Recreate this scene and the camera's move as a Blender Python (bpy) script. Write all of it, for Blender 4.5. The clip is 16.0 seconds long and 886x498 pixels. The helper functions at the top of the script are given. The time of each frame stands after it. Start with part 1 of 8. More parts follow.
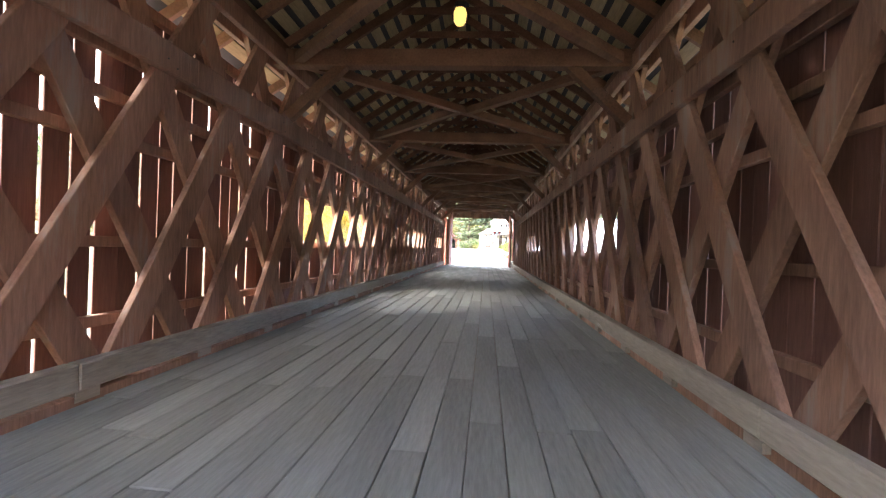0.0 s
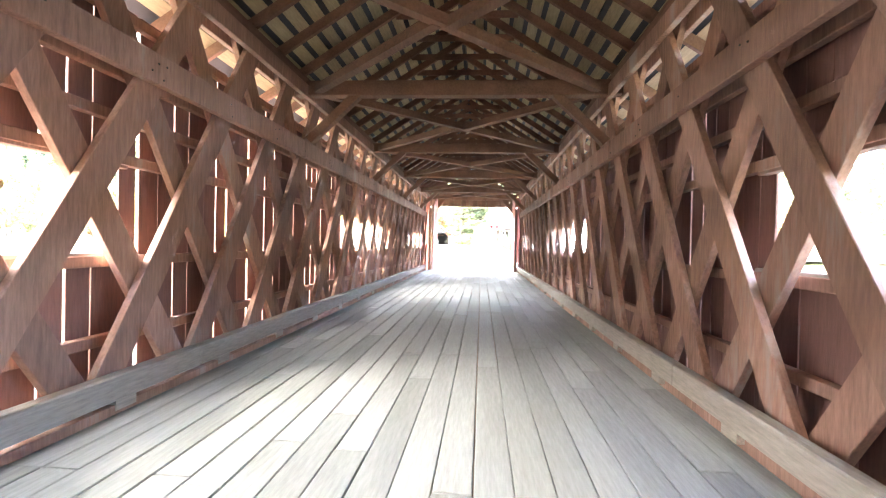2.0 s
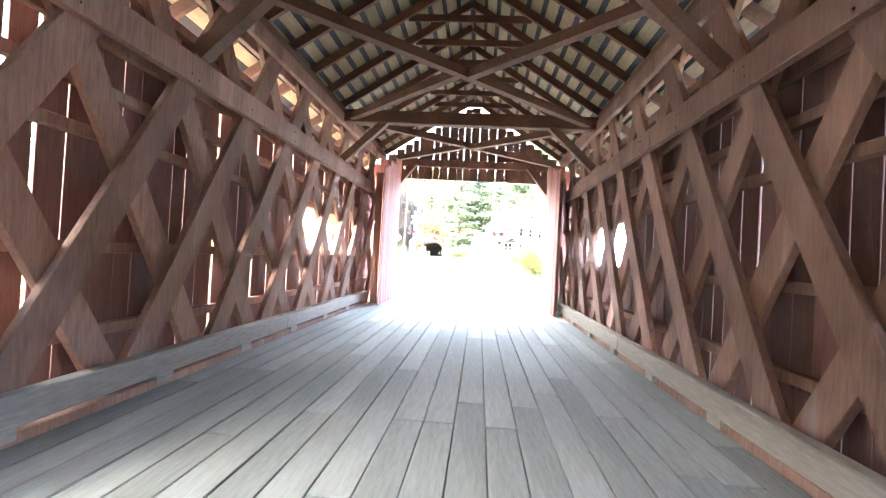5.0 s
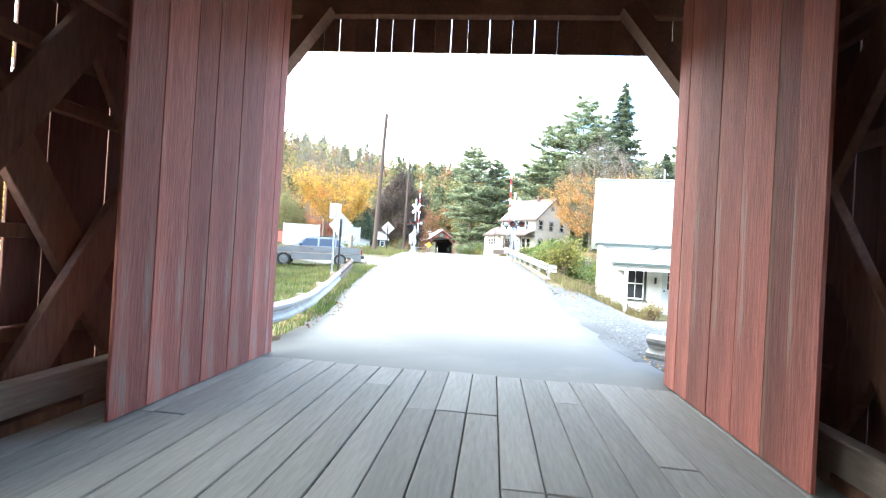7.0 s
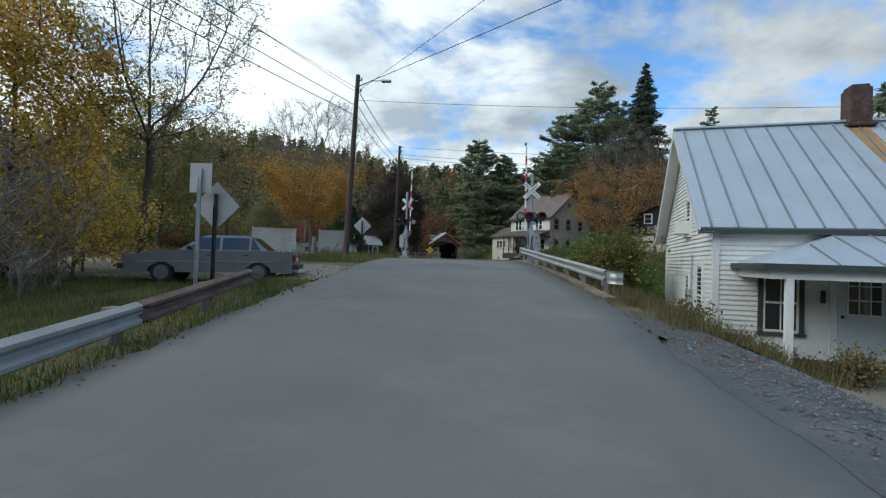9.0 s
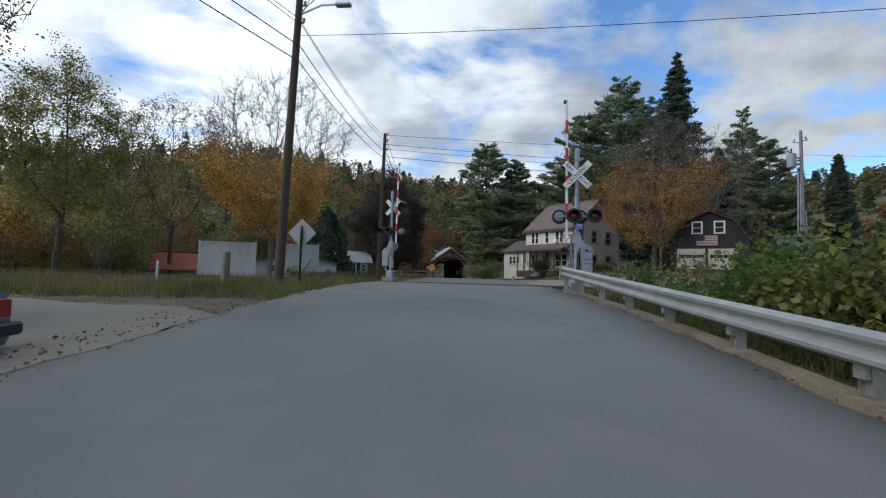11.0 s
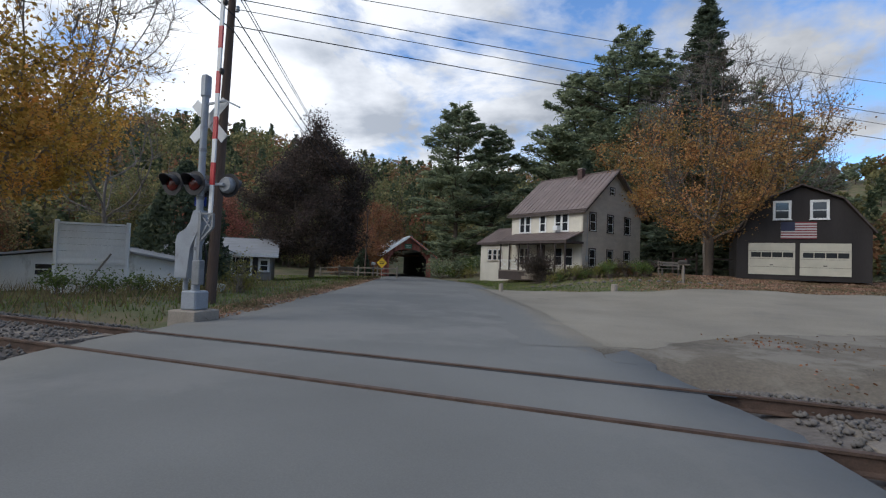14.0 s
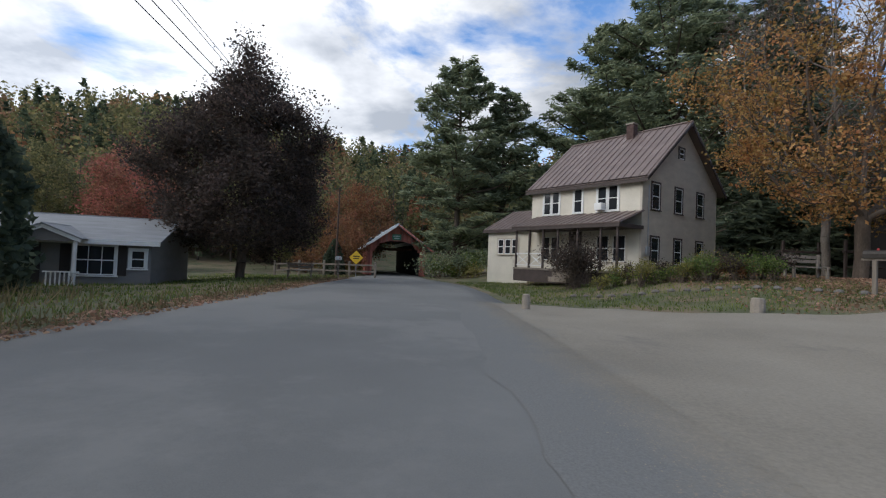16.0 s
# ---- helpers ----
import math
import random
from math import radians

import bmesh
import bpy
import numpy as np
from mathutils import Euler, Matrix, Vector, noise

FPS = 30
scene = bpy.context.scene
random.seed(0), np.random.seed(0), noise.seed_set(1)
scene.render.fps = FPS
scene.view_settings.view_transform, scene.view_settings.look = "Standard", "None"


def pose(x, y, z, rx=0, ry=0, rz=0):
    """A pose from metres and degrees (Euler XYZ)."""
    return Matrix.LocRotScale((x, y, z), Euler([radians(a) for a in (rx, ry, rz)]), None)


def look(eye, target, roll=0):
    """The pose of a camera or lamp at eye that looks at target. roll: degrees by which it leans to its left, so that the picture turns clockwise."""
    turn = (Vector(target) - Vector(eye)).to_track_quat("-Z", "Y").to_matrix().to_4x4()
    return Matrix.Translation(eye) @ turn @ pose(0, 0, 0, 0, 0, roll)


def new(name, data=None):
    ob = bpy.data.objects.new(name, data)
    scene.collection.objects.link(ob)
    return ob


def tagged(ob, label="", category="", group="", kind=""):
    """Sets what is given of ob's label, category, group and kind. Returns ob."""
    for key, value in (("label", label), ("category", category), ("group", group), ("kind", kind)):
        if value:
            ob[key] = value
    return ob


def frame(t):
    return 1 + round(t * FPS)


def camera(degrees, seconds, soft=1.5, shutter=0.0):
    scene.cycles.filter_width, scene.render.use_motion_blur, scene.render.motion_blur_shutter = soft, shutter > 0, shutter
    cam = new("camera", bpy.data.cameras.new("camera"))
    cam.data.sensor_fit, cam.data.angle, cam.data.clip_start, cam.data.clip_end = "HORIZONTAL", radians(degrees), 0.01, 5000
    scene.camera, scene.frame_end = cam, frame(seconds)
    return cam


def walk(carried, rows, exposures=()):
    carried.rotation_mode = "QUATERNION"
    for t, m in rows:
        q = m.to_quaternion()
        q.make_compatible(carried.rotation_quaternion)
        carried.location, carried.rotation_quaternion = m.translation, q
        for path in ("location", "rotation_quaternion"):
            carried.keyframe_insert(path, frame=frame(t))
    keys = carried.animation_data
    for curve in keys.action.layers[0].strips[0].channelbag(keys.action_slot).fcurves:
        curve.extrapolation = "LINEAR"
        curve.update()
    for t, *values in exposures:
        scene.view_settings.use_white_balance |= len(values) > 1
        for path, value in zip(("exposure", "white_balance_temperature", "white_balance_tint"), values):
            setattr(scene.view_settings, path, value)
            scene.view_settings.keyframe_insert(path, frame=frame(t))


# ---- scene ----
cam = camera(86.0, 16.0, soft=1.2)
PATH = [
    (0, (0.584, -38.261, 1.336), (0.403, -36.269, 1.328), 2.2),
    (0.5, (0.553, -35.885, 1.385), (0.4, -33.891, 1.339), 1.0),
    (1, (0.504, -33.566, 1.482), (0.36, -31.572, 1.442), 1.4),
    (1.5, (0.542, -31.258, 1.493), (0.384, -29.265, 1.476), 2.0),
    (2, (0.522, -29.044, 1.503), (0.361, -27.05, 1.479), 1.3),
    (3, (0.57, -24.499, 1.509), (0.398, -22.507, 1.483), 3.0),
    (3.5, (0.395, -22.012, 1.404), (0.246, -20.017, 1.398), 3.3),
    (4, (0.297, -19.649, 1.379), (0.188, -17.652, 1.41), 3.4),
    (4.2, (0.305, -18.71, 1.385), (0.19, -16.714, 1.415), 3.35),
    (6.3, (0.471, -9.199, 1.303), (0.272, -7.209, 1.331), 3.7),
    (6.5, (0.464, -8.242, 1.3), (0.263, -6.252, 1.326), 3.8),
    (7, (0.392, -6.068, 1.287), (0.183, -4.079, 1.302), 3.3),
    (7.5, (0.468, -4.034, 1.219), (0.253, -2.046, 1.234), 2.9),
    (8, (0.394, -1.849, 1.169), (0.174, 0.139, 1.186), 2.7),
    (8.5, (0.32, 0.352, 1.17), (0.089, 2.339, 1.196), 2.2),
    (9, (0.218, 2.549, 1.211), (-0.025, 4.533, 1.251), 1.8),
    (9.2, (0.2, 3.43, 1.232), (-0.048, 5.414, 1.273), 1.75),
    (11.3, (-0.672, 13.799, 1.713), (-0.95, 15.777, 1.823), 1.4),
    (11.5, (-0.841, 14.861, 1.817), (-1.108, 16.84, 1.924), 1.5),
    (12, (-0.994, 17.565, 1.96), (-1.241, 19.547, 2.065), 2.0),
    (12.5, (-1.117, 20.325, 2.115), (-1.337, 22.31, 2.221), 1.9),
    (13, (-1.228, 23.065, 2.212), (-1.423, 25.053, 2.304), 1.9),
    (13.5, (-1.309, 26.024, 2.366), (-1.471, 28.016, 2.453), 1.7),
    (14, (-1.245, 28.88, 2.425), (-1.396, 30.873, 2.494), 2.1),
    (14.5, (-1.227, 31.882, 2.38), (-1.373, 33.876, 2.449), 2.4),
    (15, (-1.13, 34.82, 2.372), (-1.287, 36.813, 2.436), 2.3),
    (15.5, (-1.111, 37.69, 2.376), (-1.271, 39.683, 2.438), 2.3),
    (16, (-1.16, 40.557, 2.378), (-1.343, 42.548, 2.433), 2.3),
]
EXPOSURES = [(0, 4.5, 6650, 9), (0.5, 5.3, 6700, 9), (1.0, 5.6, 6700, 9), (2.0, 6.15, 6500, 9), (3.5, 6.1, 6500, 8), (4.2, 5.9, 6000, 7), (6.3, 4.5, 6300, 5), (6.6, 3.9, 6300, 4), (7.0, 3.3, 6250, 4), (7.5, 1.9, 6300, 1), (8.0, 0.75, 6200, -1), (8.5, 0.3, 6000, 0), (9.0, 0.0, 5950, 2), (10.0, -0.08, 5950, 5), (12.0, -0.12, 6000, 9), (16, 0.05, 6200, 11)]
walk(cam, [(t, look(eye, target, roll)) for t, eye, target, roll in PATH], EXPOSURES)


# world: blue sky with broken cloud, one soft sun
SUN_EL, SUN_AZ = 34.0, -118.0      # degrees; azimuth from +y towards +x
world = bpy.data.worlds.new("sky")
scene.world = world
world.use_nodes = True
wt = world.node_tree
wt.nodes.clear()


def wnode(kind, **props):
    n = wt.nodes.new(kind)
    for k, v in props.items():
        n.inputs[k.replace("_", " ")].default_value = v
    return n


w_out = wt.nodes.new("ShaderNodeOutputWorld")
w_bg = wt.nodes.new("ShaderNodeBackground")
w_bg.inputs["Strength"].default_value = 1.0
sky = wt.nodes.new("ShaderNodeTexSky")
sky.sky_type = "NISHITA"
sky.sun_disc = False
sky.sun_elevation = radians(SUN_EL)
sky.sun_rotation = radians(SUN_AZ)
sky.air_density, sky.dust_density, sky.ozone_density = 1.0, 0.4, 2.0
w_dim = wt.nodes.new("ShaderNodeMix")
w_dim.data_type, w_dim.blend_type = "RGBA", "MULTIPLY"
w_dim.inputs["Factor"].default_value = 1.0
w_dim.inputs[7].default_value = (0.15, 0.18, 0.21, 1)
wt.links.new(sky.outputs["Color"], w_dim.inputs[6])
tc = wt.nodes.new("ShaderNodeTexCoord")
sep = wt.nodes.new("ShaderNodeSeparateXYZ")
wt.links.new(tc.outputs["Generated"], sep.inputs[0])


def wmath(op, a, b):
    n = wt.nodes.new("ShaderNodeMath")
    n.operation = op
    for i, v in enumerate((a, b)):
        if isinstance(v, (int, float)):
            n.inputs[i].default_value = v
        else:
            wt.links.new(v, n.inputs[i])
    return n.outputs[0]


lift = wmath("ADD", wmath("MAXIMUM", sep.outputs["Z"], 0.0), 0.24)
flat = wt.nodes.new("ShaderNodeCombineXYZ")
wt.links.new(wmath("DIVIDE", sep.outputs["X"], lift), flat.inputs[0])
wt.links.new(wmath("DIVIDE", sep.outputs["Y"], lift), flat.inputs[1])
puff = wnode("ShaderNodeTexNoise", Scale=1.7, Detail=9.0, Roughness=0.58, Distortion=0.25)
wt.links.new(flat.outputs[0], puff.inputs["Vector"])
cover = wt.nodes.new("ShaderNodeValToRGB")
cover.color_ramp.elements[0].position, cover.color_ramp.elements[1].position = 0.40, 0.52
wt.links.new(wmath("SUBTRACT", puff.outputs[0], wmath("MULTIPLY", sep.outputs["X"], 0.09)), cover.inputs[0])
shade = wnode("ShaderNodeTexNoise", Scale=1.6, Detail=6.0, Roughness=0.55)
moved = wt.nodes.new("ShaderNodeMapping")
moved.inputs["Location"].default_value = (4.3, 1.7, 0)
wt.links.new(flat.outputs[0], moved.inputs[0])
wt.links.new(moved.outputs[0], shade.inputs["Vector"])
tone = wt.nodes.new("ShaderNodeValToRGB")
tone.color_ramp.elements[0].position, tone.color_ramp.elements[0].color = 0.37, (0.52, 0.56, 0.62, 1)
tone.color_ramp.elements[1].position, tone.color_ramp.elements[1].color = 0.55, (1.14, 1.15, 1.16, 1)
wt.links.new(shade.outputs[0], tone.inputs[0])
# cloud grows brighter towards the sun's side of the sky
sunward = wnode("ShaderNodeMapRange")
sunward.inputs["From Min"].default_value, sunward.inputs["From Max"].default_value = -0.8, 0.8
sunward.inputs["To Min"].default_value, sunward.inputs["To Max"].default_value = 1.22, 0.44
wt.links.new(sep.outputs["X"], sunward.inputs["Value"])
lit = wt.nodes.new("ShaderNodeMix")
lit.data_type, lit.blend_type = "RGBA", "MULTIPLY"
lit.inputs["Factor"].default_value = 1.0
wt.links.new(tone.outputs[0], lit.inputs[6])
wt.links.new(sunward.outputs[0], lit.inputs[7])
blend = wt.nodes.new("ShaderNodeMix")
blend.data_type = "RGBA"
wt.links.new(cover.outputs[0], blend.inputs["Factor"])
wt.links.new(w_dim.outputs[2], blend.inputs[6])
wt.links.new(lit.outputs[2], blend.inputs[7])
wt.links.new(blend.outputs[2], w_bg.inputs["Color"])
wt.links.new(w_bg.outputs[0], w_out.inputs[0])

sun_data = bpy.data.lights.new("sun", "SUN")
sun_data.energy, sun_data.angle, sun_data.color = 1.3, radians(35), (1.0, 0.93, 0.84)
sun = new("sun", sun_data)
sun_dir = Vector((math.cos(radians(SUN_EL)) * math.sin(radians(SUN_AZ)), math.cos(radians(SUN_EL)) * math.cos(radians(SUN_AZ)), math.sin(radians(SUN_EL))))
sun.matrix_world = look(tuple(sun_dir * 60), (0, 0, 0))


# ---- materials ----
def surface(name, color, rough=0.8, dark=0.6, light=1.25, scale=3.0, fine=40.0, stretch=(1, 1, 1), bump=0.3, metal=0.0, per="",
            vary=0.18, stain=None, stain_scale=1.2, stain_low=0.58, thin=0.0, bump_scale=0.02, coat=0.0):
    """A two-scale procedural surface: blotches, grain, relief, and stains with a shape of their own."""
    m = bpy.data.materials.new(name)
    m.use_nodes = True
    nt = m.node_tree
    b = nt.nodes["Principled BSDF"]
    tex = nt.nodes.new("ShaderNodeTexCoord")
    mp = nt.nodes.new("ShaderNodeMapping")
    mp.inputs["Scale"].default_value = stretch
    nt.links.new(tex.outputs["Object"], mp.inputs[0])
    big = nt.nodes.new("ShaderNodeTexNoise")
    big.inputs["Scale"].default_value, big.inputs["Detail"].default_value = scale, 5
    small = nt.nodes.new("ShaderNodeTexNoise")
    small.inputs["Scale"].default_value, small.inputs["Detail"].default_value, small.inputs["Roughness"].default_value = fine, 6, 0.65
    nt.links.new(mp.outputs[0], big.inputs["Vector"])
    nt.links.new(mp.outputs[0], small.inputs["Vector"])
    mixn = nt.nodes.new("ShaderNodeMix")
    mixn.inputs["Factor"].default_value = 0.45
    nt.links.new(big.outputs[0], mixn.inputs[2])
    nt.links.new(small.outputs[0], mixn.inputs[3])
    ramp = nt.nodes.new("ShaderNodeValToRGB")
    e = ramp.color_ramp.elements
    e[0].position, e[1].position = 0.34, 0.66
    e[0].color = (*[c * dark for c in color], 1)
    e[1].color = (*[min(c * light, 0.95) for c in color], 1)
    nt.links.new(mixn.outputs[0], ramp.inputs[0])
    last = ramp.outputs[0]
    if stain:
        sn = nt.nodes.new("ShaderNodeTexNoise")
        sn.inputs["Scale"].default_value, sn.inputs["Detail"].default_value, sn.inputs["Roughness"].default_value = stain_scale, 8, 0.7
        nt.links.new(mp.outputs[0], sn.inputs["Vector"])
        sr = nt.nodes.new("ShaderNodeValToRGB")
        sr.color_ramp.elements[0].position, sr.color_ramp.elements[1].position = stain_low, stain_low + 0.09
        nt.links.new(sn.outputs[0], sr.inputs[0])
        sm = nt.nodes.new("ShaderNodeMix")
        sm.data_type = "RGBA"
        nt.links.new(sr.outputs[0], sm.inputs["Factor"])
        nt.links.new(last, sm.inputs[6])
        sm.inputs[7].default_value = (*stain, 1)
        last = sm.outputs[2]
    if per:
        if per == "object":
            inf = nt.nodes.new("ShaderNodeObjectInfo")
            rnd = inf.outputs["Random"]
        else:
            inf = nt.nodes.new("ShaderNodeNewGeometry")
            rnd = inf.outputs["Random Per Island"]
        mr = nt.nodes.new("ShaderNodeMapRange")
        mr.inputs["To Min"].default_value, mr.inputs["To Max"].default_value = 1 - vary, 1 + vary
        nt.links.new(rnd, mr.inputs["Value"])
        hs = nt.nodes.new("ShaderNodeHueSaturation")
        nt.links.new(mr.outputs[0], hs.inputs["Value"])
        nt.links.new(last, hs.inputs["Color"])
        last = hs.outputs[0]
    nt.links.new(last, b.inputs["Base Color"])
    b.inputs["Roughness"].default_value, b.inputs["Metallic"].default_value = rough, metal
    if coat:
        b.inputs["Coat Weight"].default_value, b.inputs["Coat Roughness"].default_value = coat, 0.08
    if bump:
        bp = nt.nodes.new("ShaderNodeBump")
        bp.inputs["Strength"].default_value, bp.inputs["Distance"].default_value = bump, bump_scale
        nt.links.new(mixn.outputs[0], bp.inputs["Height"])
        nt.links.new(bp.outputs[0], b.inputs["Normal"])
    if thin:
        tr = nt.nodes.new("ShaderNodeBsdfTranslucent")
        nt.links.new(last, tr.inputs["Color"])
        mx = nt.nodes.new("ShaderNodeMixShader")
        mx.inputs[0].default_value = thin
        nt.links.new(b.outputs[0], mx.inputs[1])
        nt.links.new(tr.outputs[0], mx.inputs[2])
        nt.links.new(mx.outputs[0], nt.nodes["Material Output"].inputs[0])
    return m


def leaves(name, color, second, vary=0.35):
    """Thin foliage; each leaf or clump takes its own tone between two colours."""
    m = bpy.data.materials.new(name)
    m.use_nodes = True
    nt = m.node_tree
    b = nt.nodes["Principled BSDF"]
    g = nt.nodes.new("ShaderNodeNewGeometry")
    r = nt.nodes.new("ShaderNodeValToRGB")
    r.color_ramp.elements[0].color, r.color_ramp.elements[1].color = (*[c * (1 - vary) for c in color], 1), (*second, 1)
    mid = r.color_ramp.elements.new(0.55)
    mid.color = (*color, 1)
    nt.links.new(g.outputs["Random Per Island"], r.inputs[0])
    # clumps of leaves differ in tone through the crown
    tex = nt.nodes.new("ShaderNodeTexCoord")
    clump = nt.nodes.new("ShaderNodeTexNoise")
    clump.inputs["Scale"].default_value, clump.inputs["Detail"].default_value = 0.75, 3
    nt.links.new(tex.outputs["Object"], clump.inputs["Vector"])
    tone = nt.nodes.new("ShaderNodeMapRange")
    tone.inputs["From Min"].default_value, tone.inputs["From Max"].default_value = 0.32, 0.68
    tone.inputs["To Min"].default_value, tone.inputs["To Max"].default_value = 0.62, 1.38
    nt.links.new(clump.outputs[0], tone.inputs["Value"])
    hue = nt.nodes.new("ShaderNodeMapRange")
    hue.inputs["From Min"].default_value, hue.inputs["From Max"].default_value = 0.3, 0.7
    hue.inputs["To Min"].default_value, hue.inputs["To Max"].default_value = 0.525, 0.48
    nt.links.new(clump.outputs[0], hue.inputs["Value"])
    hs = nt.nodes.new("ShaderNodeHueSaturation")
    nt.links.new(tone.outputs[0], hs.inputs["Value"])
    nt.links.new(hue.outputs[0], hs.inputs["Hue"])
    nt.links.new(r.outputs[0], hs.inputs["Color"])
    r = hs
    nt.links.new(r.outputs[0], b.inputs["Base Color"])
    b.inputs["Roughness"].default_value = 0.65
    b.inputs["Specular IOR Level"].default_value = 0.25
    tr = nt.nodes.new("ShaderNodeBsdfTranslucent")
    nt.links.new(r.outputs[0], tr.inputs["Color"])
    mx = nt.nodes.new("ShaderNodeMixShader")
    mx.inputs[0].default_value = 0.5
    nt.links.new(b.outputs[0], mx.inputs[1])
    nt.links.new(tr.outputs[0], mx.inputs[2])
    nt.links.new(mx.outputs[0], nt.nodes["Material Output"].inputs[0])
    return m


def glow(name, color, power):
    m = bpy.data.materials.new(name)
    m.use_nodes = True
    b = m.node_tree.nodes["Principled BSDF"]
    b.inputs["Base Color"].default_value = (*color, 1)
    b.inputs["Emission Color"].default_value = (*color, 1)
    b.inputs["Emission Strength"].default_value = power
    return m


TRUSS = surface("truss_timber", (0.325, 0.178, 0.127), 0.85, 0.5, 1.35, 1.6, 30, (1, 1, 0.14), 0.4, per="object", vary=0.24, stain=(0.37, 0.28, 0.235), stain_scale=1.6, stain_low=0.57)
ROOFBEAM = surface("roof_timber", (0.20, 0.105, 0.068), 0.85, 0.6, 1.3, 2.0, 30, (1, 0.2, 1), 0.3, per="object", vary=0.2)
SHEATH = surface("roof_boarding", (0.42, 0.33, 0.20), 0.85, 0.6, 1.2, 1.6, 30, (1, 0.15, 1), 0.2, per="object", vary=0.25)
SIDING = surface("inner_siding", (0.215, 0.105, 0.083), 0.85, 0.6, 1.3, 2.0, 40, (1, 1, 0.1), 0.3, per="object", vary=0.2)
REDBOARD = surface("red_paint_board", (0.38, 0.128, 0.095), 0.75, 0.42, 1.4, 2.6, 60, (1, 1, 0.07), 0.8, per="object", vary=0.32, stain=(0.33, 0.23, 0.19), stain_scale=6.0, stain_low=0.56)
DECK = surface("deck_plank", (0.265, 0.262, 0.242), 0.8, 0.62, 1.2, 2.0, 38, (1, 0.10, 1), 0.35, per="object", vary=0.13, stain=(0.22, 0.205, 0.19), stain_low=0.63)
CURBWOOD = surface("curb_timber", (0.34, 0.29, 0.24), 0.85, 0.6, 1.25, 2.0, 40, (1, 0.12, 1), 0.4, stain=(0.5, 0.46, 0.40), stain_scale=3, stain_low=0.62)
ROOFMETAL = surface("dark_roof_metal", (0.05, 0.05, 0.055), 0.6, 0.8, 1.15, 1.0, 12, bump=0.05, metal=0.3)
IRON = surface("dark_iron", (0.05, 0.045, 0.04), 0.55, 0.6, 1.3, 6, 60, bump=0.15, metal=0.6)
RUST = surface("rusty_iron", (0.10, 0.065, 0.048), 0.8, 0.5, 1.4, 5, 60, bump=0.3, metal=0.2)
RAILSTEEL = surface("guardrail_steel", (0.42, 0.43, 0.42), 0.5, 0.75, 1.15, 2, 30, (1, 1, 1), 0.1, metal=0.55, stain=(0.30, 0.24, 0.18), stain_scale=2.0, stain_low=0.64)
OLDRAIL = surface("rusty_guardrail_steel", (0.19, 0.135, 0.105), 0.75, 0.6, 1.3, 2, 30, (1, 1, 1), 0.2, metal=0.2, stain=(0.11, 0.07, 0.05), stain_scale=1.6, stain_low=0.52)
PALERAIL = surface("pale_guardrail_steel", (0.40, 0.40, 0.38), 0.6, 0.75, 1.12, 2, 30, (1, 1, 1), 0.1, metal=0.3, stain=(0.29, 0.27, 0.24), stain_scale=1.5, stain_low=0.58)
GALV = surface("galvanised_steel", (0.50, 0.52, 0.54), 0.42, 0.8, 1.12, 3, 40, bump=0.05, metal=0.6)
ALU = surface("painted_signal_metal", (0.33, 0.36, 0.395), 0.5, 0.8, 1.1, 3, 40, bump=0.06, metal=0.15, stain=(0.24, 0.25, 0.26), stain_scale=2.2, stain_low=0.56)
DULLMETAL = surface("dull_signal_castings", (0.25, 0.265, 0.28), 0.5, 0.7, 1.15, 4, 30, bump=0.08, metal=0.4, stain=(0.17, 0.15, 0.13), stain_scale=3, stain_low=0.6)
ASPHALT = surface("asphalt", (0.155, 0.157, 0.149), 0.9, 0.78, 1.2, 0.35, 90, bump=0.35, bump_scale=0.006, stain=(0.182, 0.181, 0.17), stain_scale=0.25, stain_low=0.5)
GRAVEL = surface("gravel", (0.085, 0.090, 0.094), 0.95, 0.5, 1.6, 0.5, 28, bump=0.7, bump_scale=0.03, stain=(0.15, 0.145, 0.135), stain_scale=0.5, stain_low=0.60)
LOT = surface("sandy_lot", (0.245, 0.22, 0.175), 0.95, 0.72, 1.2, 0.4, 24, bump=0.4, bump_scale=0.02, stain=(0.19, 0.17, 0.14), stain_scale=0.5, stain_low=0.58)
LOTEDGE = surface("sandy_lot_over_asphalt", (0.245, 0.22, 0.175), 0.95, 0.72, 1.2, 0.4, 24, bump=0.4, bump_scale=0.01, stain=(0.19, 0.17, 0.14), stain_scale=0.5, stain_low=0.58)


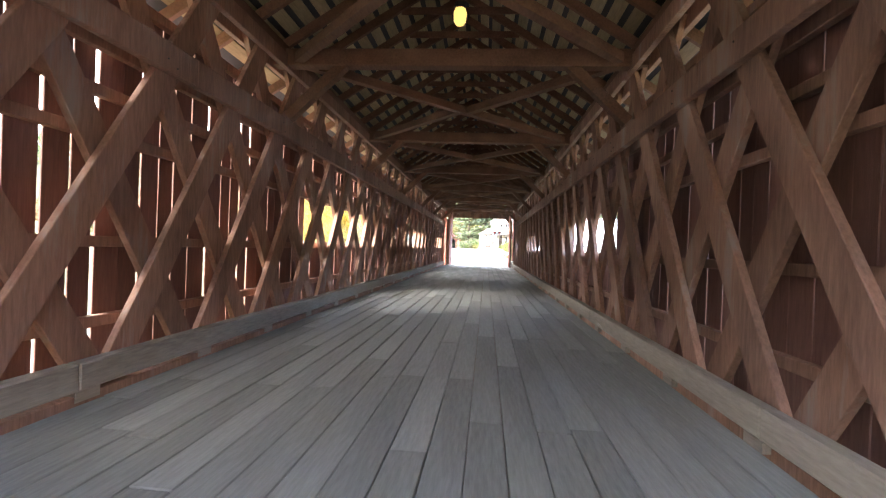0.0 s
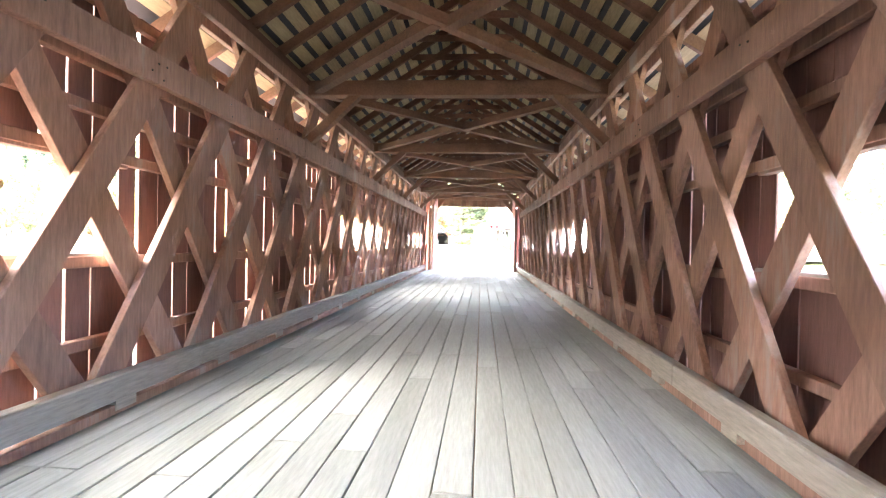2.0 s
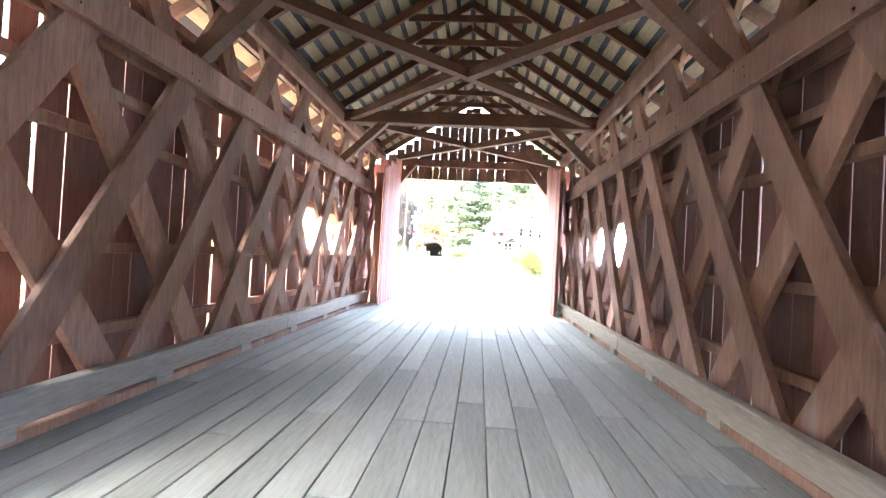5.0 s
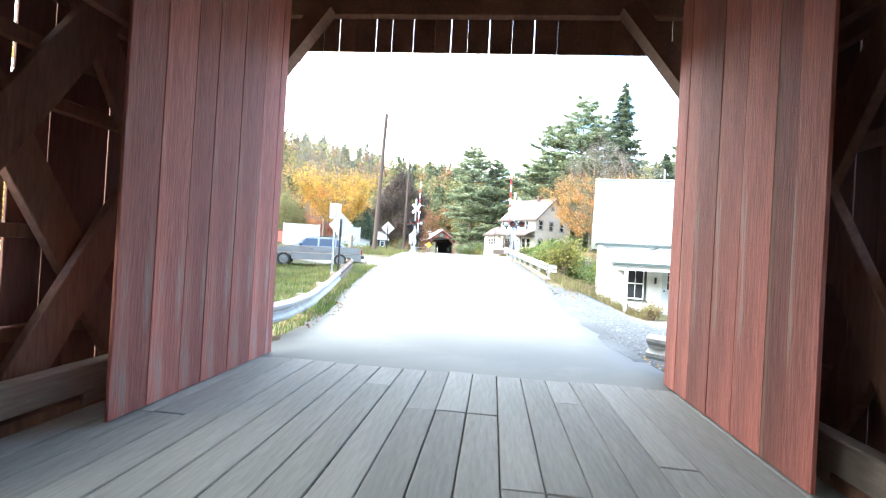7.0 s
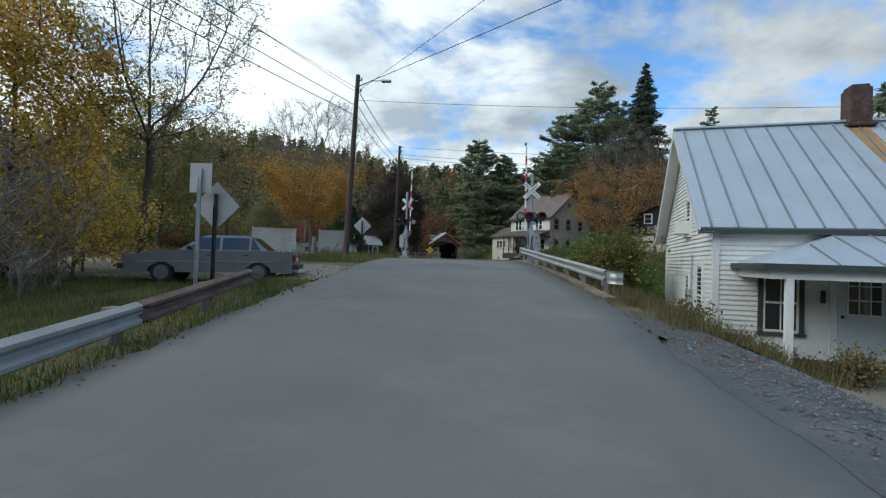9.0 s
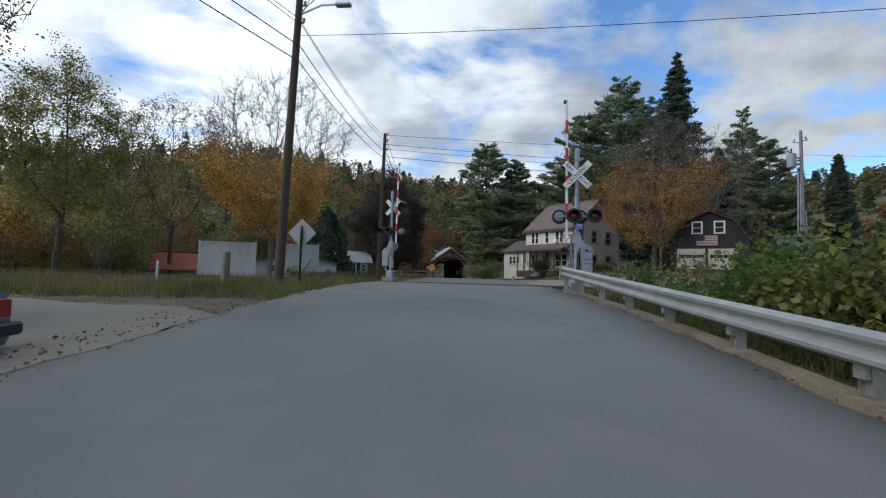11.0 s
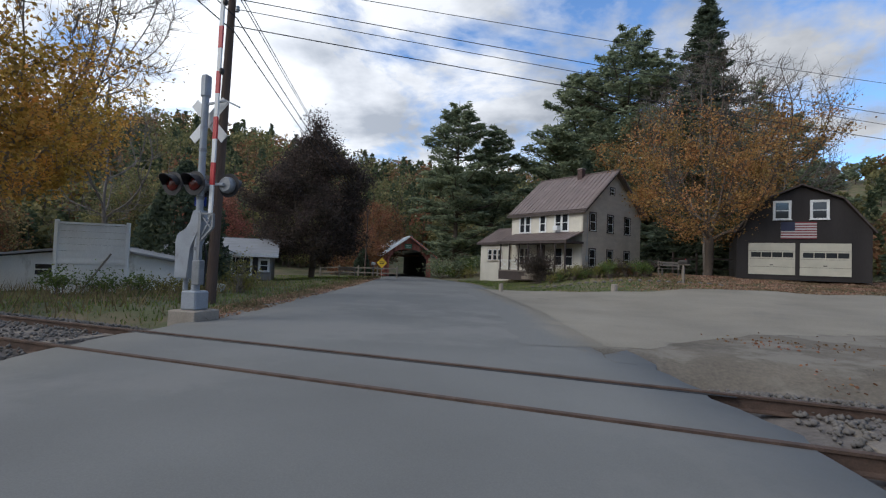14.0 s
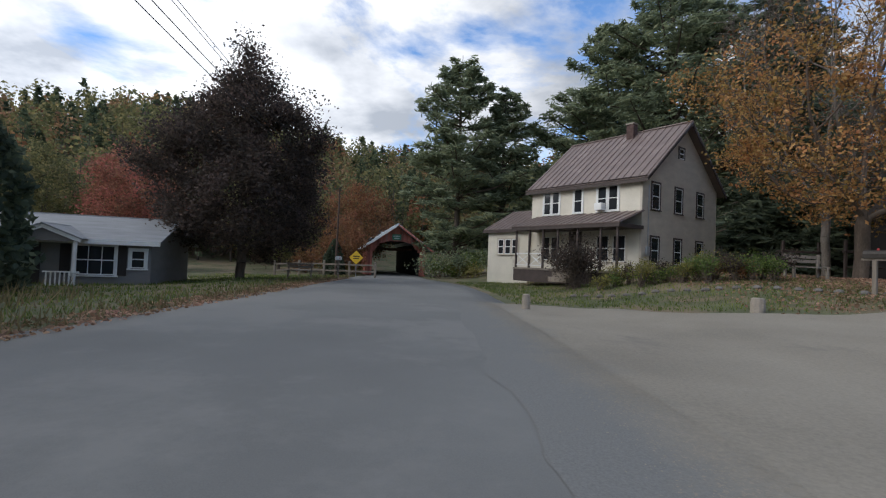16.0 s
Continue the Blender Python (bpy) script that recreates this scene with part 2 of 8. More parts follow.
def thinned(m, under):
    """Loose sand that breaks up into bare paving where the mesh's sand value falls off."""
    nt = m.node_tree
    b = nt.nodes["Principled BSDF"]
    top = b.inputs["Base Color"].links[0].from_socket
    at = nt.nodes.new("ShaderNodeAttribute")
    at.attribute_name = "sand"
    tex = nt.nodes.new("ShaderNodeTexCoord")
    n1 = nt.nodes.new("ShaderNodeTexNoise")
    n1.inputs["Scale"].default_value, n1.inputs["Detail"].default_value, n1.inputs["Roughness"].default_value = 0.9, 9, 0.72
    nt.links.new(tex.outputs["Object"], n1.inputs["Vector"])
    add = nt.nodes.new("ShaderNodeMath")
    nt.links.new(at.outputs["Fac"], add.inputs[0])
    nt.links.new(n1.outputs[0], add.inputs[1])
    ramp = nt.nodes.new("ShaderNodeMapRange")
    ramp.inputs["From Min"].default_value, ramp.inputs["From Max"].default_value = 0.72, 1.28
    nt.links.new(add.outputs[0], ramp.inputs["Value"])
    grit = nt.nodes.new("ShaderNodeTexNoise")
    grit.inputs["Scale"].default_value, grit.inputs["Detail"].default_value = 60, 4
    nt.links.new(tex.outputs["Object"], grit.inputs["Vector"])
    tar = nt.nodes.new("ShaderNodeValToRGB")
    tar.color_ramp.elements[0].position, tar.color_ramp.elements[1].position = 0.3, 0.7
    tar.color_ramp.elements[0].color, tar.color_ramp.elements[1].color = (*[c * 0.85 for c in under], 1), (*[c * 1.15 for c in under], 1)
    nt.links.new(grit.outputs[0], tar.inputs[0])
    mix = nt.nodes.new("ShaderNodeMix")
    mix.data_type = "RGBA"
    nt.links.new(ramp.outputs[0], mix.inputs["Factor"])
    nt.links.new(tar.outputs[0], mix.inputs[6])
    nt.links.new(top, mix.inputs[7])
    nt.links.new(mix.outputs[2], b.inputs["Base Color"])


thinned(LOTEDGE, (0.165, 0.166, 0.157))
BALLAST = surface("rail_ballast", (0.135, 0.12, 0.108), 0.95, 0.5, 1.4, 1.5, 18, bump=1.0, bump_scale=0.05)
EARTH = surface("grass_and_earth", (0.085, 0.095, 0.04), 0.95, 0.55, 1.4, 0.5, 14, bump=0.6, bump_scale=0.05, stain=(0.16, 0.125, 0.075), stain_scale=0.35, stain_low=0.47)
CONCRETE = surface("concrete", (0.33, 0.29, 0.24), 0.9, 0.7, 1.15, 1.5, 30, bump=0.3, stain=(0.22, 0.19, 0.16), stain_scale=1.0, stain_low=0.55)
KERBDIRT = surface("dirty_kerb_concrete", (0.235, 0.19, 0.14), 0.95, 0.6, 1.25, 1.5, 26, bump=0.5, stain=(0.15, 0.115, 0.08), stain_scale=1.4, stain_low=0.52)
WATER = surface("stream_water", (0.04, 0.05, 0.045), 0.08, 0.8, 1.2, 0.6, 5, bump=0.3, bump_scale=0.03)
BARK = surface("bark", (0.11, 0.085, 0.065), 0.95, 0.5, 1.4, 3, 25, (1, 1, 0.3), 0.8)
GREYBARK = surface("grey_bark", (0.20, 0.175, 0.15), 0.95, 0.55, 1.3, 3, 25, (1, 1, 0.3), 0.7)
GREYPOLE = surface("weathered_grey_pole_wood", (0.30, 0.275, 0.25), 0.9, 0.7, 1.2, 2, 30, (1, 1, 0.08), 0.5)
CABINETGREY = surface("cabinet_grey_paint", (0.20, 0.225, 0.235), 0.5, 0.8, 1.15, 2.5, 40, (1, 1, 0.25), bump=0.05, metal=0.3)
POLEWOOD = surface("utility_pole_wood", (0.095, 0.065, 0.05), 0.9, 0.6, 1.3, 2, 30, (1, 1, 0.08), 0.5)
POSTWOOD = surface("grey_post_wood", (0.22, 0.19, 0.155), 0.9, 0.6, 1.3, 2, 30, (1, 1, 0.1), 0.5)
WHITECLAP = surface("white_clapboard", (0.74, 0.75, 0.73), 0.7, 0.82, 1.08, 1.2, 30, (1, 1, 0.4), 0.15, stain=(0.50, 0.50, 0.47), stain_scale=1.1, stain_low=0.60)
WHITETRIM = surface("white_trim", (0.76, 0.77, 0.75), 0.6, 0.85, 1.06, 2, 30, bump=0.1)
GREENTRIM = surface("dark_green_trim", (0.045, 0.06, 0.055), 0.6, 0.8, 1.2, 2, 30, bump=0.1)
TINROOF = surface("pale_tin_roof", (0.50, 0.56, 0.62), 0.45, 0.88, 1.08, 0.7, 14, bump=0.04, metal=0.35, stain=(0.44, 0.46, 0.47), stain_scale=0.6, stain_low=0.58)
RUSTSTAIN = surface("rust_streak", (0.40, 0.24, 0.10), 0.7, 0.6, 1.3, 3, 30, (1, 1, 1), 0.05)
BROWNROOF = surface("brown_tin_roof", (0.20, 0.155, 0.14), 0.5, 0.82, 1.15, 0.8, 16, bump=0.05, metal=0.3, stain=(0.26, 0.21, 0.19), stain_scale=0.8, stain_low=0.56)
CREAM = surface("cream_siding", (0.66, 0.62, 0.52), 0.75, 0.86, 1.08, 1.2, 30, bump=0.1, stain=(0.45, 0.41, 0.33), stain_scale=0.9, stain_low=0.62)
TANWALL = surface("tan_shingle_wall", (0.54, 0.485, 0.40), 0.85, 0.82, 1.12, 1.3, 26, (1, 1, 2.0), 0.25, stain=(0.46, 0.41, 0.34), stain_scale=0.8, stain_low=0.58)
BROWNTRIM = surface("dark_brown_trim", (0.06, 0.045, 0.04), 0.7, 0.7, 1.3, 2, 30, bump=0.1)
BRICK = surface("brick_chimney", (0.085, 0.052, 0.045), 0.9, 0.55, 1.35, 6, 30, bump=0.5, stain=(0.12, 0.08, 0.07), stain_scale=3, stain_low=0.55)
DARKBARN = surface("dark_barn_boards", (0.026, 0.022, 0.021), 0.85, 0.7, 1.4, 1.5, 30, (1, 1, 0.1), 0.3)
PALEDOOR = surface("pale_garage_door", (0.50, 0.47, 0.38), 0.65, 0.85, 1.08, 2, 30, bump=0.05)
GREYCLAP = surface("weathered_grey_siding", (0.19, 0.185, 0.18), 0.75, 0.85, 1.12, 1.2, 26, (1, 1, 3), 0.15)
GREYROOF = surface("grey_shingle_roof", (0.25, 0.26, 0.27), 0.85, 0.75, 1.15, 1.0, 18, (1, 3, 3), 0.3)
SIGNBACK = surface("bare_aluminium_sign", (0.46, 0.47, 0.48), 0.45, 0.9, 1.06, 3, 40, bump=0.02, metal=0.45)
SIGNWHITE = surface("white_sign_sheet", (0.78, 0.79, 0.78), 0.55, 0.9, 1.04, 3, 30, bump=0.02)
SIGNYELLOW = surface("yellow_sign_sheet", (0.72, 0.47, 0.03), 0.5, 0.9, 1.05, 3, 30, bump=0.02)
BLACK = surface("black_paint", (0.018, 0.018, 0.02), 0.55, 0.8, 1.3, 3, 30, bump=0.05)
BLUESIGN = surface("blue_sign_sheet", (0.03, 0.07, 0.36), 0.5, 0.9, 1.05, 3, 30, bump=0.02)
GREENSIGN = surface("green_sign_sheet", (0.05, 0.22, 0.13), 0.55, 0.9, 1.05, 3, 30, bump=0.02)
REDLENS = surface("red_signal_lens", (0.10, 0.012, 0.012), 0.15, 0.8, 1.2, 5, 40, bump=0.05, coat=0.5)
REDTAPE = surface("red_reflective_band", (0.50, 0.035, 0.035), 0.45, 0.85, 1.1, 4, 30, bump=0.02)
CARPAINT = surface("grey_blue_car_paint", (0.19, 0.205, 0.22), 0.3, 0.9, 1.08, 2, 40, bump=0.0, metal=0.25, coat=0.6)
REDCAR = surface("dark_red_car_paint", (0.07, 0.010, 0.012), 0.3, 0.9, 1.08, 2, 40, bump=0.0, coat=0.6)
CHROME = surface("bright_trim", (0.6, 0.6, 0.6), 0.25, 0.9, 1.05, 2, 30, bump=0.0, metal=0.9)
RIMMETAL = surface("dull_wheel_metal", (0.20, 0.20, 0.205), 0.45, 0.6, 1.2, 14, 40, bump=0.05, metal=0.5)
RUBBER = surface("tyre_rubber", (0.02, 0.02, 0.02), 0.85, 0.8, 1.3, 6, 40, bump=0.2)
REDPLASTIC = surface("red_lamp_plastic", (0.30, 0.015, 0.012), 0.25, 0.9, 1.1, 4, 30, bump=0.0)
CRUSHED = surface("crushed_stone", (0.12, 0.125, 0.13), 0.9, 0.6, 1.5, 4, 30, bump=0.2, per="island", vary=0.5)
DIRT = surface("leafy_dirt", (0.135, 0.115, 0.088), 0.95, 0.55, 1.4, 0.6, 18, bump=0.7, bump_scale=0.03, stain=(0.20, 0.18, 0.145), stain_scale=0.55, stain_low=0.5)
# seam colour is darkened for the shadow along the ribs as well as dirt
SEAM = surface("shaded_dirty_seam", (0.24, 0.27, 0.30), 0.6, 0.8, 1.15, 1.5, 20, bump=0.05, metal=0.3)
PALEBLUE = surface("pale_blue_door_paint", (0.55, 0.62, 0.66), 0.6, 0.88, 1.06, 2, 30, bump=0.08)
STONE = surface("field_stone", (0.15, 0.138, 0.125), 0.9, 0.55, 1.3, 4, 30, bump=0.5)
REDPAINT = surface("red_shed_paint", (0.40, 0.115, 0.075), 0.75, 0.75, 1.15, 1.2, 26, (1, 1, 0.2), 0.15)
REDPLAST = surface("red_plastic", (0.45, 0.05, 0.05), 0.5, 0.85, 1.1, 4, 30, bump=0.02)
FLAGRED = surface("flag_red_cloth", (0.22, 0.05, 0.055), 0.9, 0.85, 1.1, 4, 60, bump=0.05)
FLAGWHITE = surface("flag_white_cloth", (0.48, 0.47, 0.46), 0.9, 0.9, 1.05, 4, 60, bump=0.05)
FLAGBLUE = surface("flag_blue_cloth", (0.035, 0.04, 0.075), 0.9, 0.85, 1.1, 4, 60, bump=0.05)
CLOTH = surface("pale_curtain_cloth", (0.55, 0.53, 0.50), 0.9, 0.8, 1.1, 5, 40, (4, 4, 0.3), 0.2)

GLASS = bpy.data.materials.new("window_glass")
GLASS.use_nodes = True
gb = GLASS.node_tree.nodes["Principled BSDF"]
gb.inputs["Base Color"].default_value = (0.025, 0.028, 0.032, 1)
gb.inputs["Roughness"].default_value = 0.06
gb.inputs["Specular IOR Level"].default_value = 0.8

YELLOWLEAF = leaves("yellow_leaves", (0.55, 0.33, 0.06), (0.60, 0.42, 0.10))
ORANGELEAF = leaves("orange_leaves", (0.48, 0.26, 0.10), (0.58, 0.38, 0.14), 0.55)
RUSTLEAF = leaves("rust_leaves", (0.276, 0.132, 0.072), (0.360, 0.204, 0.096))
DARKLEAF = leaves("dark_maroon_leaves", (0.082, 0.066, 0.058), (0.15, 0.108, 0.085))
REDLEAF = leaves("pink_red_leaves", (0.36, 0.15, 0.11), (0.48, 0.22, 0.15))
GREENLEAF = leaves("green_leaves", (0.128, 0.189, 0.054), (0.243, 0.284, 0.081))
OLIVELEAF = leaves("olive_leaves", (0.221, 0.215, 0.072), (0.364, 0.312, 0.091))
PINENEEDLE = leaves("pine_needles", (0.225, 0.27, 0.17), (0.36, 0.385, 0.22))
SPRUCENEEDLE = leaves("spruce_needles", (0.095, 0.125, 0.085), (0.16, 0.19, 0.11))
YELLOWMAPLE = leaves("yellow_brown_leaves", (0.64, 0.37, 0.085), (0.74, 0.50, 0.13), 0.5)
YELLOWOLIVE = leaves("yellow_olive_leaves", (0.66, 0.44, 0.09), (0.80, 0.58, 0.14), 0.5)
THINLEAF = leaves("thin_brown_olive_leaves", (0.27, 0.22, 0.105), (0.42, 0.33, 0.14), 0.5)
FARCONIFER = leaves("hill_conifer_needles", (0.10, 0.13, 0.075), (0.18, 0.20, 0.10))
FARGREEN = leaves("hill_olive_leaves", (0.20, 0.20, 0.09), (0.32, 0.27, 0.115))
FARRUST = leaves("hill_rust_leaves", (0.29, 0.18, 0.10), (0.42, 0.27, 0.125))
LITTERLEAF = leaves("fallen_brown_leaves", (0.36, 0.225, 0.15), (0.48, 0.33, 0.22), 0.5)
DRYGRASS = leaves("dry_grass", (0.20, 0.165, 0.085), (0.29, 0.235, 0.12))
GREENGRASS = leaves("green_grass", (0.128, 0.180, 0.045), (0.240, 0.270, 0.075))
PALETWIG = surface("pale_dry_twigs", (0.26, 0.225, 0.19), 0.95, 0.6, 1.3, 3, 25, bump=0.2)
TWIG = surface("twigs", (0.16, 0.125, 0.10), 0.95, 0.6, 1.3, 3, 25, bump=0.2)


# ---- building helpers ----
def part(name, bm, material, parent=None, label=""):
    """Links a bmesh as one mesh object, under a thing where one is given."""
    me = bpy.data.meshes.new(name)
    bm.to_mesh(me)
    bm.free()
    return part_mesh(name, me, material, parent, label)


def part_mesh(name, me, material, parent=None, label=""):
    mats = material if isinstance(material, (list, tuple)) else [material]
    if not me.materials:
        for m in mats:
            me.materials.append(m)
    ob = new(name, me)
    if parent is not None:
        ob.parent = parent
    if label:
        ob["label"] = label
    return ob


def empty(name, m=None, label="", category="", group="", kind=""):
    ob = new(name)
    ob.empty_display_size = 0.2
    if m is not None:
        ob.matrix_world = m
    return tagged(ob, label, category, group, kind)


def box(bm, x0, x1, y0, y1, z0, z1, bevel=0.0):
    v = [bm.verts.new(p) for p in ((x0, y0, z0), (x1, y0, z0), (x1, y1, z0), (x0, y1, z0), (x0, y0, z1), (x1, y0, z1), (x1, y1, z1), (x0, y1, z1))]
    fs = [bm.faces.new([v[i] for i in f]) for f in ((3, 2, 1, 0), (4, 5, 6, 7), (0, 1, 5, 4), (1, 2, 6, 5), (2, 3, 7, 6), (3, 0, 4, 7))]
    if bevel:
        bmesh.ops.bevel(bm, geom=list({e for f in fs for e in f.edges}), offset=bevel, segments=1, affect="EDGES")
    return bm


def boxes(*dims, bevel=0.0):
    bm = bmesh.new()
    for d in dims:
        box(bm, *d, bevel=bevel)
    return bm


def beam(bm, p, q, w, h, up=(0, 0, 1)):
    """A timber of section w x h from p to q; h lies along up."""
    p, q = Vector(p), Vector(q)
    a = (q - p).normalized()
    s = a.cross(Vector(up)).normalized()
    u = s.cross(a).normalized()
    ring = [(-w / 2, -h / 2), (w / 2, -h / 2), (w / 2, h / 2), (-w / 2, h / 2)]
    v0 = [bm.verts.new(p + s * i + u * j) for i, j in ring]
    v1 = [bm.verts.new(q + s * i + u * j) for i, j in ring]
    for k in range(4):
        bm.faces.new((v0[k], v0[(k + 1) % 4], v1[(k + 1) % 4], v1[k]))
    bm.faces.new(v0[::-1])
    bm.faces.new(v1)
    return bm


def beams(*rows):
    bm = bmesh.new()
    for r in rows:
        beam(bm, *r)
    return bm


def lathe(bm, profile, segments=16, m=Matrix()):
    """Turns rows of (radius, z) about z."""
    rings = []
    for r, z in profile:
        rings.append([bm.verts.new(m @ Vector((r * math.cos(2 * math.pi * k / segments), r * math.sin(2 * math.pi * k / segments), z))) for k in range(segments)])
    for a, b in zip(rings, rings[1:]):
        for k in range(segments):
            bm.faces.new((a[k], a[(k + 1) % segments], b[(k + 1) % segments], b[k]))
    bm.faces.new(rings[0][::-1])
    bm.faces.new(rings[-1])
    return bm


def prism(bm, outline, y0, y1, m=Matrix()):
    """Extrudes an (x, z) outline from y0 to y1."""
    a = [bm.verts.new(m @ Vector((x, y0, z))) for x, z in outline]
    b = [bm.verts.new(m @ Vector((x, y1, z))) for x, z in outline]
    n = len(a)
    bm.faces.new(a)
    bm.faces.new(b[::-1])
    for k in range(n):
        bm.faces.new((a[(k + 1) % n], a[k], b[k], b[(k + 1) % n]))
    return bm


def mesh_of(name, verts, faces, index=None):
    """A mesh from numpy arrays of quads or triangles."""
    me = bpy.data.meshes.new(name)
    verts, faces = np.asarray(verts, np.float32), np.asarray(faces, np.int32)
    n, k = faces.shape
    me.vertices.add(len(verts))
    me.vertices.foreach_set("co", verts.ravel())
    me.loops.add(n * k)
    me.loops.foreach_set("vertex_index", faces.ravel())
    me.polygons.add(n)
    me.polygons.foreach_set("loop_start", np.arange(0, n * k, k, dtype=np.int32))
    if index is not None:
        me.polygons.foreach_set("material_index", np.asarray(index, np.int32))
    me.update(calc_edges=True)
    return me


def smooth(v, a, b):
    t = np.clip((v - a) / (b - a), 0, 1)
    return t * t * (3 - 2 * t)


def board(name, w, t, h):
    """An upright board mesh, centred on its foot, thickness along x and width along y."""
    bm = boxes((-t / 2, t / 2, -w / 2, w / 2, 0, h), bevel=0.004)
    me = bpy.data.meshes.new(name)
    bm.to_mesh(me)
    bm.free()
    return me


def lettering(name, words, size, material, parent, m, depth=0.004, label=""):
    """Words in the built-in font as a mesh, centred, facing -y of its parent."""
    cu = bpy.data.curves.new(name, "FONT")
    cu.body, cu.size, cu.align_x, cu.align_y, cu.extrude = words, size, "CENTER", "CENTER", depth
    tmp = bpy.data.objects.new("tmp_text", cu)
    me = bpy.data.meshes.new_from_object(tmp)
    bpy.data.objects.remove(tmp)
    ob = part_mesh(name, me, material, parent, label)
    ob.matrix_basis = m
    return ob


# ---- ground, road, crossing ----
ROAD_Y = [-60, -2, 2.5, 6, 10, 14, 17.6, 20.3, 23, 26, 28.8, 31.8, 34.9, 37.7, 40.8, 50, 60, 70, 84, 100, 140]
ROAD_Z = [0, 0, -0.05, 0.02, 0.2, 0.42, 0.64, 0.80, 0.92, 1.04, 1.11, 1.14, 1.14, 1.12, 1.10, 1.18, 1.2, 1.1, 0.95, 0.9, 1.2]
EDGE_Y = [-2, 0, 3, 7, 12, 20, 28, 40, 48, 54, 60, 66, 76, 84, 100]
EDGE_L = [-2.5, -2.5, -2.8, -3.7, -4.5, -5.5, -6.3, -7.1, -7.6, -8.0, -8.7, -9.5, -10.8, -11.4, -12.5]
EDGE_R = [2.5, 2.5, 2.5, 2.4, 2.6, 2.1, 1.35, 1.2, 0.2, -0.4, -1.2, -2.2, -5.6, -7.3, -8.5]


# rails: two lines that cross the road at a slant
RAIL_A, RAIL_T = 33.05, -0.27


def rail_y(x, off=0.0):
    return RAIL_A + RAIL_T * x + off


def track_z(x):
    return road_z(rail_y(np.clip(x, -7.2, 1.8), 0.77))


def road_z(y):
    return np.interp(y, ROAD_Y, ROAD_Z)


def edge_l(y):
    return np.interp(y, EDGE_Y, EDGE_L)


def edge_r(y):
    return np.interp(y, EDGE_Y, EDGE_R)


def bumps(x, y):
    return 0.5 * np.sin(x * 0.31 + 1.3) * np.sin(y * 0.27) + 0.3 * np.sin(x * 0.83 + y * 0.59) + 0.2 * np.sin(1.7 * x - 1.1 * y)


def ground_z(x, y):
    """Height of the land."""
    x, y = np.asarray(x, float), np.asarray(y, float)
    z = road_z(y)
    right, left = x - edge_r(y), edge_l(y) - x
    # low ground round the white house
    z = z + smooth(right, 0.4, 3.2) * (-0.62 - z) * smooth(y, 2, 9) * (1 - smooth(y, 24, 29))
    z = z - smooth(right, 0.3, 4.5) * 0.35 * (1 - smooth(y, 4, 9))
    # yard and lot rise towards the houses
    z = z + 0.8 * smooth(right, 1.5, 11) * smooth(y, 38, 58) * (1 - smooth(y, 90, 110))
    z = z + 0.35 * smooth(right, 4, 8) * smooth(y, 52, 62) * (1 - smooth(y, 84, 100))
    # left bank and lawn
    z = z - 0.25 * smooth(left, 1.5, 9) * smooth(y, 18, 30) * (1 - smooth(y, 70, 90))
    z = z - 0.24 * smooth(left, 0.8, 3.2) * smooth(y, 7, 11) * (1 - smooth(y, 18, 24))
    # stream valley under the bridge
    cut = (1 - smooth(y, -3.5, 0.5)) * smooth(y, -46, -41) + 0 * x
    side = (1 - smooth(y, -1, 9)) * smooth(y, -52, -40) * np.maximum(smooth(-x, 5, 10), smooth(x, 7, 13))
    z = z - 4.2 * np.maximum(cut, side)
    # wooded hills all round
    r = np.hypot(x + 5, (y - 40))
    a = np.arctan2(x + 5, y - 40)
    rim = 27 + 5 * np.sin(2 * a + 0.6) + 3 * np.sin(5 * a + 1.0) - 6 * np.exp(-((a - 0.05) / 0.22) ** 2) + 5 * np.exp(-((a + 0.75) / 0.45) ** 2)
    z = z + rim * smooth(r, 62, 175) + 25 * smooth(r, 260, 900)
    # wooded knoll behind the cottage
    z = z + 10 * np.exp(-((a + 0.56) / 0.30) ** 2) * smooth(r, 54, 98)
    z = z + 0.10 * bumps(x, y) * smooth(np.maximum(right, left), 1.0, 4.0) + 1.5 * bumps(x * 0.12, y * 0.12) * smooth(r, 80, 150)
    # bed of the railway track
    d = np.abs(y - (RAIL_A + RAIL_T * x + 0.77))
    off = smooth(np.maximum(right, left), -0.2, 0.3) * (1 - smooth(d, 2.3, 3.5)) * (1 - smooth(np.abs(x), 50, 70))
    z = z + off * (track_z(x) - 0.42 - z)
    return z


def gz(x, y):
    return float(ground_z(x, y))


def sheet(name, xs, ys, zfun, material, skirt=0.0):
    X, Y = np.meshgrid(xs, ys)
    V = np.stack([X, Y, zfun(X, Y)], -1).reshape(-1, 3)
    n, m = len(ys), len(xs)
    i = (np.arange(n - 1)[:, None] * m + np.arange(m - 1)[None]).ravel()
    F = np.stack([i, i + 1, i + m + 1, i + m], -1)
    me = mesh_of(name, V, F)
    for p in me.polygons:
        p.use_smooth = True
    return part_mesh(name, me, material)


far = [120, 160, 220, 300, 450, 700, 1200, 2200]
gx = sorted([-v for v in far] + far + list(np.arange(-100, -24, 4.0)) + list(np.arange(-24, 24, 0.6)) + list(np.arange(24, 101, 4.0)))
gy = sorted([-v for v in far] + [v + 100 for v in far] + list(np.arange(-100, -50, 5.0)) + list(np.arange(-50, 76, 0.7)) + list(np.arange(76, 200, 5.0)))


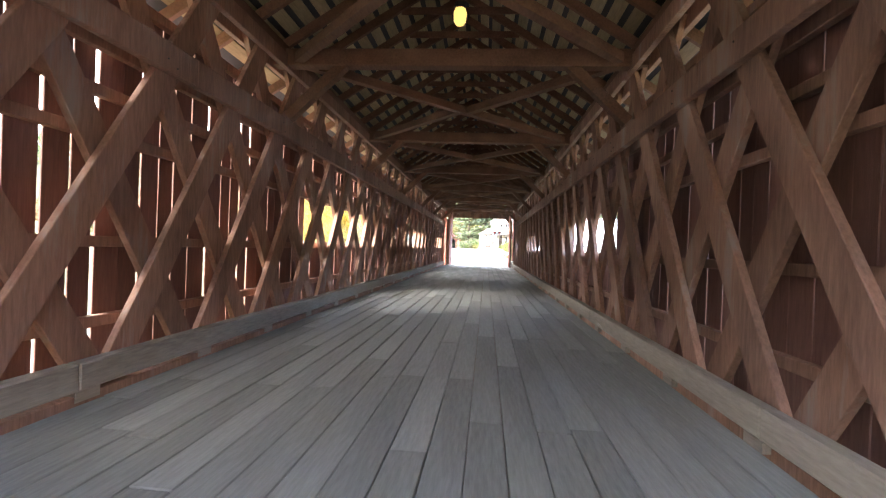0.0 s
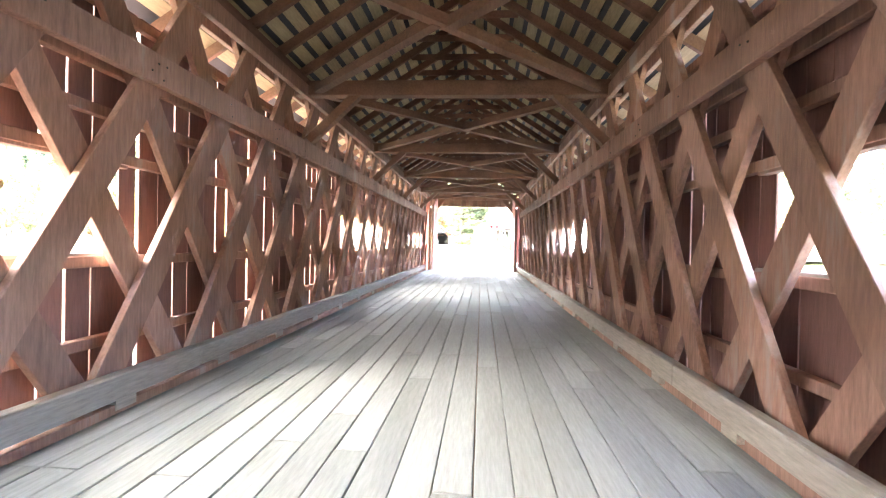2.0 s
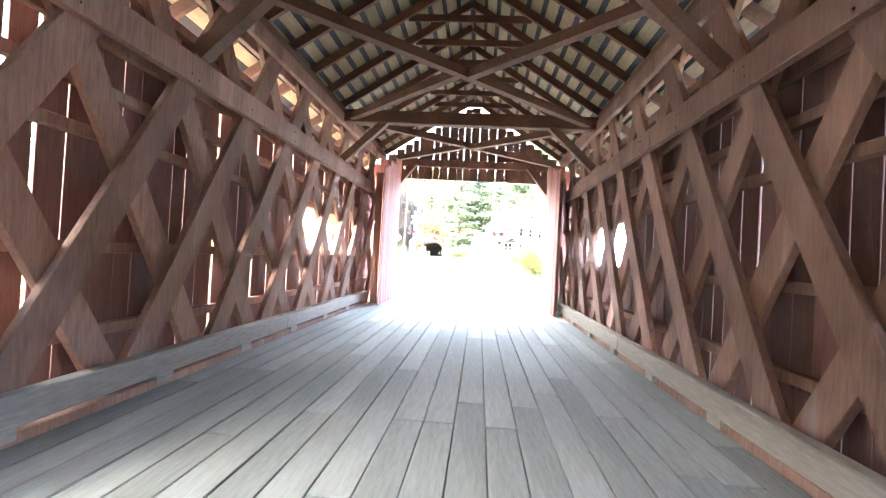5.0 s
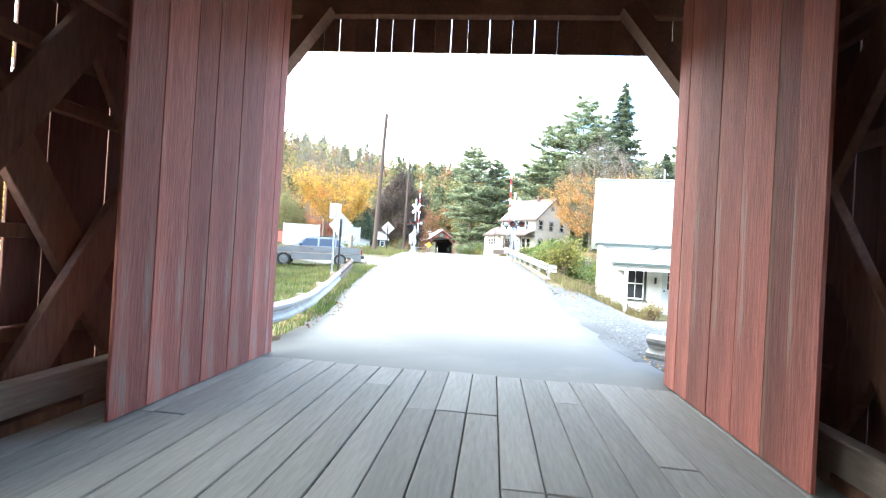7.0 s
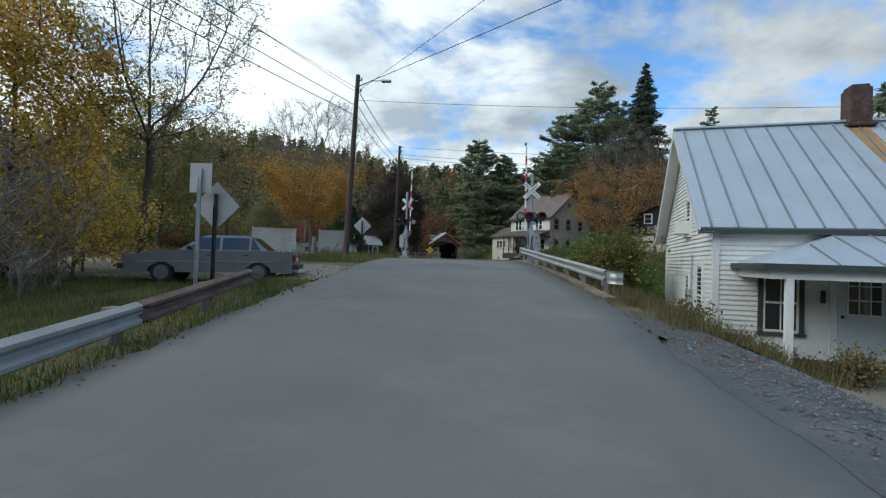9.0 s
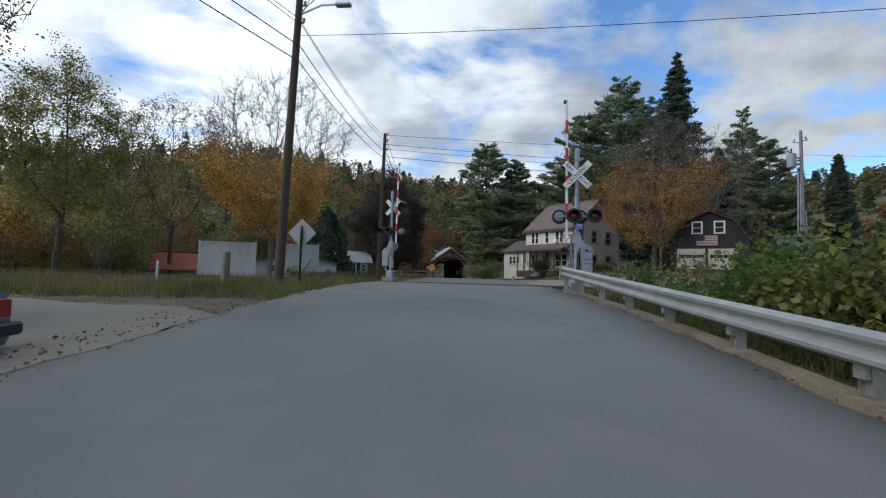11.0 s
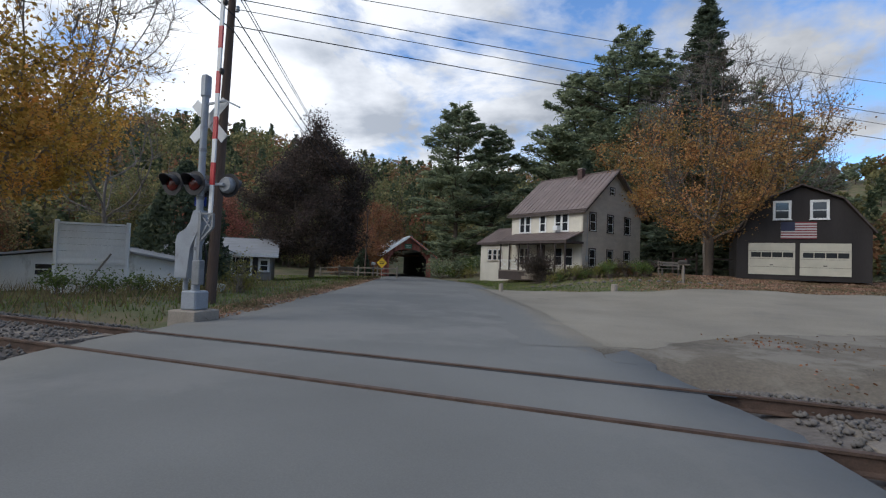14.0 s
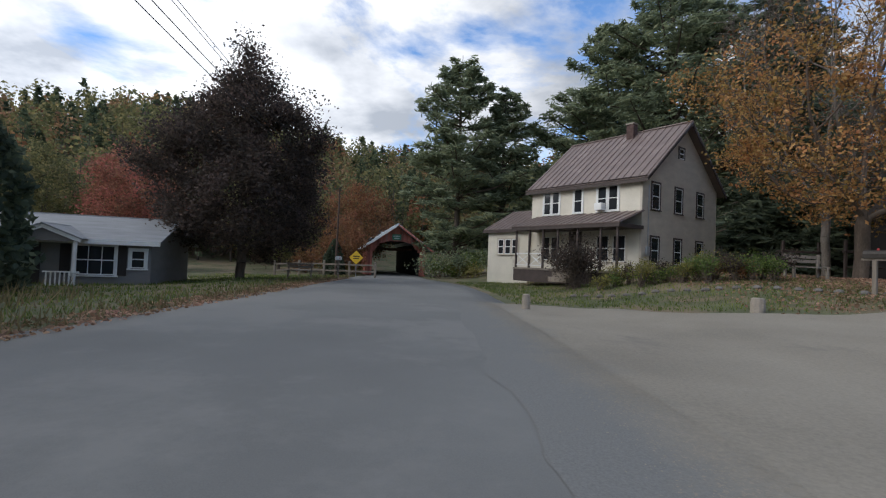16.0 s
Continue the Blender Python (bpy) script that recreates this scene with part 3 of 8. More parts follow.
def land(X, Y):
    z = ground_z(X, Y)
    # the land stays a little under the paving that lies on it
    on = smooth(X - edge_l(Y), -0.25, 0.1) * smooth(edge_r(Y) - X, -0.25, 0.1) * smooth(Y, -2, -1) * (1 - smooth(Y, 96, 100))
    lot = smooth(X - edge_r(Y), -0.1, 0.6) * smooth(Y - RAIL_A - RAIL_T * X - 0.77, 2.2, 2.9) * (1 - smooth(Y - np.interp(X, [-1, 1, 3.2, 6.5, 12, 26, 40], [55, 54.8, 53.2, 52.2, 51.8, 49.8, 47.8]), -1.9, -0.6)) * (1 - smooth(X, 37, 39))
    return z - 0.06 * on - 0.10 * lot


tagged(sheet("ground", gx, gy, land, EARTH), "grassy earth with leaf litter rising to wooded hills", "ground", kind="structure")


def strip(name, ys, left, right, lift, material, nx=9, zf=None, thick=0.05):
    """A paved strip between two edges, with a little thickness at its sides."""
    rows = []
    for y in ys:
        l, r = left(y), right(y)
        xs = np.linspace(l, r, nx)
        zz = (zf or road_z)(y) + lift + 0.0 * xs
        rows.append(np.stack([np.r_[l - 0.02, xs, r + 0.02], np.full(nx + 2, y), np.r_[zz[0] - thick, zz, zz[-1] - thick]], -1))
    V = np.concatenate(rows)
    n, m = len(ys), nx + 2
    i = (np.arange(n - 1)[:, None] * m + np.arange(m - 1)[None]).ravel()
    F = np.stack([i, i + 1, i + m + 1, i + m], -1)
    return part_mesh(name, mesh_of(name, V, F), material)


wob = lambda y, k: 0.07 * math.sin(y * 1.7 + k) + 0.05 * math.sin(y * 4.1 + 2 * k) + 0.03 * math.sin(y * 9.3 + k)
tagged(strip("road", np.arange(-0.95, 97, 0.35), lambda y: float(edge_l(y)) + wob(y, 1), lambda y: float(edge_r(y)) + wob(y, 2) * (1.0 if y < 36 else 0.35), 0.012, ASPHALT),
       "worn grey asphalt road with ragged edges", "road", kind="structure")


def draped(name, outline, lift, material, label, category, step=0.6, wobble=0.12):
    """A patch of loose surface that follows the land inside an (x, y) outline, with an uneven edge."""
    pts = []
    for (xa, ya), (xb, yb) in zip(outline, outline[1:] + outline[:1]):
        n = max(1, int(math.hypot(xb - xa, yb - ya) / 0.3))
        for k in range(n):
            p = Vector((xa + (xb - xa) * k / n, ya + (yb - ya) * k / n, 0))
            p += wobble * Vector((noise.noise(p * 0.9), noise.noise(p * 0.9 + Vector((7, 3, 1))), 0)) * 1.6 + wobble * 0.6 * Vector((noise.noise(p * 3.1), noise.noise(p * 3.1 + Vector((2, 9, 4))), 0))
            pts.append(p)
    bm = bmesh.new()
    bm.faces.new([bm.verts.new(p) for p in pts])
    for axis in (0, 1):
        lo, hi = min(p[axis] for p in pts), max(p[axis] for p in pts)
        v = lo + step
        while v < hi:
            c, nn = Vector((0, 0, 0)), Vector((0, 0, 0))
            c[axis], nn[axis] = v, 1
            bmesh.ops.bisect_plane(bm, geom=bm.verts[:] + bm.edges[:] + bm.faces[:], plane_co=c, plane_no=nn)
            v += step
    for f in bm.faces:
        f.smooth = True
        if f.normal.z < 0:
            f.normal_flip()
    for v in bm.verts:
        v.co.z = gz(v.co.x, v.co.y) + lift
    return tagged(part(name, bm, material), label, category, kind="structure")


draped("gravel_shoulder", [(2.3, -0.6), (2.3, 8), (2.5, 11.0), (3.6, 11.6), (5.2, 10.2), (9, 9.8), (16, 8.6), (16, 2), (6, -0.5)], 0.015, GRAVEL, "grey crushed gravel beside the bridge end", "gravel")
lot = draped("sandy_lot", [(-0.5, 37.0), (-0.75, 44), (-1.6, 50), (-1.9, 55.0), (1.0, 54.8), (3.2, 53.2), (6.5, 52.2), (12, 51.8), (26, 49.8), (40, 47.8), (40, 38), (24, 40.2), (14, 41.4), (6, 40.6), (3.0, 38.6), (1.6, 37.2)], 0.018, LOTEDGE, "sandy gravel lot and lane with cracked patches", "lot")
sand = lot.data.attributes.new("sand", "FLOAT", "POINT")
sand.data.foreach_set("value", [float(smooth(v.co.x - np.interp(v.co.y, [37, 44, 50, 55], [0.2, 0.0, -0.8, -1.4]), -0.8, 1.5)) for v in lot.data.vertices])
draped("dirt_patch", [(0.75, 35.9), (0.7, 37.2), (1.6, 37.8), (3.0, 39.0), (6, 41.0), (14, 41.8), (24, 40.6), (40, 38.4), (40, 25.6), (24, 29.9), (10, 33.8), (4, 35.3), (1.6, 35.9)], 0.0145, DIRT, "bare dirt with leaf litter between the rails and the lane", "dirt", wobble=0.2)
draped("house_apron", [(4.4, 11.6), (8.4, 10.4), (16, 8.7), (16, 6.2), (12, 6.9), (7.9, 7.9), (5.4, 8.9), (4.0, 10.4)], 0.03, LOT, "packed pale dirt before the house porch", "dirt")
draped("driveway", [(-4.9, 15.2), (-5.4, 19.8), (-8, 21.2), (-13, 22.0), (-19, 22.0), (-19, 19.0), (-12, 18.4), (-8.4, 17.2), (-6.6, 15.2)], 0.018, LOT, "packed dirt driveway joining the road", "driveway")

rail_dir = Vector((1, RAIL_T, 0)).normalized()


def rail(name, off, gauge_side):
    """One rail: foot, web and head swept along the track."""
    prof = [(-0.07, -0.16), (0.07, -0.16), (0.07, -0.145), (0.012, -0.13), (0.012, -0.035), (0.035, -0.025), (0.035, 0), (-0.035, 0), (-0.035, -0.025), (-0.012, -0.035), (-0.012, -0.13), (-0.07, -0.145)]
    bm = bmesh.new()
    side = Vector((-rail_dir.y, rail_dir.x, 0))
    rings = []
    for x in np.arange(-60, 61, 1.0):
        c = Vector((x, rail_y(x, off), float(road_z(rail_y(min(max(x, -7.2), 1.8), off))) + 0.034))
        rings.append([bm.verts.new(c + side * a + Vector((0, 0, b))) for a, b in prof])
    for a, b in zip(rings, rings[1:]):
        for k in range(len(prof)):
            bm.faces.new((a[k], a[(k + 1) % len(prof)], b[(k + 1) % len(prof)], b[k]))
    return tagged(part(name, bm, RUST), "rusty steel rail across the road", "rail", "railway track")


rail("rail", 0, 1)
rail("rail", 1.55, -1)


def flangeway_shade(off):
    """Flat black strip for the groove's shade beside a rail crossing the road."""
    bm = bmesh.new()
    for x in np.arange(-7.0, 1.5, 0.5):
        beam(bm, (x, rail_y(x, off), float(road_z(rail_y(x, off))) + 0.0155), (x + 0.5, rail_y(x + 0.5, off), float(road_z(rail_y(x + 0.5, off))) + 0.0155), 0.055, 0.004)
    tagged(part("flangeway_shade", bm, BLACK), "flat black strip for the shaded groove beside the rail", "groove", kind="structure")


flangeway_shade(0.065)
flangeway_shade(1.485)


def ballast_z(X, Y):
    d = np.abs(Y - (RAIL_A + RAIL_T * X + 0.77))
    road = smooth(X - edge_l(Y), -1.0, 0.3) * smooth(edge_r(Y) - X, -1.0, 0.3)
    top = track_z(X) - 0.09 - 0.24 * smooth(d, 1.3, 2.6)
    return top - 0.25 * road - 0.3 * smooth(d, 2.6, 3.2)


def slanted(name, x0, x1, material, label, category):
    xs, ds = np.arange(x0, x1, 0.4), np.arange(-3.2, 3.21, 0.32)
    X = np.repeat(xs[None], len(ds), 0)
    Y = RAIL_A + 0.77 + RAIL_T * X + ds[:, None]
    V = np.stack([X, Y, ballast_z(X, Y) + 0.03 * bumps(X * 4, Y * 4)], -1).reshape(-1, 3)
    m = len(xs)
    k = (np.arange(len(ds) - 1)[:, None] * m + np.arange(m - 1)[None]).ravel()
    return tagged(part_mesh(name, mesh_of(name, V, np.stack([k, k + 1, k + m + 1, k + m], -1)), material), label, category, kind="structure")


slanted("ballast_east", 0.9, 60, BALLAST, "grey stone ballast under the rails", "ballast")
slanted("ballast_west", -60, -6.4, BALLAST, "weedy stone ballast under the rails", "ballast")

sleeper_me = bpy.data.meshes.new("sleeper")
sbm = boxes((-1.25, 1.25, -0.11, 0.11, -0.14, 0), bevel=0.01)
sbm.to_mesh(sleeper_me)
sbm.free()
track = empty("railway_sleepers", label="weathered timber sleepers half sunk in ballast", category="sleepers")
for x in list(np.arange(2.2, 26, 0.62)) + list(np.arange(-30, -7.6, 0.62)):
    s = part_mesh("sleeper", sleeper_me, POSTWOOD, track)
    s.matrix_basis = pose(x, rail_y(x, 0.77), float(track_z(x)) - 0.085, 0, 0, 90 + math.degrees(math.atan(RAIL_T)))

water = part("stream", boxes((-90, 90, -40, -4, -3.6, -3.45)), WATER)
tagged(water, "dark shallow stream under the bridge", "water", kind="structure")


# ---- covered bridge ----
Y0, Y1 = -40.6, -0.9            # deck ends
TIES = [-36.2 + 5.15 * k for k in range(7)]
WINDOWS = [(-29.1, -24.8), (-17.6, -13.2), (-6.6, -3.4)]
SILL, HEAD, SIDE_TOP = 1.32, 2.18, 3.72
EAVE_X, EAVE_Z, RIDGE_Z = 3.45, 3.95, 6.15
SLOPE = (RIDGE_Z - EAVE_Z) / EAVE_X
rb = random.Random(5)
bridge = tagged(empty("covered_bridge"), "covered timber lattice bridge with red boarded sides and plank deck", "bridge", kind="structure")

# lattice trusses: two crossed layers of planks between chords, each side
RUN, PW = 0.66, 0.29      # m along per m up, plank width
LOW, TOP = -0.35, 4.25


def lattice_plank(x, y_low, lean, lo, hi, name):
    d = Vector((0, lean * RUN, 1)).normalized()
    p, q = Vector((x, y_low + lean * RUN * (lo - LOW), lo)), Vector((x, y_low + lean * RUN * (hi - LOW), hi))
    bm = beams((p, q, PW, 0.075, (1, 0, 0)))
    bmesh.ops.bevel(bm, geom=list(bm.edges), offset=0.006, segments=1, affect="EDGES")
    return part(name, bm, TRUSS, bridge)


full = RUN * (TOP - LOW)
for sx in (-1, 1):
    STEP = 1.293 if sx < 0 else 1.299
    for lean, xo in ((1, 2.70), (-1, 2.785)):
        y = (-0.135 if sx < 0 else -0.345) + 3 * STEP - lean * RUN * (2.97 - LOW)
        while y > Y0 - full:
            lo, hi = LOW, TOP
            a, b = (y, y + lean * full)
            ymin, ymax = -39.9, -1.15
            if lean > 0:
                if b > ymax:
                    hi = LOW + (ymax - y) / RUN
                if a < ymin:
                    lo = LOW + (ymin - y) / RUN
            else:
                if a > ymax:
                    lo = LOW + (y - ymax) / RUN
                if b < ymin:
                    hi = LOW + (y - ymin) / RUN
            if hi - lo > 0.4 and hi <= TOP + 1e-6 and lo >= LOW - 1e-6:
                lattice_plank(sx * xo, y, lean, lo, hi, "lattice_plank")
            y -= STEP
        # chords clasp the lattice
    for zc, h, xo in ((3.105, 0.29, 2.625), (4.13, 0.22, 2.625), (-0.10, 0.30, 2.625)):
        n = 6
        for k in range(n):
            a, b = -39.6 + (39.6 - 2.32) / n * k, -39.6 + (39.6 - 2.32) / n * (k + 1) - 0.006
            bm = boxes((sx * xo - 0.045, sx * xo + 0.045, a, b, zc - h / 2, zc + h / 2), bevel=0.008)
            part("chord_timber", bm, TRUSS, bridge)
    for zc, h in ((3.105, 0.29), (4.13, 0.22)):
        part("outer_chord_timber", boxes((sx * 2.865 - 0.04, sx * 2.865 + 0.04, -39.6, -1.2, zc - h / 2, zc + h / 2), bevel=0.008), TRUSS, bridge)
    # bolt heads and empty bolt holes where planks cross the chord
    bolts = bmesh.new()
    y = (-0.135 if sx < 0 else -0.345) - 2 * STEP
    while y > -39:
        for dy, dz in ((0.06, 0.07), (-0.05, 0.05), (0.02, -0.07), (-0.11, -0.03)):
            if rb.random() < 0.45:
                continue
            lathe(bolts, [(0.010, 0), (0.010, 0.006), (0.005, 0.010)], 8, Matrix.Translation((sx * 2.578, y + dy + rb.uniform(-0.03, 0.03), 3.09 + dz + rb.uniform(-0.02, 0.02))) @ Euler((0, -sx * math.pi / 2, 0)).to_matrix().to_4x4())
        y -= STEP
    tagged(part("chord_bolts", bolts, IRON, bridge), kind="stuff")
    # kerb timbers on blocks
    x_in = 2.5 if sx > 0 else 2.55
    n = 7
    for k in range(n):
        a, b = -40.2 + (40.2 - 2.42) / n * k, -40.2 + (40.2 - 2.42) / n * (k + 1) - 0.01
        part("kerb_timber", boxes((sx * x_in if sx > 0 else -x_in - 0.13, x_in + 0.13 if sx > 0 else -x_in, a, b, 0.09, 0.31), bevel=0.012), CURBWOOD, bridge)
    for k in range(24):
        yb = -39.5 + 1.6 * k
        part("kerb_block", boxes((sx * (x_in + 0.02) if sx > 0 else -x_in - 0.11, x_in + 0.11 if sx > 0 else -x_in - 0.02, yb - 0.12, yb + 0.12, 0.0, 0.09)), CURBWOOD, bridge)
    # nailing girts behind the lattice
    for zg in (0.55, SILL - 0.05, HEAD + 0.05, 2.62, 3.6):
        segs = [(-40.2, -1.0)]
        for a, b in segs:
            part("girt", boxes((sx * 2.93 - 0.045, sx * 2.93 + 0.045, a, b, zg - 0.05, zg + 0.05), bevel=0.006), TRUSS, bridge)

# outer siding: upright boards with open joints, cut for the window openings
side_cache = {}


def side_board(sx, y, w, z0, z1):
    key = (round(w, 2), round(z1 - z0, 2))
    if key not in side_cache:
        side_cache[key] = board("siding_board", key[0], 0.024, key[1])
    o = part_mesh("siding_board", side_cache[key], SIDING, bridge)
    o.matrix_basis = pose(sx * 2.99 + rb.uniform(-0.004, 0.004), y, z0, rb.uniform(-0.15, 0.15))
    return o


for sx in (-1, 1):
    y = -40.5
    while y < -0.75:
        w = rb.choice((0.22, 0.25, 0.28, 0.32))
        gap = 0.004 if y < -39 else rb.choice((0.003, 0.004, 0.006, 0.010, 0.016, 0.026)) if sx > 0 else rb.choice((0.003, 0.004, 0.008, 0.014, 0.022, 0.032, 0.045))
        c = y + w / 2
        win = [v for v in WINDOWS if v[0] < c < v[1]]
        if win:
            side_board(sx, c, w, -0.6, SILL)
            side_board(sx, c, w, HEAD, SIDE_TOP)
        else:
            side_board(sx, c, w, -0.6, SIDE_TOP)
        y += w + gap
    for a, b in WINDOWS:
        part("window_sill", boxes((sx * 2.97 - 0.07, sx * 2.97 + 0.07, a - 0.1, b + 0.1, SILL - 0.01, SILL + 0.03), bevel=0.006), CURBWOOD, bridge)
        part("window_head", boxes((sx * 2.95 - 0.05, sx * 2.95 + 0.05, a - 0.1, b + 0.1, HEAD - 0.03, HEAD + 0.06), bevel=0.006), TRUSS, bridge)

# cross ties, knee braces, crossed wind braces
for k, y in enumerate(TIES):
    part("tie_beam", boxes((-2.95, 2.95, y - 0.11, y + 0.11, 4.06, 4.32), bevel=0.015), ROOFBEAM, bridge)
    for sx in (-1, 1):
        part("knee_brace", beams(((sx * 2.58, y, 3.28), (sx * 1.72, y, 4.10), 0.15, 0.16, (0, 1, 0))), ROOFBEAM, bridge)
for a, b in zip(TIES, TIES[1:] + [-1.0]):
    part("wind_brace", beams(((-2.4, a + 0.12, 4.17), (2.4, b - 0.12, 4.17), 0.14, 0.14)), ROOFBEAM, bridge)
    part("wind_brace", beams(((2.4, a + 0.12, 4.16), (0.07, (a + b) / 2 + 0.05, 4.16), 0.14, 0.135)), ROOFBEAM, bridge)
    part("wind_brace", beams(((-0.07, (a + b) / 2 - 0.05, 4.16), (-2.4, b - 0.12, 4.16), 0.14, 0.135)), ROOFBEAM, bridge)
for sx in (-1, 1):
    part("wall_plate", boxes((sx * 2.74 - 0.12, sx * 2.74 + 0.12, -40.3, -0.7, 4.24, 4.40), bevel=0.01), ROOFBEAM, bridge)

# rafters, spaced roof boarding, metal roof
for k in range(44):
    y = -40.2 + 0.92 * k
    for sx in (-1, 1):
        part("rafter", beams(((sx * EAVE_X, y, EAVE_Z + 0.0), (sx * 0.02, y, RIDGE_Z), 0.07, 0.14)), ROOFBEAM, bridge)
    part("collar_tie", boxes((-1.05, 1.05, y + 0.036, y + 0.066, 5.38, 5.50)), ROOFBEAM, bridge)
nrm = Vector((SLOPE, 0, 1)).normalized()
for sx in (-1, 1):
    for k in range(14):
        s = 0.02 + 0.285 * k
        d = Vector((sx * math.cos(math.atan(SLOPE)), 0, -math.sin(math.atan(SLOPE))))
        c = Vector((0, 0, RIDGE_Z)) + d * (s + 0.09) + Vector((sx * nrm.x, 0, nrm.z)) * 0.085
        for a, b in ((-40.8, -27.4), (-27.39, -13.8), (-13.79, -0.15)):
            part("roof_board", beams(((c.x, a, c.z), (c.x, b, c.z), 0.19, 0.024, (sx * nrm.x, 0, nrm.z))), SHEATH, bridge)
    part("roof_sheet", beams((Vector((sx * 1.78, -40.95, RIDGE_Z - 1.78 * SLOPE + 0.135)), Vector((sx * 1.78, 0.0, RIDGE_Z - 1.78 * SLOPE + 0.135)), 4.25, 0.02, (sx * nrm.x, 0, nrm.z))), ROOFMETAL, bridge)

# deck: long planks with staggered ends, on joists
deck_cache = {}


def deck_plank(x, w, y0, y1):
    key = (round(w, 3), round(y1 - y0, 2))
    if key not in deck_cache:
        bm = boxes((-key[0] / 2, key[0] / 2, -key[1] / 2, key[1] / 2, -0.05, 0), bevel=0.006)
        deck_cache[key] = bpy.data.meshes.new("deck_plank")
        bm.to_mesh(deck_cache[key])
        bm.free()
    o = part_mesh("deck_plank", deck_cache[key], DECK, bridge)
    o.matrix_basis = pose(x, (y0 + y1) / 2, rb.uniform(-0.004, 0.004), 0, rb.uniform(-0.3, 0.3))


NP = 20
pw = 5.06 / NP
for k in range(NP):
    x = -2.53 + pw * (k + 0.5)
    y = Y0 - rb.choice((0.0, 1.2, 2.4, 3.1))
    while y < Y1:
        ln = rb.choice((3.0, 3.6, 4.2, 4.8))
        a, b = max(y, Y0), min(y + ln, Y1)
        if Y1 - b < 0.7:
            b = Y1
            ln = 99
        if b - a > 0.2:
            deck_plank(x, pw - rb.choice((0.004, 0.007, 0.011)), a, b - 0.006)
        y += ln
tagged(part("deck_joists", boxes(*[(-3.0, 3.0, y - 0.1, y + 0.1, -0.35, -0.06) for y in np.arange(-40.4, -1.0, 0.9)]), ROOFBEAM, bridge), kind="stuff")
part("under_boards", boxes((-2.52, 2.52, Y0, Y1, -0.075, -0.056)), ROOFBEAM, bridge)
for y0, y1 in ((-1.1, 0.15), (-42.6, -40.5)):
    part("abutment", boxes((-3.6, 3.6, y0 + 0.2, y1 - 0.3, -4.6, -0.38), bevel=0.03), CONCRETE, bridge)
part("threshold", boxes((-2.6, 2.6, Y1 - 0.0, Y1 + 0.10, -0.3, -0.006), bevel=0.01), CONCRETE, bridge)

# portals: boarded cheeks inside each end, gable boards above the opening
cheek_cache = {}
for y_in, y_out in ((-3.1, -0.72), (-40.9, -39.7)):
    for sx in (-1, 1):
        y = y_in
        while y < y_out - 0.05:
            w = min(rb.choice((0.24, 0.3, 0.36, 0.42)), y_out - y)
            h = 4.25 - 0.25 * max(0.0, min(2.4, -0.7 - y)) + rb.uniform(-0.1, 0.1) if y_in > -10 else 4.4
            key = (round(w, 2), round(h, 1))
            if key not in cheek_cache:
                cheek_cache[key] = board("cheek_board", key[0] - 0.004, 0.026, key[1])
            o = part_mesh("cheek_board", cheek_cache[key], REDBOARD, bridge)
            o.matrix_basis = pose((2.31 if sx > 0 else -2.14) + rb.uniform(-0.004, 0.004), y + w / 2, 0.01)
            y += w
        part("cheek_post", boxes((sx * 2.38 - 0.08, sx * 2.38 + 0.08, y_in + 0.5, y_in + 0.66, 0, 3.5), bevel=0.01), TRUSS, bridge)
        part("cheek_post", boxes((sx * 2.38 - 0.08, sx * 2.38 + 0.08, y_out - 0.16, y_out, 0, 4.2), bevel=0.01), TRUSS, bridge)
for yg, sgn in ((-0.28, 1), (-40.75, -1)):
    x = -3.4
    while x < 3.4:
        w = rb.choice((0.2, 0.24, 0.27))
        c = x + w / 2
        hi = RIDGE_Z + 0.02 - abs(c) * SLOPE - 0.08
        lo = 3.74 if abs(c) < 2.62 else -0.3
        o = part("gable_board", boxes((x, x + w - rb.choice((0.002, 0.003, 0.008, 0.012)), yg - 0.012, yg + 0.012, lo, hi)), ROOFBEAM if abs(c) < 2.62 else REDBOARD, bridge)
        x += w
    part("portal_header", boxes((-2.5, 2.5, yg - sgn * 0.12 - 0.06, yg - sgn * 0.12 + 0.06, 4.12, 4.34), bevel=0.01), ROOFBEAM, bridge)
    for sx in (-1, 1):
        part("portal_brace", beams(((sx * 2.50, yg - sgn * 0.22, 3.25), (sx * 1.77, yg - sgn * 0.22, 4.2), 0.2, 0.22, (0, 1, 0))), ROOFBEAM, bridge)

# hanging lamp near the far end
lamp = empty("hanging_lamp", pose(0.16, -32.5, 4.30), "lit jar lamp hanging from the roof timbers", "lamp")
part("stem", lathe(bmesh.new(), [(0.01, 0.0), (0.01, 0.25)], 8), IRON, lamp)
part("cap", lathe(bmesh.new(), [(0.03, 0.02), (0.07, 0.0), (0.07, -0.06), (0.065, -0.07)], 14), IRON, lamp)
part("globe", lathe(bmesh.new(), [(0.05, -0.26), (0.075, -0.22), (0.08, -0.12), (0.065, -0.07)], 14), glow("lamp_glow", (1.0, 0.62, 0.18), 0.07), lamp)





# ---- houses ----
def at_angle(x, y, z, deg):
    return pose(x, y, z, 0, 0, deg)


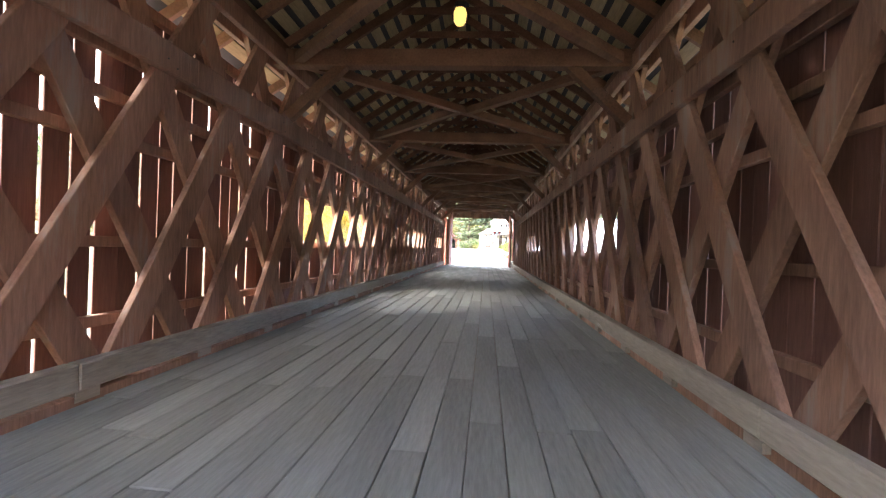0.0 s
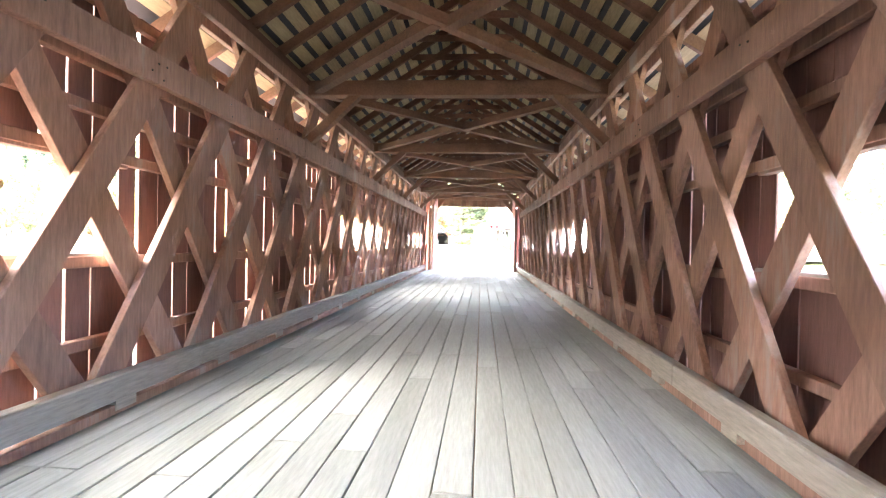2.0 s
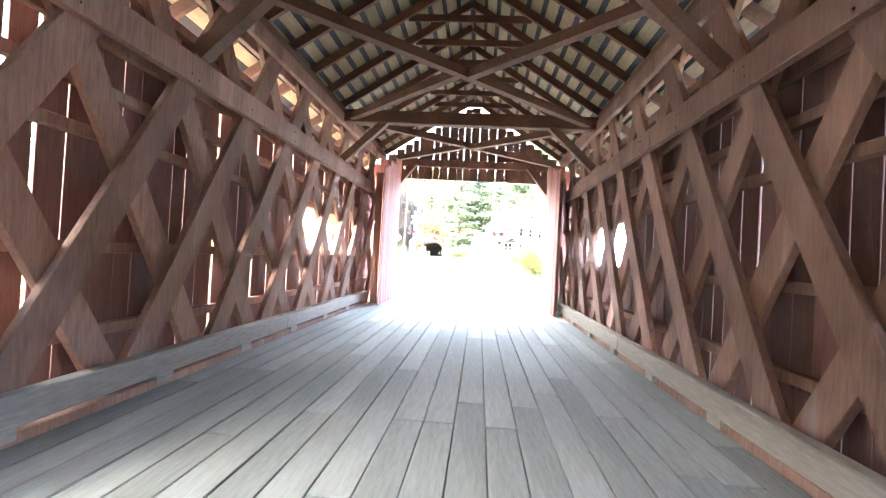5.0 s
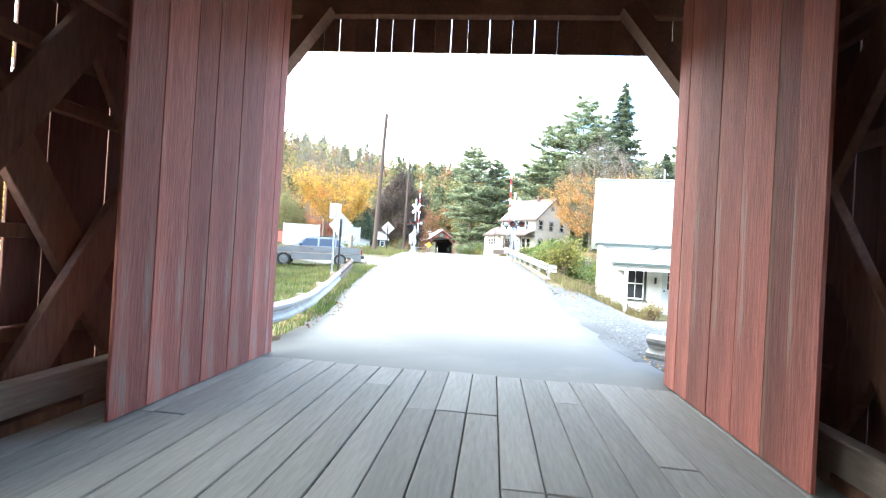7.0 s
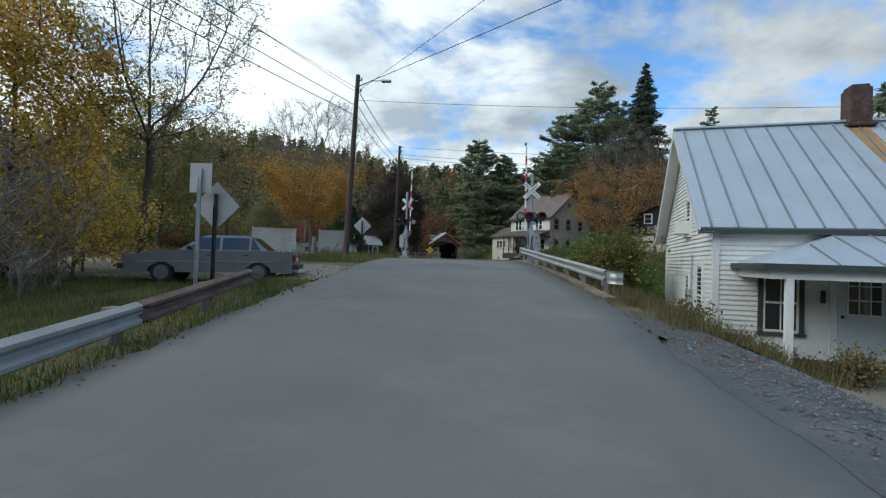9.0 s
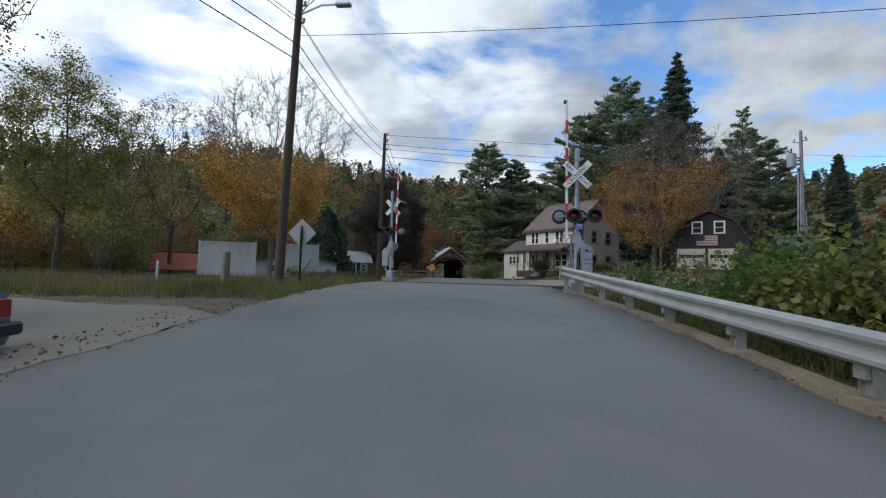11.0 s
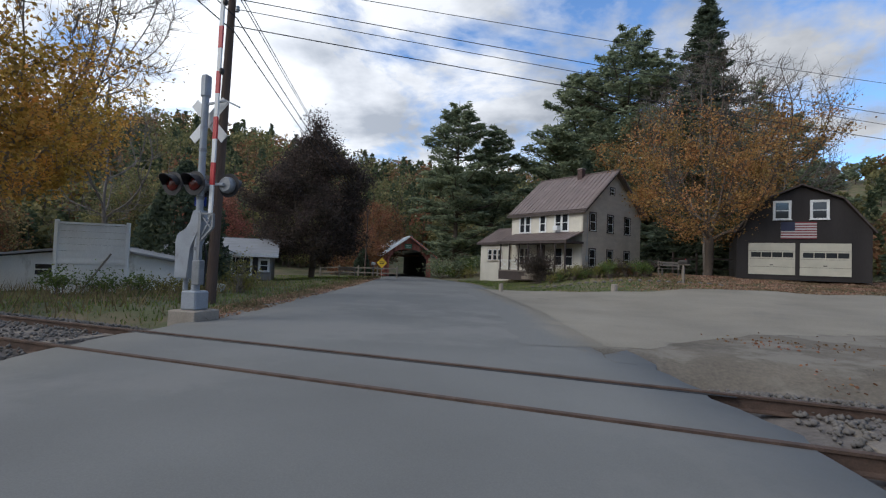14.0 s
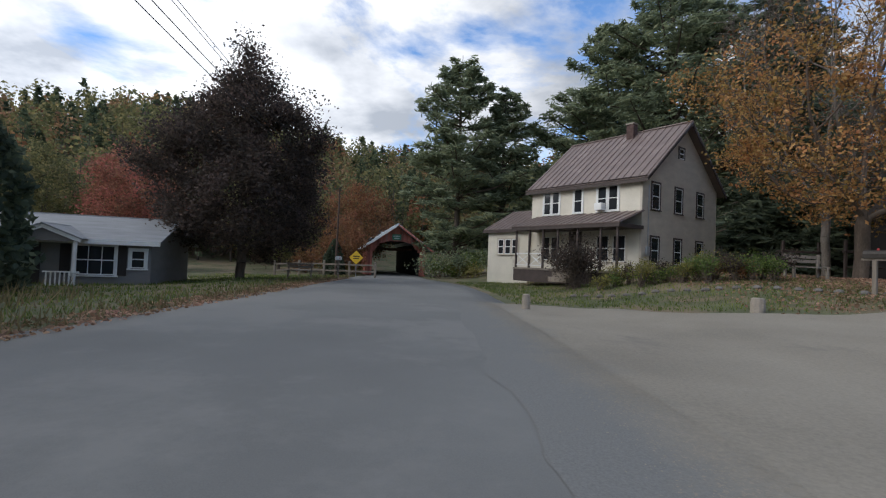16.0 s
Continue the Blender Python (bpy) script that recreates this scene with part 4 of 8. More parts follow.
def window_part(house, m, w, h, trim, sash=WHITETRIM, bars=1, sill=True, label="", curtain=False, cols=1, name="window"):
    """A sash window on a wall that faces local -y at m: outer trim, sash, meeting rail, pane, sill."""
    t = 0.09
    bm = boxes((-w / 2 - t, -w / 2, -0.045, 0.0, -0.02, h + t), (w / 2, w / 2 + t, -0.045, 0.0, -0.02, h + t), (-w / 2, w / 2, -0.045, 0.0, h, h + t), bevel=0.004)
    win = part(name, bm, trim, house, label)
    win.matrix_basis = m
    s = 0.045
    rows = [(-w / 2, -w / 2 + s, -0.03, 0.0, 0, h), (w / 2 - s, w / 2, -0.03, 0.0, 0, h), (-w / 2 + s, w / 2 - s, -0.03, 0.0, 0, s), (-w / 2 + s, w / 2 - s, -0.03, 0.0, h - s, h)]
    for k in range(bars):
        z = h * (k + 1) / (bars + 1)
        rows.append((-w / 2 + s, w / 2 - s, -0.032, 0.0, z - s / 2, z + s / 2))
    for k in range(cols - 1):
        x = -w / 2 + w * (k + 1) / cols
        rows.append((x - 0.012, x + 0.012, -0.028, 0.0, s, h - s))
    part("sash", boxes(*rows), sash, win)
    part("pane", boxes((-w / 2 + 0.01, w / 2 - 0.01, -0.014, -0.004, 0.01, h - 0.01)), GLASS, win)
    if curtain:
        part("curtain", boxes((-w / 2 + 0.05, w / 2 - 0.05, -0.018, -0.0145, h * 0.07, h - 0.05)), CLOTH, win)
    if sill:
        part("sill", boxes((-w / 2 - t - 0.03, w / 2 + t + 0.03, -0.08, 0.0, -0.07, -0.02), bevel=0.005), trim, win)
    return win


def clapboards(name, house, m, outline, step, material, thick=0.03, holes=()):
    """Lapped boards over an upright (x, z) polygon on a wall that faces local -y; each course is its own strip."""
    zs = [z for _, z in outline]
    z, bm = min(zs), bmesh.new()
    n = len(outline)
    while z < max(zs) - 0.01:
        z1 = min(z + step, max(zs))
        zm = (z + z1) / 2
        cut = sorted(a[0] + (zm - a[1]) * (b[0] - a[0]) / (b[1] - a[1]) for a, b in zip(outline, outline[1:] + outline[:1]) if (a[1] > zm) != (b[1] > zm))
        for x0, x1 in zip(cut[::2], cut[1::2]):
            v = [bm.verts.new(p) for p in ((x0, -thick, z), (x1, -thick, z), (x1, -0.003, z1), (x0, -0.003, z1), (x0, 0, z), (x1, 0, z))]
            bm.faces.new((v[0], v[1], v[2], v[3]))
            bm.faces.new((v[0], v[4], v[5], v[1]))
        z += step
    ob = part(name, bm, material, house)
    ob.matrix_basis = m
    return tagged(ob, kind="stuff")


def seam_roof(house, name, m, width, length, material, seam=0.55, thick=0.05, label="", seam_mat=None):
    """A standing-seam slope in its own plane: x across the eave, y up the slope, seams proud."""
    bm = boxes((0, width, 0, length, -thick, 0))
    rows = np.arange(seam / 2, width, seam)
    ob = part(name, bm, material, house, label)
    ob.matrix_basis = m
    part("roof_seams", boxes(*[(x - 0.014, x + 0.014, 0.0, length, 0, 0.035) for x in rows]), seam_mat or material, ob)
    return ob


def slope_pose(x, y, z, ax, rise, run):
    """Pose of a slope whose eave starts at (x, y, z): ax 'x' or 'y' is the eave's way; it climbs to its left by rise over run."""
    tilt = math.degrees(math.atan2(rise, run))
    return pose(x, y, z, 0, 0, {"x": 0, "y": 90, "-x": 180, "-y": -90}[ax]) @ pose(0, 0, 0, tilt)


def farmhouse():
    """Two-storey house: tan gable end, cream front with porch, lower ell, brown metal roof."""
    h = empty("farmhouse", at_angle(6.35, 64.5, 0, 42), "two-storey cream and tan farmhouse with brown metal roof and porch", "house")
    w, l, ze, zr, zb = 7.85, 7.2, 7.15, 10.42, 1.6
    bm = bmesh.new()
    prism(bm, [(0, zb), (w, zb), (w, ze), (w / 2, zr - 0.12), (0, ze)], 0.02, l)
    part("wall", bm, TANWALL, h)
    part("front_wall", boxes((-0.02, 0.0, 0.02, l, zb, ze - 0.05)), CREAM, h, "cream painted front wall")
    part("corner_board", boxes((-0.035, 0.10, 0.0, 0.02, zb, ze), (-0.035, -0.02, 0.02, 0.12, zb, ze), bevel=0.004), TANWALL, h)
    part("corner_board", boxes((w - 0.1, w + 0.02, 0, 0.02, zb, ze), bevel=0.004), TANWALL, h)
    run = w / 2 + 0.35
    rise = (zr - ze) / (w / 2) * run
    slope = math.hypot(run, rise)
    seam_roof(h, "roof", slope_pose(-0.35, l + 0.3, zr - rise, "-y", rise, run), l + 0.75, slope, BROWNROOF, 0.42)
    seam_roof(h, "roof", slope_pose(w + 0.35, -0.45, zr - rise, "y", rise, run), l + 0.75, slope, BROWNROOF, 0.42)
    part("ridge_cap", boxes((w / 2 - 0.1, w / 2 + 0.1, -0.45, l + 0.3, zr - 0.02, zr + 0.04), bevel=0.01), BROWNROOF, h)
    for a, b in (((-0.33, zr - rise - 0.09), (w / 2, zr - 0.1)), ((w + 0.33, zr - rise - 0.09), (w / 2, zr - 0.1))):
        part("rake_board", beams(((a[0], -0.42, a[1]), (b[0], -0.42, b[1]), 0.03, 0.17)), BROWNTRIM, h)
    part("eave_board", boxes((-0.36, -0.32, -0.44, l + 0.28, zr - rise - 0.2, zr - rise - 0.03)), BROWNTRIM, h)
    part("soffit", boxes((-0.34, 0.0, -0.4, l + 0.25, ze - 0.22, ze - 0.19)), BROWNTRIM, h)
    G = lambda x, z: pose(x, 0.02, z)
    for x in (1.2, 3.48, 5.87):
        for z in (5.45, 2.72):
            window_part(h, G(x, z), 0.72, 1.32, BROWNTRIM)
    window_part(h, G(w / 2 - 0.25, 8.4), 0.5, 0.56, BROWNTRIM, bars=1, sill=False)
    F = lambda y, z: pose(-0.02, y, z, 0, 0, -90)
    for y, ww in ((6.0, 0.52), (5.38, 0.52), (3.81, 0.55), (2.28, 0.56), (1.62, 0.56)):
        window_part(h, F(y, 5.4), ww, 1.3, WHITETRIM)
    part("window_air_conditioner", boxes((-0.42, -0.05, 2.06, 2.50, 5.42, 5.80), bevel=0.02), WHITETRIM, h)
    for y, ww in ((5.95, 0.5), (5.38, 0.5), (2.17, 0.72), (1.2, 0.72)):
        window_part(h, F(y, 2.75), ww, 1.35, CREAM)
    d = part("door", boxes((-0.06, -0.02, 3.5, 4.35, 2.35, 4.35), bevel=0.01), BROWNTRIM, h, "dark front door")
    part("knob", lathe(bmesh.new(), [(0.02, 0), (0.035, 0.02), (0.02, 0.05)], 10, Matrix.Translation((-0.07, 3.6, 3.3)) @ Euler((0, -math.pi / 2, 0)).to_matrix().to_4x4()), CHROME, d)
    # porch
    pw, p0, p1 = 1.95, 0.0, 6.75
    seam_roof(h, "porch_roof", slope_pose(-pw - 0.15, p1 + 0.1, 4.58, "-y", 0.72, pw + 0.1), p1 - p0 + 0.25, math.hypot(0.72, pw + 0.1), BROWNROOF, 0.42)
    part("porch_fascia", boxes((-pw - 0.12, -pw - 0.06, p0 - 0.1, p1 + 0.1, 4.36, 4.54), (-pw - 0.1, 0, p0 - 0.1, p0 - 0.05, 4.36, 4.54)), BROWNTRIM, h)
    part("porch_ceiling", boxes((-pw, -0.03, p0, p1, 4.38, 4.42)), BROWNTRIM, h)
    part("porch_floor", boxes((-pw, -0.03, p0, p1, 2.16, 2.26), bevel=0.01), POSTWOOD, h)
    part("porch_skirt", boxes((-pw + 0.04, -pw + 0.08, p0, p1, 1.5, 2.16)), BROWNTRIM, h)
    for y in (0.1, 1.0, 2.35, 3.6, 4.6, 5.6, 6.6):
        part("porch_post", boxes((-pw + 0.02, -pw + 0.12, y - 0.05, y + 0.05, 2.26, 4.38), bevel=0.008), BROWNTRIM, h)
    for a, b in ((4.65, 5.55), (5.65, 6.55), (2.4, 3.55)):
        bm = beams(((-pw + 0.07, a, 3.05), (-pw + 0.07, b, 3.05), 0.05, 0.06), ((-pw + 0.07, a, 2.4), (-pw + 0.07, b, 2.4), 0.05, 0.05),
                   ((-pw + 0.07, a, 2.42), (-pw + 0.07, b, 3.02), 0.035, 0.035), ((-pw + 0.11, b, 2.42), (-pw + 0.11, a, 3.02), 0.035, 0.035))
        part("porch_railing", bm, WHITETRIM, h, "white crossed porch railing")
    part("porch_steps", boxes((-pw - 0.7, -pw, 2.35, 3.55, 1.6, 1.85), (-pw - 0.35, -pw, 2.35, 3.55, 1.85, 2.1), bevel=0.01), POSTWOOD, h)
    # ell
    bm = bmesh.new()
    prism(bm, [(-0.25, 1.2), (5.2, 1.2), (5.2, 5.0), (2.2, 5.95), (-0.25, 4.62)], l, 10.8)
    part("ell_wall", bm, CREAM, h)
    run, rise = 2.7, 1.47
    seam_roof(h, "ell_roof", slope_pose(-0.5, 11.05, 4.62, "-y", rise, run), 11.05 - l, math.hypot(run, rise), BROWNROOF, 0.42)
    part("ell_fascia", boxes((-0.53, -0.48, l, 11.05, 4.42, 4.6), (-0.5, 2.2, 11.0, 11.05, 4.42, 4.58)), BROWNTRIM, h)
    for y in (8.3, 8.92, 9.55):
        window_part(h, pose(-0.27, y, 3.05, 0, 0, -90), 0.5, 0.95, TANWALL)
    ch = part("chimney", boxes((w / 2 - 0.55, w / 2 - 0.1, 2.7, 3.15, 9.4, 10.85), bevel=0.015), BRICK, h, "brick chimney")
    part("chimney_cap", boxes((w / 2 - 0.59, w / 2 - 0.06, 2.66, 3.19, 10.85, 10.92)), CONCRETE, ch)
    part("meter_box", boxes((0.35, 0.6, -0.1, 0.02, 3.1, 3.55), bevel=0.01), GALV, h)
    part("service_conduit", beams(((0.5, -0.03, 3.5), (0.5, -0.03, 6.6), 0.04, 0.04, (0, 1, 0))), GALV, h)
    return h


farmhouse()


def white_house():
    """Low white clapboard house with a pale tin roof, rusty chimney stain and a hipped porch."""
    h = empty("white_house", at_angle(4.743, 13.364, 0, -10.2), "white clapboard house with pale tin roof and open porch", "house")
    L, D, ze, zr, zb = 13.5, 6.7, 2.24, 5.08, -1.1
    bm = bmesh.new()
    prism(bm, [(0.012, zb), (D - 0.012, zb), (D - 0.012, ze), (D / 2, zr - 0.15), (0.012, ze)], 0.012, L - 0.012, Matrix(((0, 1, 0, 0), (1, 0, 0, 0), (0, 0, 1, 0), (0, 0, 0, 1))))
    bmesh.ops.reverse_faces(bm, faces=bm.faces[:])
    part("wall", bm, WHITECLAP, h)
    clapboards("clapboard_siding", h, pose(0, 0.012, 0), [(0.11, -0.62), (1.65, -0.62), (1.65, ze), (0.11, ze)], 0.105, WHITECLAP)
    clapboards("clapboard_siding", h, pose(0, 0.012, 0), [(5.05, -0.75), (L, -0.75), (L, ze), (5.05, ze)], 0.105, WHITECLAP)
    clapboards("clapboard_siding", h, pose(0.012, D, 0, 0, 0, -90), [(0.0, -0.62), (D - 0.11, -0.62), (D - 0.11, ze), (D / 2, zr - 0.2), (0.0, ze)], 0.105, WHITECLAP)
    part("corner_board", boxes((-0.02, 0.11, -0.025, 0.012, -0.7, ze), (-0.02, 0.012, 0.012, 0.12, -0.7, ze), bevel=0.004), WHITETRIM, h)
    part("foundation", boxes((0.03, L, 0.03, D, -1.3, -0.62)), CONCRETE, h)
    ov, og = 0.22, 0.35
    run = D / 2 + ov
    rise = (zr - ze) / (D / 2) * run
    slope = math.hypot(run, rise)
    roof = seam_roof(h, "roof", slope_pose(-og, -ov, zr - rise, "x", rise, run), L + 2 * og, slope, TINROOF, 0.5, seam_mat=SEAM)
    seam_roof(h, "roof", slope_pose(L + og, D + ov, zr - rise, "-x", rise, run), L + 2 * og, slope, TINROOF, 0.5, seam_mat=SEAM)
    part("ridge_cap", boxes((-og, L + og, D / 2 - 0.1, D / 2 + 0.1, zr - 0.01, zr + 0.045), bevel=0.012), TINROOF, h)
    part("soffit", boxes((-og + 0.03, L, -ov + 0.04, 0.0, zr - rise - 0.11, zr - rise - 0.075)), GREENTRIM, h)
    part("eave_board", boxes((-og, L + og, -ov - 0.005, -ov + 0.03, zr - rise - 0.13, zr - rise - 0.04)), GREENTRIM, h)
    for y0, y1 in ((-ov, D / 2), (D + ov, D / 2)):
        part("rake_board", beams(((-og + 0.02, y0, zr - rise - 0.11), (-og + 0.02, y1, zr - 0.11), 0.03, 0.16)), WHITETRIM, h)
        part("rake_soffit", beams(((-og / 2 + 0.02, y0, zr - rise - 0.10), (-og / 2 + 0.02, y1, zr - 0.10), og - 0.06, 0.02)), WHITETRIM, h)
    # chimney with rust streaks below it
    ch = part("chimney", boxes((3.72, 4.2, D / 2 - 0.26, D / 2 + 0.26, 4.4, 5.92), bevel=0.02), BRICK, h, "old brick chimney")
    part("chimney_crown", boxes((3.76, 4.16, D / 2 - 0.22, D / 2 + 0.22, 5.92, 6.0), (3.64, 4.28, D / 2 - 0.34, D / 2 + 0.3, 4.9, 5.0), bevel=0.02), BRICK, ch)
    rs = random.Random(3)
    for k in range(11):
        x0, ln, ww = 3.7 + 0.42 * rs.random() + og, rs.uniform(0.5, 2.7), rs.uniform(0.02, 0.06)
        y1 = slope - 0.28
        streak = bmesh.new()
        vs = [streak.verts.new(p) for p in ((x0 - ww, y1, 0.004 + 0.001 * k), (x0 + ww, y1, 0.004 + 0.001 * k), (x0 + 0.12 + ww * 0.3, y1 - ln, 0.004 + 0.001 * k), (x0 + 0.12 - ww * 0.3, y1 - ln, 0.004 + 0.001 * k))]
        streak.faces.new(vs[::-1])
        part("rust_streak", streak, RUSTSTAIN, roof)
    # gable end windows and air conditioner
    gw = lambda y, z: pose(0.0, y, z, 0, 0, -90)
    window_part(h, gw(2.75, 0.15), 0.5, 0.85, WHITETRIM)
    window_part(h, gw(1.25, -0.2), 0.62, 1.45, WHITETRIM)
    window_part(h, gw(2.75, 2.05), 0.6, 0.95, WHITETRIM)
    part("window_air_conditioner", boxes((-0.32, 0.0, 2.5, 3.0, 2.06, 2.4), bevel=0.02), WHITETRIM, h)
    part("meter_box", boxes((-0.16, 0.0, 1.98, 2.22, 0.1, 0.62), (-0.05, 0.0, 2.07, 2.12, 0.62, 1.5), bevel=0.008), GALV, h)
    # porch recess wall, door, window
    part("porch_side_panel", boxes((3.23, 5.04, -0.03, -0.0045, -0.62, 1.5)), CREAM, h, "cream board panel beside the door")
    part("porch_back_wall", boxes((1.65, 5.05, -0.004, 0.012, -0.62, 1.6)), WHITETRIM, h)
    window_part(h, pose(1.24, -0.004, -0.08), 0.64, 1.2, GREENTRIM, cols=2, curtain=False)
    d = part("door", boxes((2.2, 3.1, -0.05, -0.004, -0.62, 1.38), bevel=0.008), PALEBLUE, h, "pale panelled door with nine small panes")
    part("door_pane", boxes((2.37, 2.93, -0.055, -0.05, 0.35, 1.2)), GLASS, d)
    part("door_muntins", boxes(*[(2.37 + 0.187 * k - 0.012, 2.37 + 0.187 * k + 0.012, -0.066, -0.055, 0.35, 1.2) for k in range(4)], *[(2.37, 2.93, -0.064, -0.055, 0.35 + 0.283 * k - 0.012, 0.35 + 0.283 * k + 0.012) for k in range(4)]), WHITETRIM, d)
    part("door_frame", boxes((2.08, 2.2, -0.04, -0.004, -0.62, 1.48), (3.1, 3.22, -0.04, -0.004, -0.62, 1.48), (2.2, 3.1, -0.04, -0.004, 1.38, 1.48)), WHITETRIM, h)
    part("door_knob", lathe(bmesh.new(), [(0.02, 0), (0.035, 0.03), (0.015, 0.055)], 10, Matrix.Translation((2.28, -0.05, 0.3)) @ Euler((math.pi / 2, 0, 0)).to_matrix().to_4x4()), BLACK, d)
    part("porch_lamp", boxes((1.93, 2.0, -0.08, -0.004, 0.55, 0.8), bevel=0.01), BLACK, h)
    # hipped porch roof
    px0, px1, pd = 0.35, 9.6, 2.05
    zp, zt = 1.3, 1.98
    bm = bmesh.new()
    v = [bm.verts.new(p) for p in ((px0, -pd, zp), (px1, -pd, zp), (px1, -0.0, zt), (px0 + 1.9, 0.0, zt), (px0, 0.0, zp),
                                   (px0, -pd, zp - 0.06), (px1, -pd, zp - 0.06), (px1, 0.0, zt - 0.06), (px0 + 1.9, 0.0, zt - 0.06), (px0, 0.0, zp - 0.06))]
    for f in ((0, 1, 2, 3), (0, 3, 4), (8, 7, 6, 5), (9, 8, 5), (5, 6, 1, 0), (9, 5, 0, 4), (6, 7, 2, 1)):
        bm.faces.new([v[i] for i in f])
    pr = part("porch_roof", bm, TINROOF, h, "hipped pale tin porch roof")
    rows = []
    for k in range(14):
        x = px0 + 1.05 + 0.62 * k
        top = min(1.0, (x - px0) / 1.9)
        rows.append(((x, -pd, zp + 0.012), (x, -pd + pd * top - 0.02, zp + (zt - zp) * top + 0.012), 0.025, 0.03))
    part("porch_roof_seams", beams(*rows), SEAM, pr)
    part("porch_beam", boxes((px0 + 0.12, px1, -pd + 0.1, -pd + 0.2, zp - 0.26, zp - 0.06), (px0 + 0.12, px0 + 0.22, -pd + 0.2, 0, zp - 0.26, zp - 0.06)), WHITETRIM, h)
    part("porch_gutter_board", boxes((px0 - 0.01, px1, -pd - 0.03, -pd, zp - 0.10, zp + 0.005), (px0 - 0.03, px0, -pd, 0, zp - 0.1, zp + 0.005)), GREENTRIM, h)
    for x, ww in ((0.74, 0.12), (3.6, 0.2), (7.4, 0.14)):
        part("porch_post", boxes((x - ww / 2, x + ww / 2, -pd + 0.09, -pd + 0.09 + ww, -0.72, zp - 0.26), bevel=0.008), WHITETRIM, h)
    part("porch_slab", boxes((0.9, 9.6, -pd - 0.1, 0.0, -1.0, -0.66), bevel=0.02), CONCRETE, h)
    # enclosed part right of the porch
    clapboards("clapboard_siding", h, pose(0, -1.45, 0), [(3.75, -0.75), (9.5, -0.75), (9.5, 1.04), (3.75, 1.04)], 0.115, WHITECLAP)
    part("enclosed_porch_wall", boxes((3.75, 9.5, -1.45, 0.0, -0.9, 1.06)), WHITECLAP, h)
    window_part(h, pose(5.1, -1.47, -0.26), 1.5, 0.9, GREENTRIM, cols=2)
    window_part(h, pose(7.6, -1.47, -0.28), 1.3, 0.9, GREENTRIM, cols=2)
    return h


white_house()
WH = at_angle(4.743, 13.364, 0, -10.2)


def shovel(x, y, z, lean, blade):
    s = empty("snow_shovel", WH @ pose(x, y, z, lean, 4), "long-handled shovel leaning on the porch wall", "shovel")
    part("handle", lathe(bmesh.new(), [(0.016, 0.3), (0.016, 1.25)], 8), BLACK, s)
    part("grip", boxes((-0.07, 0.07, -0.015, 0.015, 1.25, 1.29), (-0.07, -0.045, -0.015, 0.015, 1.16, 1.25), (0.045, 0.07, -0.015, 0.015, 1.16, 1.25), bevel=0.005), BLACK, s)
    bm = bmesh.new()
    prism(bm, [(-0.14, 0), (0.14, 0), (0.15, 0.3), (0.04, 0.36), (-0.04, 0.36), (-0.15, 0.3)], -0.02, 0.015)
    part("blade", bm, blade, s)


def pail(x, y, color, mat, r=0.15, h=0.32):
    p = empty("bucket", WH @ pose(x, y, -0.66), f"{color} plastic bucket on the porch", "bucket")
    part("body", lathe(bmesh.new(), [(r * 0.8, 0), (r, h), (r + 0.015, h), (r + 0.015, h - 0.03), (r, h - 0.04)], 18), mat, p)
    part("handle", beams(((-r, 0, h - 0.02), (-r * 0.6, 0.06, h + 0.1), 0.01, 0.01), ((-r * 0.6, 0.06, h + 0.1), (r * 0.6, 0.06, h + 0.1), 0.01, 0.01), ((r * 0.6, 0.06, h + 0.1), (r, 0, h - 0.02), 0.01, 0.01)), IRON, p)


shovel(3.26, -0.72, -0.66, -14, REDPLAST)
shovel(3.46, -0.7, -0.66, -16, REDPLAST)
pail(2.98, -1.0, "white", WHITETRIM, 0.15)
pail(3.46, -1.2, "white", WHITETRIM, 0.17)


